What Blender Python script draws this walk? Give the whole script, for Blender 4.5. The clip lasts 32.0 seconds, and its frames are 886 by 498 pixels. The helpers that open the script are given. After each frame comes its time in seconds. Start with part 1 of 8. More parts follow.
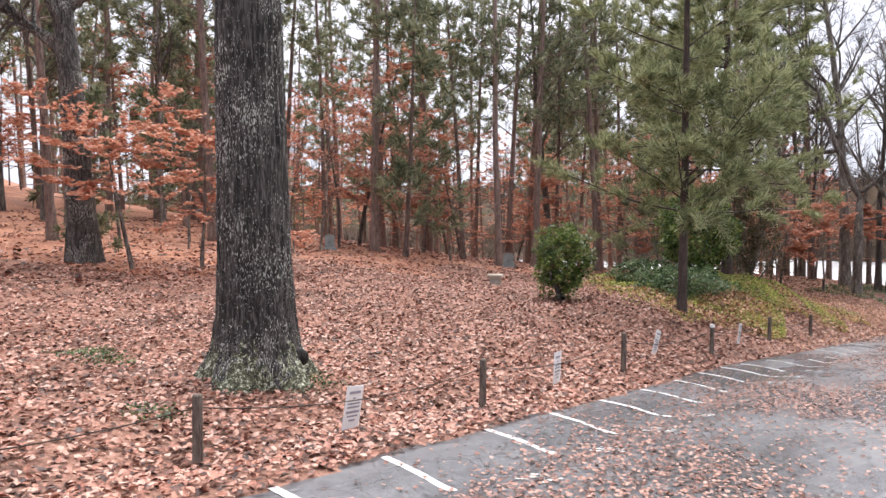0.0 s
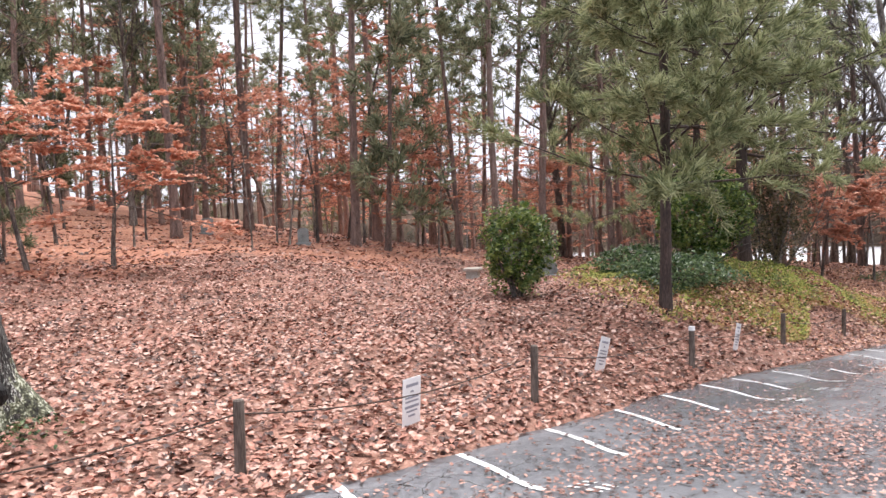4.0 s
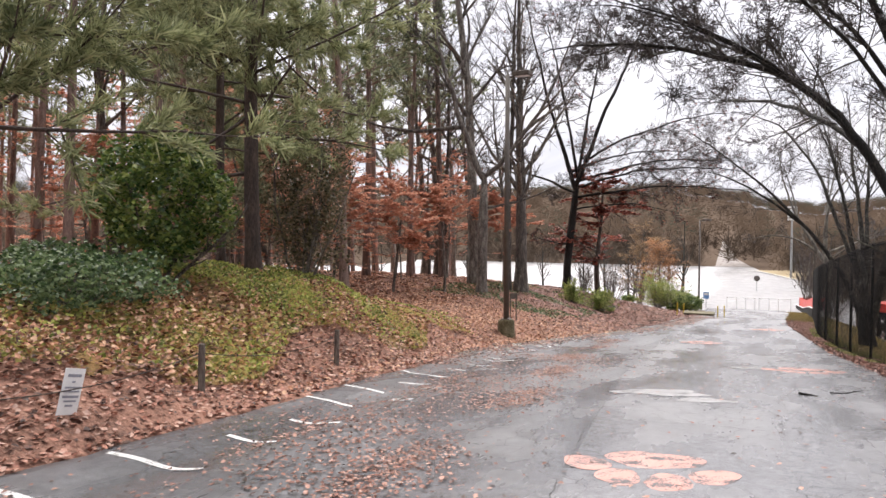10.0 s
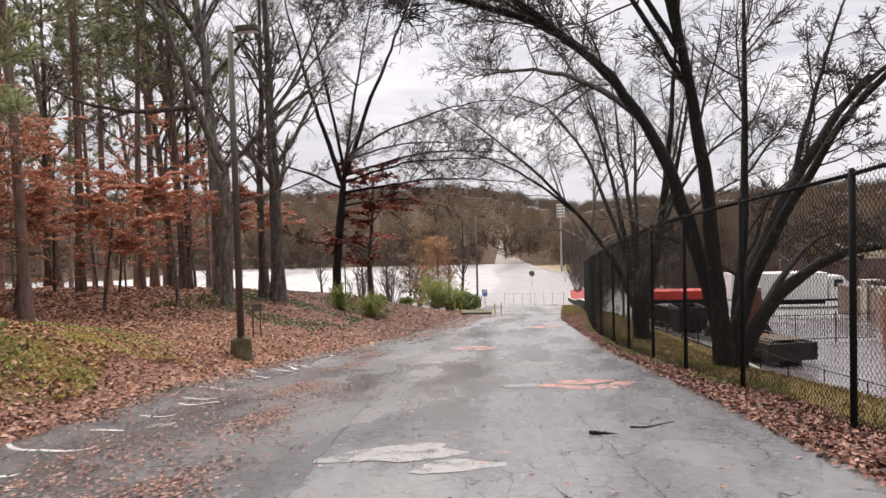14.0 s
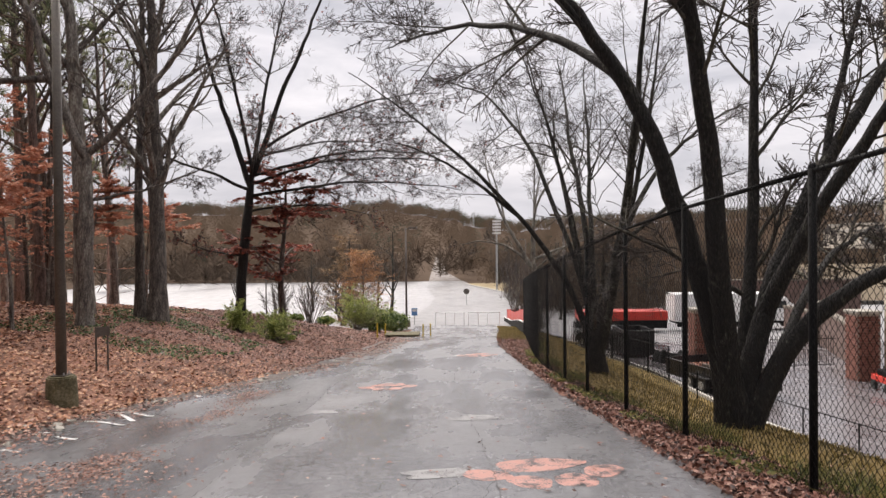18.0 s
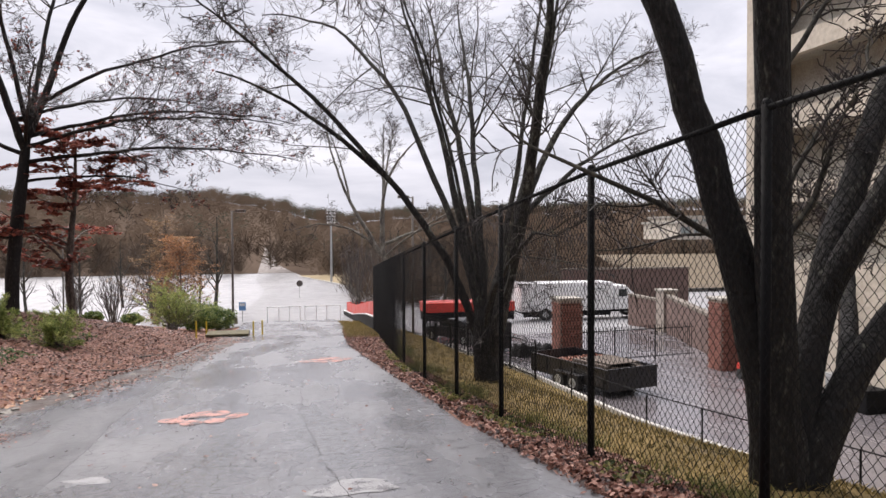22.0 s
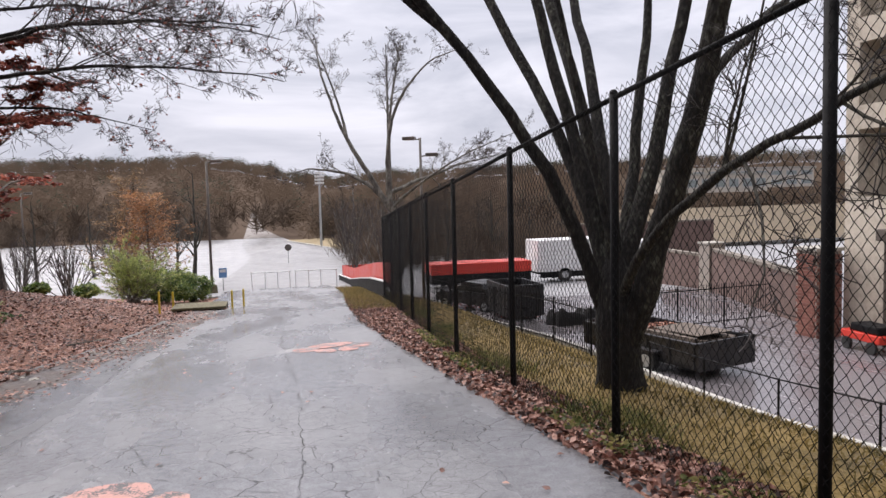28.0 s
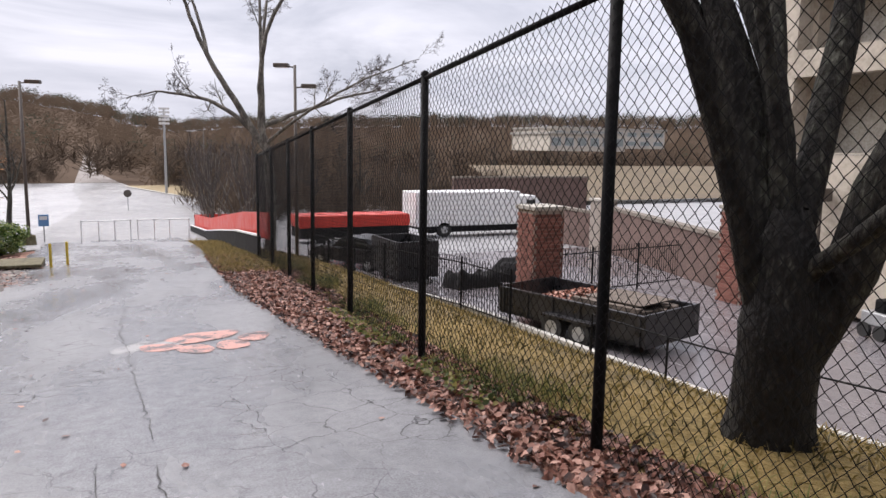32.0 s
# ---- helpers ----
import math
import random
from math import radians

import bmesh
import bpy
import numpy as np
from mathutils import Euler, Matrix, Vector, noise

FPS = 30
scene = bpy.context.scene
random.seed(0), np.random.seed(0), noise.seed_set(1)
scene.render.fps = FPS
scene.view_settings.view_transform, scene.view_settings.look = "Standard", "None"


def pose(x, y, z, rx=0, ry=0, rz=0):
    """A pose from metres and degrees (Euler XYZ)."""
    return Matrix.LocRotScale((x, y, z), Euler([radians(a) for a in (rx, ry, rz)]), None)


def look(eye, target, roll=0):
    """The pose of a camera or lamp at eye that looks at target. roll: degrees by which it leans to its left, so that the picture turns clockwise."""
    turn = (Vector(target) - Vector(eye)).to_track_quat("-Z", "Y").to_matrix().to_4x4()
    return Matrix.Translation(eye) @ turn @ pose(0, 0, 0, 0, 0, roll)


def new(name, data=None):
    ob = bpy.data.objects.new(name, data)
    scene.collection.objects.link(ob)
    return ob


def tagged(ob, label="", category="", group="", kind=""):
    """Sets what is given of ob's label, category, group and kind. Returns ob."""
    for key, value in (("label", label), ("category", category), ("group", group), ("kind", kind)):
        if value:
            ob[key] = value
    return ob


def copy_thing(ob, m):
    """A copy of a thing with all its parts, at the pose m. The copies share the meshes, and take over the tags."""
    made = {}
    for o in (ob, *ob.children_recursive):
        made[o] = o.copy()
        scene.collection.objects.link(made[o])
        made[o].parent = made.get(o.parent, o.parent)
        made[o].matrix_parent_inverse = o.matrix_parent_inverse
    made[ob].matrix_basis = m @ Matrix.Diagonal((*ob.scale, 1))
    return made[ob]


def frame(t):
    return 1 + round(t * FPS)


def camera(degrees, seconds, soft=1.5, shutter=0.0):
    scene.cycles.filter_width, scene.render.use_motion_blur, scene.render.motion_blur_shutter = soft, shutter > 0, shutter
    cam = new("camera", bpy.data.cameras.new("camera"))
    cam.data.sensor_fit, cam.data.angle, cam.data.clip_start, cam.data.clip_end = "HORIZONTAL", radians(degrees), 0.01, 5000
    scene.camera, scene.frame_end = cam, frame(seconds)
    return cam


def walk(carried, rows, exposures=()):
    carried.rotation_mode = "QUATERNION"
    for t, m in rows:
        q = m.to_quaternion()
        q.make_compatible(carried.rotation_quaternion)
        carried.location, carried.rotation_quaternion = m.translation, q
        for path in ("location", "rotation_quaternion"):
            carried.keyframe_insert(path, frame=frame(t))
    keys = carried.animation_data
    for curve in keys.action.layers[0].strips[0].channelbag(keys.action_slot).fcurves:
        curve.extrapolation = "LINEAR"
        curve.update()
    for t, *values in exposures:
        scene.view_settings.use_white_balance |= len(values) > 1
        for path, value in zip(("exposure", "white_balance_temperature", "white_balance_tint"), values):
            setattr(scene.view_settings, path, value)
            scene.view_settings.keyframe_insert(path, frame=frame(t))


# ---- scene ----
cam = camera(62.62, 32.0)
# seconds, x, y, z, pitch, roll, yaw
PATH = [
    (0.0, 0.523, -7.709, 2.333, -2.33, 0.65, 44.75),
    (0.5, 0.493, -7.213, 2.300, -2.72, 0.70, 43.84),
    (1.0, 0.450, -6.689, 2.270, -1.85, 2.12, 44.66),
    (1.5, 0.384, -6.190, 2.229, -0.61, 3.60, 47.03),
    (2.0, 0.234, -5.628, 2.173, -1.39, 4.94, 47.07),
    (2.5, 0.099, -5.076, 2.110, -3.45, 2.15, 49.34),
    (3.0, -0.080, -4.436, 2.046, -3.00, 0.74, 48.44),
    (3.5, -0.243, -3.865, 1.978, -3.13, 1.87, 49.30),
    (5.5, 0.034, -1.663, 1.839, 1.50, 3.00, 45.82),
    (6.0, 0.041, -1.169, 1.794, 3.14, 1.49, 53.08),
    (6.5, 0.042, -0.625, 1.739, 1.52, 0.12, 56.31),
    (7.0, -0.000, 0.000, 1.680, 0.96, -0.59, 52.34),
    (7.5, -0.014, 0.592, 1.622, -0.43, 0.35, 49.82),
    (8.0, -0.091, 1.171, 1.569, -0.80, 2.36, 50.45),
    (8.5, -0.072, 1.719, 1.526, -1.47, 2.89, 49.92),
    (9.0, -0.086, 2.351, 1.478, -2.26, 1.27, 44.58),
    (9.5, -0.062, 3.043, 1.414, -2.81, -0.43, 31.44),
    (10.0, -0.090, 3.664, 1.354, -2.10, -0.14, 22.19),
    (10.5, -0.069, 4.292, 1.311, -2.60, -0.26, 13.03),
    (11.0, -0.078, 4.849, 1.260, -2.41, 0.18, 10.13),
    (11.5, -0.098, 5.427, 1.207, -3.74, 1.27, 8.92),
    (12.0, -0.110, 5.984, 1.151, -4.70, 1.86, 8.64),
    (12.5, -0.054, 6.580, 1.108, -4.27, 2.68, 6.88),
    (13.0, -0.053, 7.152, 1.061, -4.17, 3.70, 7.79),
    (13.5, -0.025, 7.760, 1.017, -3.51, 2.38, 6.86),
    (14.0, 0.064, 8.359, 0.967, -1.88, 1.54, 5.72),
    (14.5, 0.250, 9.022, 0.936, -2.10, 0.78, -0.98),
    (16.5, 0.287, 11.446, 0.769, -2.47, 0.86, 3.91),
    (17.0, 0.302, 11.993, 0.720, -1.56, -0.19, 3.96),
    (17.5, 0.266, 12.614, 0.669, -1.36, -0.03, 2.75),
    (18.0, 0.266, 13.179, 0.615, -0.61, 0.58, 0.72),
    (18.5, 0.175, 13.776, 0.568, -0.03, 0.68, -1.31),
    (19.0, 0.086, 14.370, 0.511, -0.07, 0.79, -2.81),
    (19.5, -0.010, 15.004, 0.446, -0.26, 0.89, -4.34),
    (20.0, -0.016, 15.639, 0.377, -0.46, 1.10, -5.99),
    (20.5, -0.009, 16.280, 0.316, -0.51, 1.10, -7.75),
    (21.0, -0.052, 16.836, 0.259, -0.67, 0.82, -9.28),
    (21.5, -0.059, 17.432, 0.214, -0.90, 0.47, -10.92),
    (22.0, -0.031, 18.020, 0.166, -1.30, 0.24, -12.48),
    (22.5, -0.008, 18.651, 0.107, -1.86, -0.13, -14.94),
    (23.0, 0.063, 19.205, 0.056, -2.38, -0.58, -18.09),
    (23.5, 0.090, 19.772, 0.008, -2.91, -0.49, -21.93),
    (24.0, 0.143, 20.331, -0.048, -3.36, -0.74, -25.47),
    (24.5, 0.156, 20.856, -0.118, -3.30, -0.79, -28.70),
    (25.0, 0.154, 21.412, -0.193, -4.07, 1.09, -25.37),
    (25.5, 0.061, 21.966, -0.227, -2.92, 2.25, -16.11),
    (26.0, 0.087, 22.556, -0.274, -2.02, 1.92, -13.06),
    (26.5, 0.066, 23.179, -0.341, -3.15, 1.62, -12.35),
    (28.5, 0.083, 24.935, -0.605, -4.56, 1.39, -13.65),
    (29.0, 0.043, 25.519, -0.661, -5.36, 0.99, -6.57),
    (29.5, -0.011, 26.124, -0.716, -5.95, 0.57, -0.65),
    (30.0, 0.000, 26.756, -0.774, -6.12, 1.49, -5.43),
    (30.5, -0.012, 27.328, -0.838, -5.59, 2.01, -11.28),
    (31.0, -0.025, 27.908, -0.887, -5.29, 1.59, -16.29),
    (31.5, 0.046, 28.429, -0.933, -5.76, 0.77, -20.42),
    (32.0, 0.134, 28.937, -0.979, -7.92, -0.89, -24.72),
]
walk(cam, [(t, pose(x, y, z, 90 + p, r, w)) for t, x, y, z, p, r, w in PATH],
     [(0.0, 0.93, 6450, 13), (6.0, 1.15, 6350, 14), (8.0, 1.20, 6150, 13), (9.0, 1.40, 6200, 13), (9.7, 1.0, 6600, 13), (10.5, 0.74, 6900, 13), (14.5, 0.50, 7000, 14), (20.0, 0.38, 7000, 14), (22.0, 0.46, 6650, 15), (23.0, 0.56, 6550, 15), (25.0, 0.72, 6700, 17), (26.0, 0.37, 6500, 15), (29.0, 0.40, 6500, 15), (32.0, 0.44, 6500, 15)])

# ---------------------------------------------------------------- sky and light
SUN_ELEV, SUN_AZ = 58.0, 120.0
world = bpy.data.worlds.new("overcast_sky")
scene.world = world
world.use_nodes = True
wn, wl = world.node_tree.nodes, world.node_tree.links
wn.clear()
w_out = wn.new("ShaderNodeOutputWorld")
w_bg = wn.new("ShaderNodeBackground")
w_sky = wn.new("ShaderNodeTexSky")
w_sky.sky_type = "NISHITA"
w_sky.sun_disc = False
w_sky.sun_elevation, w_sky.sun_rotation = radians(SUN_ELEV), radians(90 - SUN_AZ)
w_sky.air_density, w_sky.dust_density = 1.0, 6.0
w_noise = wn.new("ShaderNodeTexNoise")
w_noise.inputs["Scale"].default_value = 4.2
w_noise.inputs["Detail"].default_value = 7.0
w_noise.inputs["Roughness"].default_value = 0.58
w_noise.inputs["Distortion"].default_value = 0.6
w_ramp = wn.new("ShaderNodeValToRGB")
w_ramp.color_ramp.elements[0].position, w_ramp.color_ramp.elements[0].color = 0.30, (4.3, 4.6, 5.35, 1)
w_ramp.color_ramp.elements[1].position, w_ramp.color_ramp.elements[1].color = 0.68, (7.5, 7.65, 8.35, 1)
w_mix = wn.new("ShaderNodeMixRGB")
w_mix.inputs[0].default_value = 0.9
w_tc, w_map = wn.new("ShaderNodeTexCoord"), wn.new("ShaderNodeMapping")
w_map.inputs["Scale"].default_value = (0.8, 0.8, 3.4)
wl.new(w_tc.outputs["Generated"], w_map.inputs[0])
wl.new(w_map.outputs[0], w_noise.inputs["Vector"])
wl.new(w_noise.outputs["Fac"], w_ramp.inputs[0])
wl.new(w_sky.outputs[0], w_mix.inputs[1])
wl.new(w_ramp.outputs[0], w_mix.inputs[2])
wl.new(w_mix.outputs[0], w_bg.inputs[0])
w_bg.inputs[1].default_value = 0.1
wl.new(w_bg.outputs[0], w_out.inputs[0])
sun = new("sun", bpy.data.lights.new("sun", "SUN"))
sun.data.energy, sun.data.angle, sun.data.color = 4.15, radians(80), (1.0, 0.97, 0.93)
sun.matrix_world = look((math.cos(radians(SUN_AZ)) * math.cos(radians(SUN_ELEV)) * 50, math.sin(radians(SUN_AZ)) * math.cos(radians(SUN_ELEV)) * 50, math.sin(radians(SUN_ELEV)) * 50), (0, 0, 0))


# ---------------------------------------------------------------- materials
def mat(name, cols, scale=3.0, fine=8.0, rough=(0.7, 0.95), bump=0.3, bump_scale=None, metal=0.0, island=0.0, obvar=0.0, stretch=(1, 1, 1), spec=0.5, pos=None, dist=0.02, thin=0.0):
    """Two scales of noise over a colour ramp, with rough and bump from the fine one."""
    m = bpy.data.materials.new(name)
    m.use_nodes = True
    n, l = m.node_tree.nodes, m.node_tree.links
    b = n["Principled BSDF"]
    tc, mp = n.new("ShaderNodeTexCoord"), n.new("ShaderNodeMapping")
    l.new(tc.outputs["Object"], mp.inputs[0])
    mp.inputs["Scale"].default_value = stretch
    n1, n2 = n.new("ShaderNodeTexNoise"), n.new("ShaderNodeTexNoise")
    for q, s, d in ((n1, scale, 3.0), (n2, scale * fine, 6.0)):
        q.inputs["Scale"].default_value, q.inputs["Detail"].default_value = s, d
        l.new(mp.outputs[0], q.inputs["Vector"])
    add = n.new("ShaderNodeMath")
    add.operation = "MULTIPLY_ADD"
    add.inputs[1].default_value = 0.5
    half = n.new("ShaderNodeMath")
    half.operation = "MULTIPLY"
    half.inputs[1].default_value = 0.5
    l.new(n2.outputs["Fac"], half.inputs[0])
    l.new(n1.outputs["Fac"], add.inputs[0])
    l.new(half.outputs[0], add.inputs[2])
    ramp = n.new("ShaderNodeValToRGB")
    els = ramp.color_ramp.elements
    k = len(cols)
    for i, c in enumerate(cols):
        p = pos[i] if pos else 0.34 + 0.32 * i / max(k - 1, 1)
        e = els[i] if i < 2 else els.new(p)
        e.position, e.color = p, (*c, 1)
    val = add.outputs[0]
    if island or obvar:
        src = n.new("ShaderNodeNewGeometry").outputs["Random Per Island"] if island else n.new("ShaderNodeObjectInfo").outputs["Random"]
        amt = island or obvar
        sh = n.new("ShaderNodeMath")
        sh.operation = "MULTIPLY_ADD"
        sh.inputs[1].default_value, sh.inputs[2].default_value = amt, -amt / 2
        l.new(src, sh.inputs[0])
        ad = n.new("ShaderNodeMath")
        l.new(val, ad.inputs[0])
        l.new(sh.outputs[0], ad.inputs[1])
        val = ad.outputs[0]
    l.new(val, ramp.inputs[0])
    l.new(ramp.outputs[0], b.inputs["Base Color"])
    mr = n.new("ShaderNodeMapRange")
    mr.inputs["From Min"].default_value, mr.inputs["From Max"].default_value = 0.35, 0.65
    mr.inputs["To Min"].default_value, mr.inputs["To Max"].default_value = rough
    l.new(n1.outputs["Fac"], mr.inputs[0])
    l.new(mr.outputs[0], b.inputs["Roughness"])
    b.inputs["Metallic"].default_value = metal
    b.inputs["Specular IOR Level"].default_value = spec
    if bump:
        bp = n.new("ShaderNodeBump")
        bp.inputs["Strength"].default_value, bp.inputs["Distance"].default_value = bump, dist
        h = n2.outputs["Fac"]
        if bump_scale:
            n3 = n.new("ShaderNodeTexNoise")
            n3.inputs["Scale"].default_value, n3.inputs["Detail"].default_value = bump_scale, 5.0
            l.new(mp.outputs[0], n3.inputs["Vector"])
            h = n3.outputs["Fac"]
        l.new(h, bp.inputs["Height"])
        l.new(bp.outputs[0], b.inputs["Normal"])
    if thin:
        tr, mx = n.new("ShaderNodeBsdfTranslucent"), n.new("ShaderNodeMixShader")
        l.new(ramp.outputs[0], tr.inputs["Color"])
        mx.inputs[0].default_value = thin
        l.new(b.outputs[0], mx.inputs[1])
        l.new(tr.outputs[0], mx.inputs[2])
        l.new(mx.outputs[0], n["Material Output"].inputs[0])
    return m


def asphalt(name, dark, light, wet, crack=True):
    """Wet asphalt: broad damp patches, aggregate grain and a net of cracks."""
    m = bpy.data.materials.new(name)
    m.use_nodes = True
    n, l = m.node_tree.nodes, m.node_tree.links
    b = n["Principled BSDF"]
    tc = n.new("ShaderNodeTexCoord")
    mp = n.new("ShaderNodeMapping")
    mp.inputs["Scale"].default_value = (1.0, 0.35, 1.0)
    l.new(tc.outputs["Object"], mp.inputs[0])

    def noise_node(scale, detail, vec, rough=0.5):
        q = n.new("ShaderNodeTexNoise")
        q.inputs["Scale"].default_value, q.inputs["Detail"].default_value, q.inputs["Roughness"].default_value = scale, detail, rough
        l.new(vec, q.inputs["Vector"])
        return q.outputs["Fac"]

    broad = noise_node(0.75, 5, mp.outputs[0], 0.62)
    blot = noise_node(9.0, 7, tc.outputs["Object"], 0.68)
    grain = noise_node(75, 4, tc.outputs["Object"], 0.7)
    ramp = n.new("ShaderNodeValToRGB")
    ramp.color_ramp.elements[0].position, ramp.color_ramp.elements[0].color = 0.36, (*dark, 1)
    ramp.color_ramp.elements[1].position, ramp.color_ramp.elements[1].color = 0.66, (*light, 1)
    s = n.new("ShaderNodeMath")
    s.operation = "MULTIPLY_ADD"
    s.inputs[1].default_value = 0.34
    s2 = n.new("ShaderNodeMath")
    s2.operation = "MULTIPLY_ADD"
    s2.inputs[1].default_value, s2.inputs[2].default_value = 0.52, 0.0
    l.new(grain, s2.inputs[0])
    s3 = n.new("ShaderNodeMath")
    s3.operation = "MULTIPLY_ADD"
    s3.inputs[1].default_value = 0.16
    l.new(broad, s3.inputs[0])
    l.new(s2.outputs[0], s3.inputs[2])
    l.new(blot, s.inputs[0])
    l.new(s3.outputs[0], s.inputs[2])
    l.new(s.outputs[0], ramp.inputs[0])
    col = ramp.outputs[0]
    height = grain
    if crack:
        warp = n.new("ShaderNodeMixRGB")
        warp.blend_type = "ADD"
        warp.inputs[0].default_value = 0.35
        wnz = n.new("ShaderNodeTexNoise")
        wnz.inputs["Scale"].default_value, wnz.inputs["Detail"].default_value = 2.2, 4
        l.new(tc.outputs["Object"], wnz.inputs["Vector"])
        l.new(tc.outputs["Object"], warp.inputs[1])
        l.new(wnz.outputs["Color"], warp.inputs[2])
        inv = None
        for cells, wide, spread, lo in ((2.4, 0.013, 0.5, 0.42), (6.5, 0.024, 0.33, 0.55)):
            vo = n.new("ShaderNodeTexVoronoi")
            vo.feature = "DISTANCE_TO_EDGE"
            vo.inputs["Scale"].default_value = cells
            l.new(warp.outputs[0], vo.inputs["Vector"])
            cr = n.new("ShaderNodeMapRange")
            cr.inputs["From Min"].default_value, cr.inputs["From Max"].default_value = wide * 0.2, wide
            l.new(vo.outputs["Distance"], cr.inputs[0])
            where = n.new("ShaderNodeMapRange")
            where.inputs["From Min"].default_value, where.inputs["From Max"].default_value = lo, lo + 0.12
            where.inputs["To Min"].default_value, where.inputs["To Max"].default_value = 1.0, 0.0
            l.new(noise_node(spread, 4, tc.outputs["Object"], 0.6), where.inputs[0])
            top = n.new("ShaderNodeMath")
            top.operation = "MAXIMUM"
            l.new(cr.outputs[0], top.inputs[0])
            l.new(where.outputs[0], top.inputs[1])
            if inv:
                both = n.new("ShaderNodeMath")
                both.operation = "MINIMUM"
                l.new(inv.outputs[0], both.inputs[0])
                l.new(top.outputs[0], both.inputs[1])
                top = both
            inv = top
        mx = n.new("ShaderNodeMixRGB")
        mx.inputs[1].default_value = (0.012, 0.012, 0.013, 1)
        l.new(inv.outputs[0], mx.inputs[0])
        l.new(col, mx.inputs[2])
        col = mx.outputs[0]
        hh = n.new("ShaderNodeMath")
        hh.operation = "MULTIPLY_ADD"
        hh.inputs[1].default_value = 2.0
        l.new(inv.outputs[0], hh.inputs[0])
        l.new(grain, hh.inputs[2])
        height = hh.outputs[0]
    l.new(col, b.inputs["Base Color"])
    mr = n.new("ShaderNodeMapRange")
    mr.inputs["From Min"].default_value, mr.inputs["From Max"].default_value = 0.38, 0.62
    mr.inputs["To Min"].default_value, mr.inputs["To Max"].default_value = wet
    l.new(broad, mr.inputs[0])
    l.new(mr.outputs[0], b.inputs["Roughness"])
    bp = n.new("ShaderNodeBump")
    bp.inputs["Strength"].default_value, bp.inputs["Distance"].default_value = 0.22, 0.006
    l.new(height, bp.inputs["Height"])
    l.new(bp.outputs[0], b.inputs["Normal"])
    return m


def paint(name, col, gap=0.45):
    """Worn road paint that shows the asphalt through its gaps."""
    m = mat(name, [(0.07, 0.07, 0.075), col, col], 5.0, 9.0, (0.35, 0.6), 0.2, pos=[gap - 0.04, gap, 0.8])
    return m


M_ROAD = asphalt("wet_asphalt", (0.093, 0.096, 0.104), (0.29, 0.292, 0.309), (0.13, 0.38))
M_ROADL = asphalt("dark_shoulder_asphalt", (0.066, 0.068, 0.075), (0.20, 0.203, 0.217), (0.15, 0.42))
M_LOT = asphalt("lot_asphalt", (0.11, 0.10, 0.11), (0.20, 0.186, 0.196), (0.15, 0.34), False)
# sky glare on the wet far lot is put into this paler base colour
M_FARGLARE = asphalt("far_glare_asphalt", (0.22, 0.22, 0.23), (0.32, 0.32, 0.33), (0.30, 0.5), False)
M_STREET = asphalt("street_asphalt", (0.15, 0.148, 0.152), (0.24, 0.236, 0.24), (0.28, 0.48), False)
M_LANE = asphalt("dull_lane", (0.13, 0.11, 0.10), (0.19, 0.165, 0.15), (0.6, 0.85), False)
M_SOIL = mat("leaf_mould", [(0.08, 0.042, 0.03), (0.27, 0.135, 0.094), (0.44, 0.25, 0.185)], 1.2, 14, (0.8, 1), 0.9, 22, dist=0.06)
M_WOODS = mat("woodland_floor", [(0.19, 0.08, 0.046), (0.43, 0.19, 0.115), (0.59, 0.31, 0.20)], 0.6, 16, (0.8, 1), 0.9, 9, dist=0.08)
M_GRASS = mat("wintry_grass", [(0.08, 0.056, 0.02), (0.20, 0.14, 0.045), (0.31, 0.22, 0.085)], 0.8, 22, (0.8, 1), 0.9, 30, dist=0.05)
M_IVYG = mat("ivy_soil", [(0.09, 0.08, 0.025), (0.26, 0.17, 0.065), (0.42, 0.25, 0.11)], 1.5, 10, (0.8, 1), 0.9, 18, dist=0.06)
M_LEAF = mat("fallen_leaves", [(0.045, 0.018, 0.013), (0.205, 0.077, 0.051), (0.42, 0.18, 0.12), (0.48, 0.25, 0.185), (0.54, 0.36, 0.29)], 9, 3, (0.45, 0.8), 0.3, island=0.62, pos=[0.26, 0.38, 0.52, 0.64, 0.76])
M_LEAFO = mat("orange_fallen_leaves", [(0.08, 0.03, 0.018), (0.32, 0.135, 0.072), (0.52, 0.25, 0.14), (0.60, 0.38, 0.25)], 9, 3, (0.5, 0.8), 0.3, island=0.6, pos=[0.26, 0.40, 0.55, 0.70])
M_LEAFR = mat("dark_fallen_leaves", [(0.03, 0.013, 0.011), (0.135, 0.054, 0.038), (0.265, 0.115, 0.082), (0.43, 0.245, 0.19)], 9, 3, (0.4, 0.75), 0.3, island=0.6, pos=[0.28, 0.42, 0.58, 0.72])


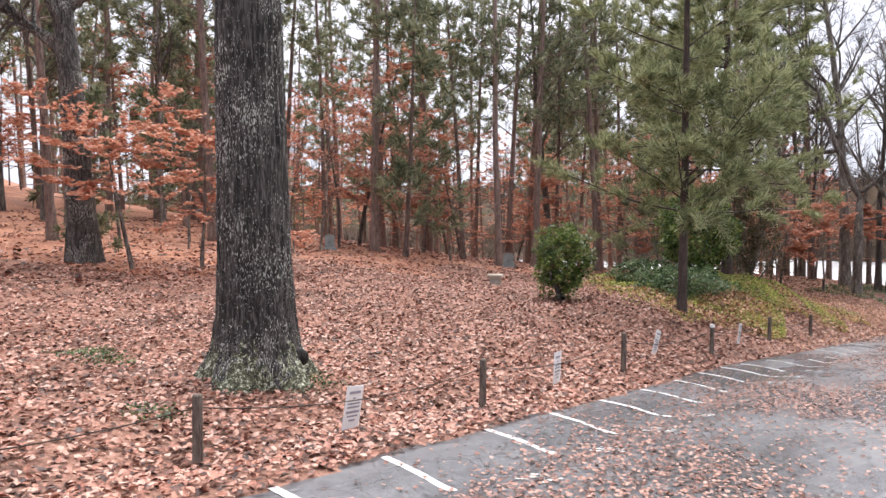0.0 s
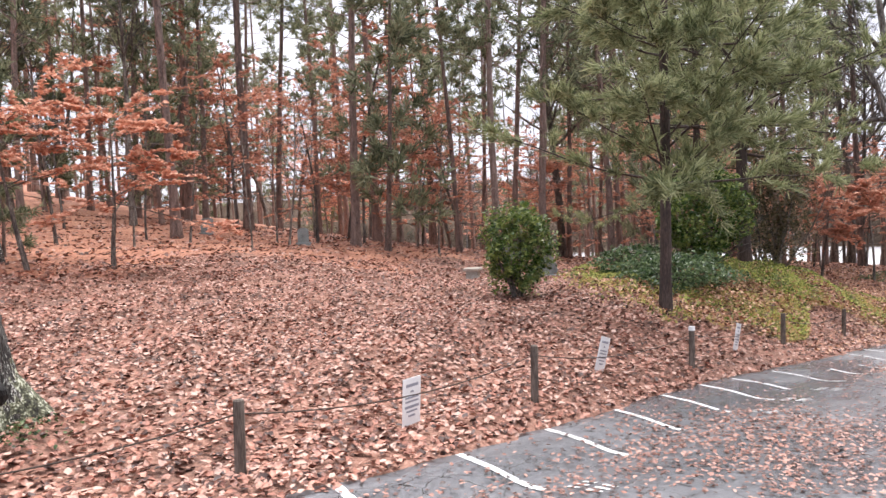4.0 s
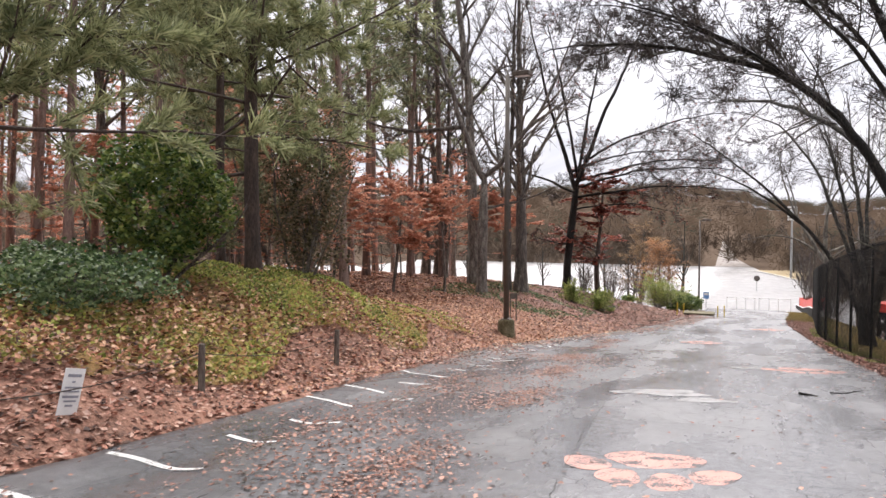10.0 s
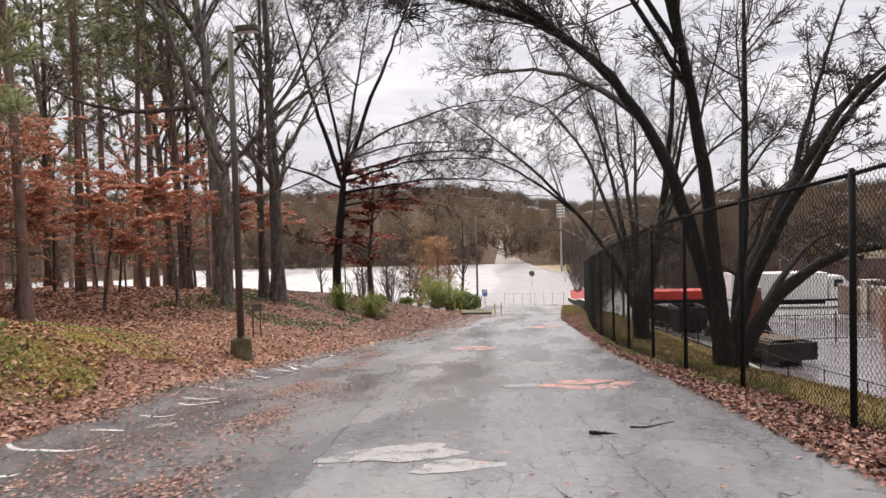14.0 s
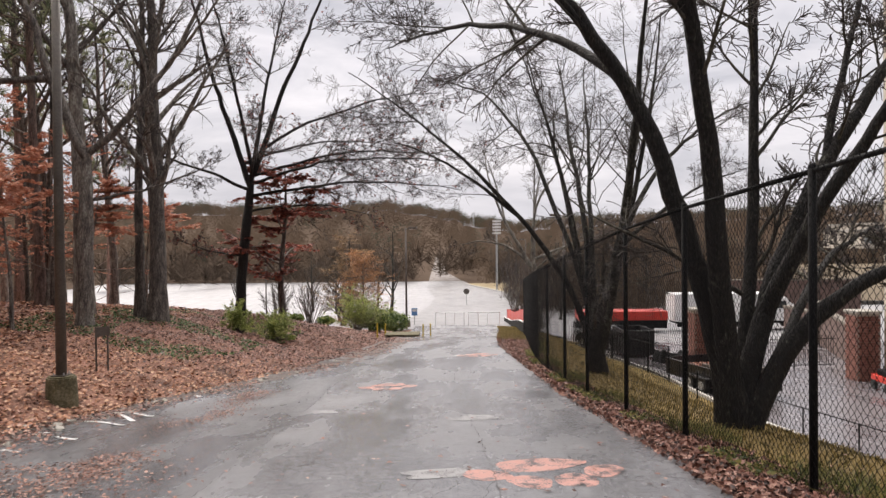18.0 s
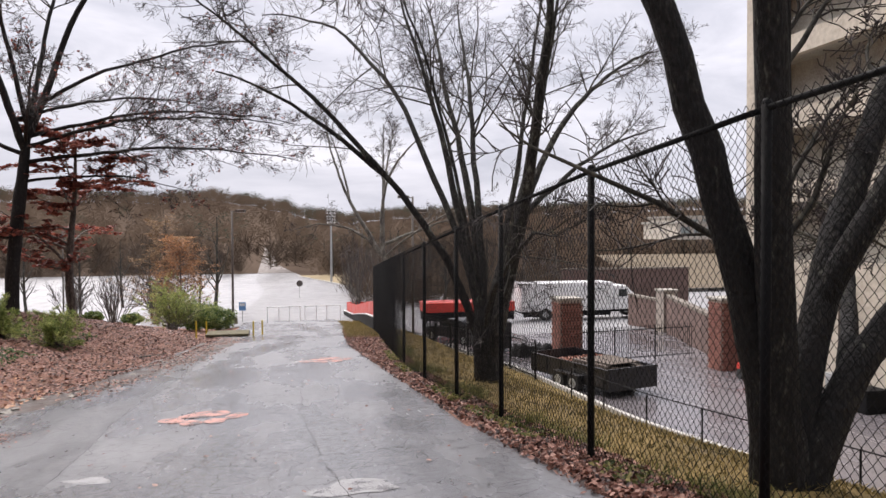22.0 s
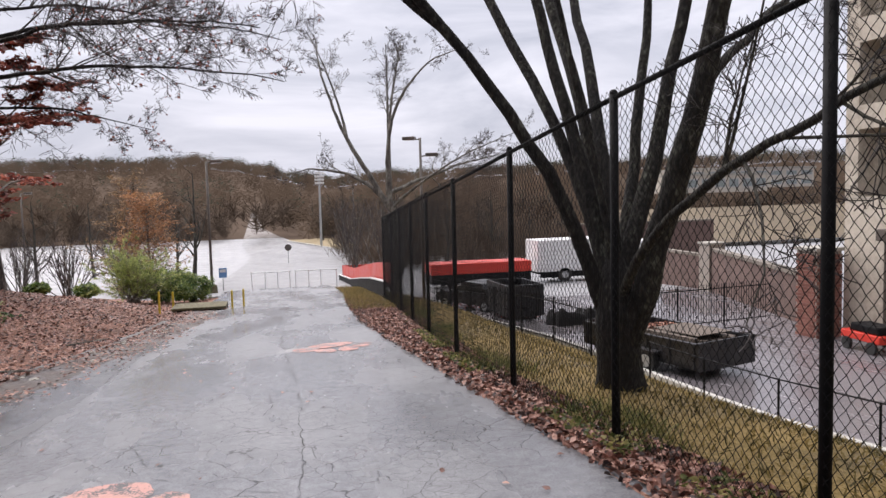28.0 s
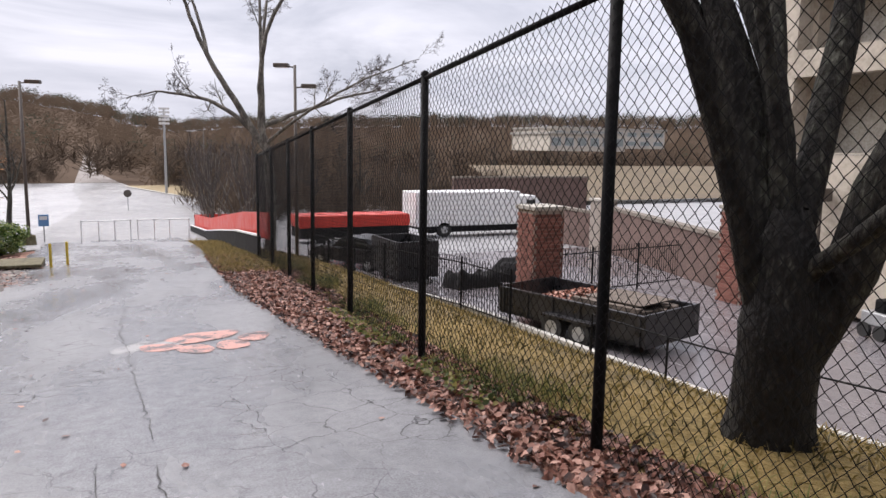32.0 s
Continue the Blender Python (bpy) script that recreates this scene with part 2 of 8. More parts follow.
def furrowed(name, cols, fleck, amount, ridge=9.0):
    """Bark with upright furrows and pale lichen flecks."""
    m = mat(name, cols, ridge, 2.6, (0.85, 1), 1.0, None, stretch=(2.2, 2.2, 0.28), pos=[0.40, 0.48, 0.56, 0.66], dist=0.05)
    n, l = m.node_tree.nodes, m.node_tree.links
    b = n["Principled BSDF"]
    tc, mp = n.new("ShaderNodeTexCoord"), n.new("ShaderNodeMapping")
    mp.inputs["Scale"].default_value = (1.8, 1.8, 0.55)
    l.new(tc.outputs["Object"], mp.inputs[0])
    spot, area = n.new("ShaderNodeTexNoise"), n.new("ShaderNodeTexNoise")
    spot.inputs["Scale"].default_value, spot.inputs["Detail"].default_value = 38.0, 6.0
    area.inputs["Scale"].default_value, area.inputs["Detail"].default_value = 1.6, 3.0
    l.new(mp.outputs[0], spot.inputs["Vector"])
    l.new(tc.outputs["Object"], area.inputs["Vector"])
    mul = n.new("ShaderNodeMath")
    mul.operation = "MULTIPLY_ADD"
    mul.inputs[1].default_value = 0.45
    l.new(area.outputs["Fac"], mul.inputs[0])
    l.new(spot.outputs["Fac"], mul.inputs[2])
    cutoff = n.new("ShaderNodeMapRange")
    cutoff.inputs["From Min"].default_value, cutoff.inputs["From Max"].default_value = amount, amount + 0.025
    l.new(mul.outputs[0], cutoff.inputs[0])
    mx = n.new("ShaderNodeMixRGB")
    mx.inputs[2].default_value = (*fleck, 1)
    l.new(cutoff.outputs[0], mx.inputs[0])
    l.new(b.inputs["Base Color"].links[0].from_socket, mx.inputs[1])
    l.new(mx.outputs[0], b.inputs["Base Color"])
    return m


M_OAK = furrowed("oak_bark", [(0.010, 0.009, 0.008), (0.036, 0.032, 0.029), (0.095, 0.087, 0.08), (0.18, 0.17, 0.157)], (0.54, 0.55, 0.50), 0.835)
M_MOSS = mat("mossy_bark", [(0.022, 0.022, 0.016), (0.075, 0.078, 0.048), (0.19, 0.20, 0.12), (0.58, 0.60, 0.49)], 12, 4, (0.85, 1), 1.0, 26, pos=[0.38, 0.47, 0.54, 0.59], dist=0.05)
M_PINE = mat("pine_bark", [(0.06, 0.044, 0.038), (0.205, 0.145, 0.123), (0.35, 0.26, 0.225)], 6, 5, (0.85, 1), 0.9, 14, stretch=(1.5, 1.5, 0.35), obvar=0.12, dist=0.03)
M_DPINE = mat("damp_pine_bark", [(0.018, 0.013, 0.011), (0.06, 0.042, 0.036), (0.125, 0.09, 0.076)], 6, 5, (0.8, 1), 0.9, 14, stretch=(1.5, 1.5, 0.35), dist=0.03)
M_BARK = mat("wet_bark", [(0.005, 0.004, 0.004), (0.014, 0.0125, 0.012), (0.033, 0.031, 0.027), (0.11, 0.11, 0.092)], 5.5, 4.5, (0.6, 0.95), 1.0, 24, stretch=(1.3, 1.3, 0.5), pos=[0.40, 0.52, 0.60, 0.69], dist=0.05, spec=0.35)
M_LIMB = mat("lichened_limbs", [(0.006, 0.005, 0.005), (0.018, 0.016, 0.0145), (0.045, 0.043, 0.036), (0.14, 0.14, 0.116)], 4.5, 4.5, (0.7, 0.95), 1.0, 24, stretch=(1.2, 1.2, 0.5), pos=[0.38, 0.48, 0.57, 0.67], dist=0.04, spec=0.3)
M_BRANCH = mat("grey_olive_branches", [(0.018, 0.016, 0.014), (0.055, 0.050, 0.042), (0.13, 0.125, 0.10)], 3, 6, (0.8, 1), 0.5, 20, stretch=(1, 1, 0.6), spec=0.3)
M_PALEB = mat("pale_bark", [(0.03, 0.027, 0.024), (0.13, 0.12, 0.105), (0.30, 0.285, 0.25)], 4, 5, (0.8, 1), 0.8, 18, stretch=(1.3, 1.3, 0.5), dist=0.03)
M_GREYB = mat("grey_bark", [(0.034, 0.030, 0.027), (0.105, 0.09, 0.08), (0.21, 0.185, 0.16), (0.37, 0.37, 0.325)], 6, 5, (0.85, 1), 1.0, 20, stretch=(1.5, 1.5, 0.4), obvar=0.12, pos=[0.36, 0.48, 0.58, 0.68], dist=0.06)
M_TWIG = mat("twigs", [(0.035, 0.030, 0.030), (0.10, 0.085, 0.085)], 4, 4, (0.8, 1), 0.0)
M_NEEDLE = mat("pine_needles", [(0.11, 0.135, 0.062), (0.27, 0.295, 0.145), (0.44, 0.46, 0.26)], 1.5, 6, (0.55, 0.8), 0.0, island=0.35, thin=0.4)
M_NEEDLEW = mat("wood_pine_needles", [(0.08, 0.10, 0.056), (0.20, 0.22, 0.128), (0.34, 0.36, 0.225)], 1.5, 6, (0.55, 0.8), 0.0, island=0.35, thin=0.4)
M_BEECH = mat("beech_leaves", [(0.42, 0.17, 0.105), (0.63, 0.31, 0.205), (0.75, 0.46, 0.34)], 0.8, 8, (0.6, 0.85), 0.0, island=0.4, thin=0.4)
M_RUST = mat("rust_leaves", [(0.34, 0.13, 0.088), (0.60, 0.275, 0.185), (0.73, 0.41, 0.285)], 0.8, 8, (0.6, 0.85), 0.0, island=0.4, thin=0.4)
M_DUSK = mat("dusky_evergreen", [(0.05, 0.05, 0.026), (0.15, 0.14, 0.075), (0.30, 0.22, 0.145)], 1.5, 6, (0.4, 0.7), 0.0, island=0.4, thin=0.4)
M_OXBLOOD = mat("oxblood_leaves", [(0.08, 0.022, 0.018), (0.23, 0.062, 0.048), (0.37, 0.125, 0.085)], 1.0, 8, (0.5, 0.8), 0.0, island=0.4, thin=0.4)
M_AMBER = mat("amber_leaves", [(0.20, 0.085, 0.04), (0.34, 0.165, 0.07), (0.45, 0.25, 0.12)], 1.0, 8, (0.6, 0.85), 0.0, island=0.4, thin=0.4)
M_TAN = mat("tan_leaves", [(0.15, 0.085, 0.045), (0.24, 0.15, 0.08), (0.33, 0.22, 0.12)], 1.0, 8, (0.6, 0.85), 0.0, island=0.4, thin=0.4)
M_HOLLY = mat("holly_leaves", [(0.028, 0.068, 0.016), (0.11, 0.175, 0.042), (0.28, 0.33, 0.095)], 2, 6, (0.22, 0.45), 0.0, island=0.4, thin=0.4)
M_LAUREL = mat("laurel_leaves", [(0.026, 0.056, 0.022), (0.085, 0.14, 0.058), (0.19, 0.26, 0.12)], 2, 6, (0.2, 0.4), 0.0, island=0.4, thin=0.4)
M_YSHRUB = mat("yellow_green_shrub", [(0.12, 0.17, 0.04), (0.31, 0.38, 0.11), (0.52, 0.55, 0.21)], 2, 6, (0.4, 0.6), 0.0, island=0.4, thin=0.4)
M_IVY = mat("vinca_leaves", [(0.14, 0.16, 0.042), (0.38, 0.365, 0.10), (0.57, 0.475, 0.18), (0.60, 0.35, 0.18)], 1.2, 6, (0.4, 0.7), 0.0, island=0.45, pos=[0.30, 0.46, 0.60, 0.72], thin=0.4)
M_GLEAF = mat("ivy_green", [(0.11, 0.145, 0.034), (0.30, 0.345, 0.085), (0.52, 0.53, 0.16)], 1.2, 6, (0.4, 0.7), 0.0, island=0.45, thin=0.4)
M_STRAW = mat("straw_blades", [(0.065, 0.055, 0.018), (0.19, 0.143, 0.045), (0.33, 0.245, 0.10)], 1.2, 6, (0.5, 0.8), 0.0, island=0.45, thin=0.4)
M_BLADE = mat("grass_blades", [(0.05, 0.07, 0.018), (0.15, 0.165, 0.05), (0.31, 0.27, 0.10)], 1.2, 6, (0.5, 0.8), 0.0, island=0.45, thin=0.4)
M_BLACK = mat("black_coated_steel", [(0.004, 0.004, 0.005), (0.009, 0.009, 0.010)], 6, 6, (0.55, 0.8), 0.1, spec=0.14)
M_SCREEN = mat("black_screen_cloth", [(0.008, 0.008, 0.009), (0.022, 0.021, 0.022)], 3, 12, (0.8, 0.95), 0.2, spec=0.2)
M_WIRE = mat("black_coated_wire", [(0.006, 0.006, 0.007), (0.014, 0.014, 0.015)], 6, 6, (0.5, 0.7), 0.0, spec=0.15)
M_STEEL = mat("galvanised_steel", [(0.30, 0.31, 0.32), (0.5, 0.51, 0.52)], 6, 6, (0.35, 0.55), 0.1, metal=0.6)
M_POLE = mat("bronze_pole", [(0.055, 0.044, 0.036), (0.125, 0.104, 0.088)], 4, 8, (0.4, 0.65), 0.1)
M_WOODP = mat("weathered_wood", [(0.04, 0.03, 0.024), (0.12, 0.095, 0.078), (0.22, 0.185, 0.155)], 5, 6, (0.8, 1), 0.8, 30, stretch=(2, 2, 0.3))
M_ROPE = mat("old_cable", [(0.03, 0.024, 0.02), (0.075, 0.056, 0.045)], 20, 5, (0.8, 1), 0.3)
M_SIGN = mat("white_sign", [(0.72, 0.73, 0.74), (0.82, 0.82, 0.82)], 5, 6, (0.35, 0.5), 0.0)
M_INK = mat("sign_ink", [(0.22, 0.23, 0.27), (0.30, 0.31, 0.36)], 5, 6, (0.5, 0.6), 0.0)
M_CONC = mat("concrete", [(0.24, 0.22, 0.19), (0.36, 0.34, 0.30), (0.47, 0.45, 0.41)], 1.6, 10, (0.75, 0.95), 0.35, 40)
M_CONCW = mat("cream_concrete", [(0.36, 0.32, 0.265), (0.49, 0.44, 0.37), (0.58, 0.53, 0.455)], 0.5, 12, (0.75, 0.95), 0.2, 40)
M_KERB = mat("kerb_concrete", [(0.36, 0.35, 0.32), (0.54, 0.53, 0.50)], 2, 10, (0.7, 0.9), 0.3, 40)
M_BRICK = mat("red_brown_brick", [(0.13, 0.055, 0.042), (0.21, 0.085, 0.065), (0.28, 0.13, 0.10)], 4, 8, (0.8, 0.95), 0.4, 60, obvar=0.25)
M_DBRICK = mat("dark_brown_brick", [(0.085, 0.055, 0.046), (0.125, 0.08, 0.068), (0.17, 0.115, 0.10)], 1.2, 10, (0.8, 0.95), 0.3, 40)
M_MORTAR = mat("mortar", [(0.26, 0.22, 0.19), (0.36, 0.32, 0.28)], 8, 8, (0.9, 1), 0.3)
M_WHITE = mat("white_enamel", [(0.70, 0.70, 0.71), (0.80, 0.80, 0.80)], 1.5, 8, (0.25, 0.45), 0.05)
M_RED = mat("bright_red_paint", [(0.52, 0.028, 0.016), (0.64, 0.05, 0.028)], 2, 6, (0.35, 0.5), 0.05)
M_YELLOW = mat("yellow_paint", [(0.55, 0.40, 0.03), (0.70, 0.52, 0.05)], 4, 6, (0.5, 0.7), 0.1)
M_TYRE = mat("tyre_rubber", [(0.012, 0.012, 0.012), (0.03, 0.03, 0.03)], 6, 6, (0.7, 0.9), 0.2)
M_GLASS = mat("dark_glass", [(0.015, 0.018, 0.02), (0.03, 0.035, 0.04)], 2, 4, (0.04, 0.08), 0.0)
M_TRAIL = mat("black_trailer_paint", [(0.010, 0.010, 0.012), (0.028, 0.028, 0.032)], 3, 8, (0.25, 0.5), 0.15)
M_STONE = mat("headstone_granite", [(0.13, 0.15, 0.15), (0.24, 0.27, 0.26), (0.34, 0.37, 0.36)], 4, 12, (0.6, 0.85), 0.3)
M_PAWO = paint("faded_orange_paint", (0.53, 0.275, 0.235), 0.495)
M_PAWW = paint("faded_white_paint", (0.33, 0.33, 0.34), 0.475)
M_LINE = paint("white_line_paint", (0.72, 0.72, 0.72), 0.42)
M_CRACK = mat("open_cracks", [(0.010, 0.010, 0.011), (0.03, 0.03, 0.03)], 9, 5, (0.5, 0.8), 0.0)
M_MUD = mat("wet_silt", [(0.024, 0.017, 0.014), (0.06, 0.042, 0.035), (0.13, 0.10, 0.088)], 1.4, 9, (0.30, 0.75), 0.5, 12, dist=0.03)
M_MOSSC = mat("mossy_concrete", [(0.045, 0.042, 0.02), (0.12, 0.105, 0.055), (0.24, 0.215, 0.15)], 4, 6, (0.8, 0.95), 0.6, 24)
M_SLAB = mat("stained_concrete", [(0.09, 0.075, 0.062), (0.17, 0.145, 0.12), (0.28, 0.25, 0.21)], 2.0, 8, (0.7, 0.95), 0.5, 30)
M_YLINE = paint("yellow_line_paint", (0.55, 0.36, 0.05), 0.47)
M_FARWOOD = mat("far_bare_woods", [(0.085, 0.062, 0.046), (0.11, 0.08, 0.059), (0.126, 0.093, 0.068), (0.14, 0.104, 0.077)], 0.02, 4, (0.9, 1), 0.0, island=0.12, thin=0.5, spec=0.0)
M_THICKET = mat("brown_thicket", [(0.085, 0.064, 0.05), (0.125, 0.096, 0.073), (0.16, 0.124, 0.096)], 0.05, 4, (0.9, 1), 0.0, island=0.3, spec=0.0)
M_FARPINE = mat("far_evergreens", [(0.05, 0.058, 0.045), (0.085, 0.095, 0.07)], 0.02, 30, (0.9, 1), 0.0, island=0.3, thin=0.5, spec=0.0)
M_HILL = mat("far_hill_floor", [(0.085, 0.064, 0.05), (0.12, 0.09, 0.07)], 0.03, 20, (0.9, 1), 0.0, spec=0.0)
M_SLOPE = mat("dull_slope_grass", [(0.11, 0.085, 0.058), (0.17, 0.135, 0.09)], 0.4, 20, (0.9, 1), 0.4)
M_PAWSTRAW = mat("dry_verge_grass", [(0.20, 0.155, 0.085), (0.31, 0.245, 0.14)], 0.6, 20, (0.9, 1), 0.4)


# ---------------------------------------------------------------- building helpers
def mesh_np(name, v, f, material, smooth=False):
    me = bpy.data.meshes.new(name)
    v, f = np.asarray(v, np.float32), np.asarray(f, np.int32)
    me.vertices.add(len(v))
    me.vertices.foreach_set("co", v.ravel())
    me.loops.add(f.size)
    me.loops.foreach_set("vertex_index", f.ravel())
    me.polygons.add(len(f))
    me.polygons.foreach_set("loop_start", np.arange(len(f), dtype=np.int32) * f.shape[1])
    if smooth:
        me.polygons.foreach_set("use_smooth", np.ones(len(f), bool))
    for q in material if isinstance(material, (list, tuple)) else [material]:
        me.materials.append(q)
    me.update(calc_edges=True)
    return me


def attach(ob, parent):
    ob.parent = parent
    return ob


def part_np(name, v, f, material, parent, label="", smooth=False):
    ob = attach(new(name, mesh_np(name, v, f, material, smooth)), parent)
    return tagged(ob, label) if label else ob


def part(name, bm, material, parent, label="", smooth=False):
    """Links a bmesh as one mesh object under a thing or under a part."""
    me = bpy.data.meshes.new(name)
    bm.to_mesh(me)
    bm.free()
    me.materials.append(material)
    if smooth:
        me.polygons.foreach_set("use_smooth", np.ones(len(me.polygons), bool))
    ob = new(name, me)
    if parent:
        attach(ob, parent)
    return tagged(ob, label) if label else ob


def thing(name, m, label, category, group="", kind=""):
    ob = new(name)
    ob.empty_display_size = 0.2
    ob.matrix_world = m
    return tagged(ob, label, category, group, kind)


def solid(name, bm, material, label="", category="", kind="", group=""):
    return tagged(part(name, bm, material, None), label, category, group, kind)


def box(bm, x0, y0, z0, x1, y1, z1, bevel=0.0):
    q = bmesh.ops.create_cube(bm, size=1.0, matrix=Matrix.LocRotScale(((x0 + x1) / 2, (y0 + y1) / 2, (z0 + z1) / 2), None, (abs(x1 - x0), abs(y1 - y0), abs(z1 - z0))))
    if bevel:
        es = {e for w in q["verts"] for e in w.link_edges}
        bmesh.ops.bevel(bm, geom=list(es), offset=bevel, segments=2, affect="EDGES", profile=0.5)
    return bm


def boxed(*a, bevel=0.0):
    return box(bmesh.new(), *a, bevel=bevel)


def rod(bm, p, q, r, r2=None, sides=10):
    p, q = Vector(p), Vector(q)
    d = q - p
    m = Matrix.Translation((p + q) / 2) @ d.to_track_quat("Z", "Y").to_matrix().to_4x4()
    bmesh.ops.create_cone(bm, cap_ends=True, segments=sides, radius1=r, radius2=r if r2 is None else r2, depth=d.length, matrix=m)
    return bm


def prism(pts, z0, z1):
    """An upright solid over an outline."""
    bm = bmesh.new()
    lo = [bm.verts.new((x, y, z0)) for x, y in pts]
    f = bm.faces.new(lo)
    g = bmesh.ops.extrude_face_region(bm, geom=[f])
    for w in g["geom"]:
        if isinstance(w, bmesh.types.BMVert):
            w.co.z = z1
    bmesh.ops.recalc_face_normals(bm, faces=bm.faces)
    return bm


def unit(v):
    return v / np.maximum(np.linalg.norm(v, axis=-1, keepdims=True), 1e-9)


# ---------------------------------------------------------------- lie of the land
ROAD_Y = [-60, -12, -4, 4, 12, 20, 28, 36, 44, 54, 66, 80, 114, 170]
ROAD_Z = [3.2, 1.0, 0.34, -0.36, -0.97, -1.71, -2.58, -3.10, -3.66, -4.5, -5.5, -6.4, -8.3, -8.8]
EDGE_Y = [-60, -6, -1.7, 2.4, 6.5, 12, 15, 18, 22, 25.6, 28.7, 30.7, 32, 35, 38, 41, 44.5, 50, 54, 60, 64]
EDGE_L = [-4.2, -4.2, -4.85, -5.35, -5.95, -6.0, -6.3, -6.3, -6.7, -6.7, -6.4, -5.3, -5.0, -4.1, -3.5, -2.85, -2.45, -2.3, -2.35, -2.3, -2.3]
EDGE_R = [12.0, 12.0, 8.0, 5.0, 3.6, 2.9, 2.75, 2.7, 2.6, 2.55, 2.5, 2.4, 2.35, 2.25, 2.15, 2.1, 2.25, 2.65, 3.0, 3.2, 3.2]
FENCE_Y = [4, 12, 16.3, 20, 25, 28, 32.3, 35.1, 40.5, 48]
FENCE_X = [4.6, 3.85, 3.55, 3.32, 3.05, 2.93, 2.72, 2.76, 3.15, 3.7]
KERB_Y = [0, 20, 30, 35.5, 39, 46, 52, 60]
KERB_X = [16.5, 14.6, 12.4, 11.2, 10.5, 9.9, 9.1, 8.0]


def smooth_lookup(ys, vs):
    """A lookup over y whose corners are rounded off."""
    fy = np.arange(ys[0] - 10, ys[-1] + 10, 0.5)
    fv = np.interp(fy, ys, vs)
    ker = np.hanning(13)
    fv = np.convolve(np.pad(fv, 6, mode="edge"), ker / ker.sum(), mode="valid")
    return lambda y: np.interp(y, fy, fv)


road_mid, edge_l, edge_r = smooth_lookup(ROAD_Y, ROAD_Z), smooth_lookup(EDGE_Y, EDGE_L), smooth_lookup(EDGE_Y, EDGE_R)
fence_x, kerb_x = smooth_lookup(FENCE_Y, FENCE_X), smooth_lookup(KERB_Y, KERB_X)


def lot_z(y):
    return np.interp(y, [0, 30, 38, 48, 60, 72, 110, 150], [-5.5, -5.55, -5.75, -5.75, -6.2, -6.8, -8.2, -8.6])


def road_z(x, y):
    """Cross fall to the gutter, which lies a little inside the worn edge."""
    x = np.asarray(x, float)
    d = x - edge_l(y)
    dip = 0.055 * np.clip((31 - np.asarray(y)) / 5, 0, 1) * np.exp(-((d - 1.05) / 0.33) ** 2)
    return road_mid(y) + 0.03 * np.clip(x, -7, 6) * np.clip((70 - np.asarray(y)) / 20, 0, 1) - dip


# heights on the wooded side: x, y, z
LAND = [(-8.4, -2.6, 0.10), (-6.0, -12, 0.9), (-14, -10, 1.1), (-10.7, 8.0, 0.15), (-8.2, 9.4, -0.12), (-6.6, 7.2, -0.62), (-6.7, 11.2, -0.95), (-9.8, 14, 0.05), (-10.3, 17.4, -0.25),
        (-17, 12.7, -0.25), (-26, 5.5, 1.25), (-28, 10, 1.2), (-26, 14.4, 0.85), (-39, 18, 1.6), (-21.4, -0.4, 1.1), (-36, 31, -0.5), (-7.5, 27.3, -2.3), (-11, 39, -2.0), (-9.6, 49.5, -2.95),
        (-24, 54, -3.4), (-60, 0, 6.0), (-60, 40, -0.5), (-45, 62, -4.5), (-16, 26, -1.2), (-18, 64, -5.1), (-6.5, 56, -4.5), (-4, 64, -5.4), (-55, -30, 5.0), (-17, 3, 0.65), (-21, 9, 0.75), (-14, -4, 0.45), (-7.5, 19, -1.5), (-7.0, 42.7, -3.4)]
_A = np.array(LAND)


def _tps(r):
    return np.where(r > 1e-6, r * r * np.log(np.maximum(r, 1e-6)), 0.0)


_K = _tps(np.linalg.norm(_A[:, None, :2] - _A[None, :, :2], axis=2)) + 4.0 * np.eye(len(_A))
_Q = np.c_[np.ones(len(_A)), _A[:, :2]]
_S = np.linalg.solve(np.block([[_K, _Q], [_Q.T, np.zeros((3, 3))]]), np.r_[_A[:, 2], 0, 0, 0])


def land_left(x, y):
    x, y = np.asarray(x, float), np.asarray(y, float)
    cx, cy = np.clip(x, -62, 0), np.clip(y, -30, 66)
    v = _Q[0, 0] * 0 + _S[-3] + _S[-2] * cx + _S[-1] * cy
    for (ax, ay, _), w in zip(LAND, _S):
        v = v + w * _tps(np.hypot(cx - ax, cy - ay))
    return v


def ease(t):
    t = np.clip(t, 0, 1)
    return t * t * (3 - 2 * t)


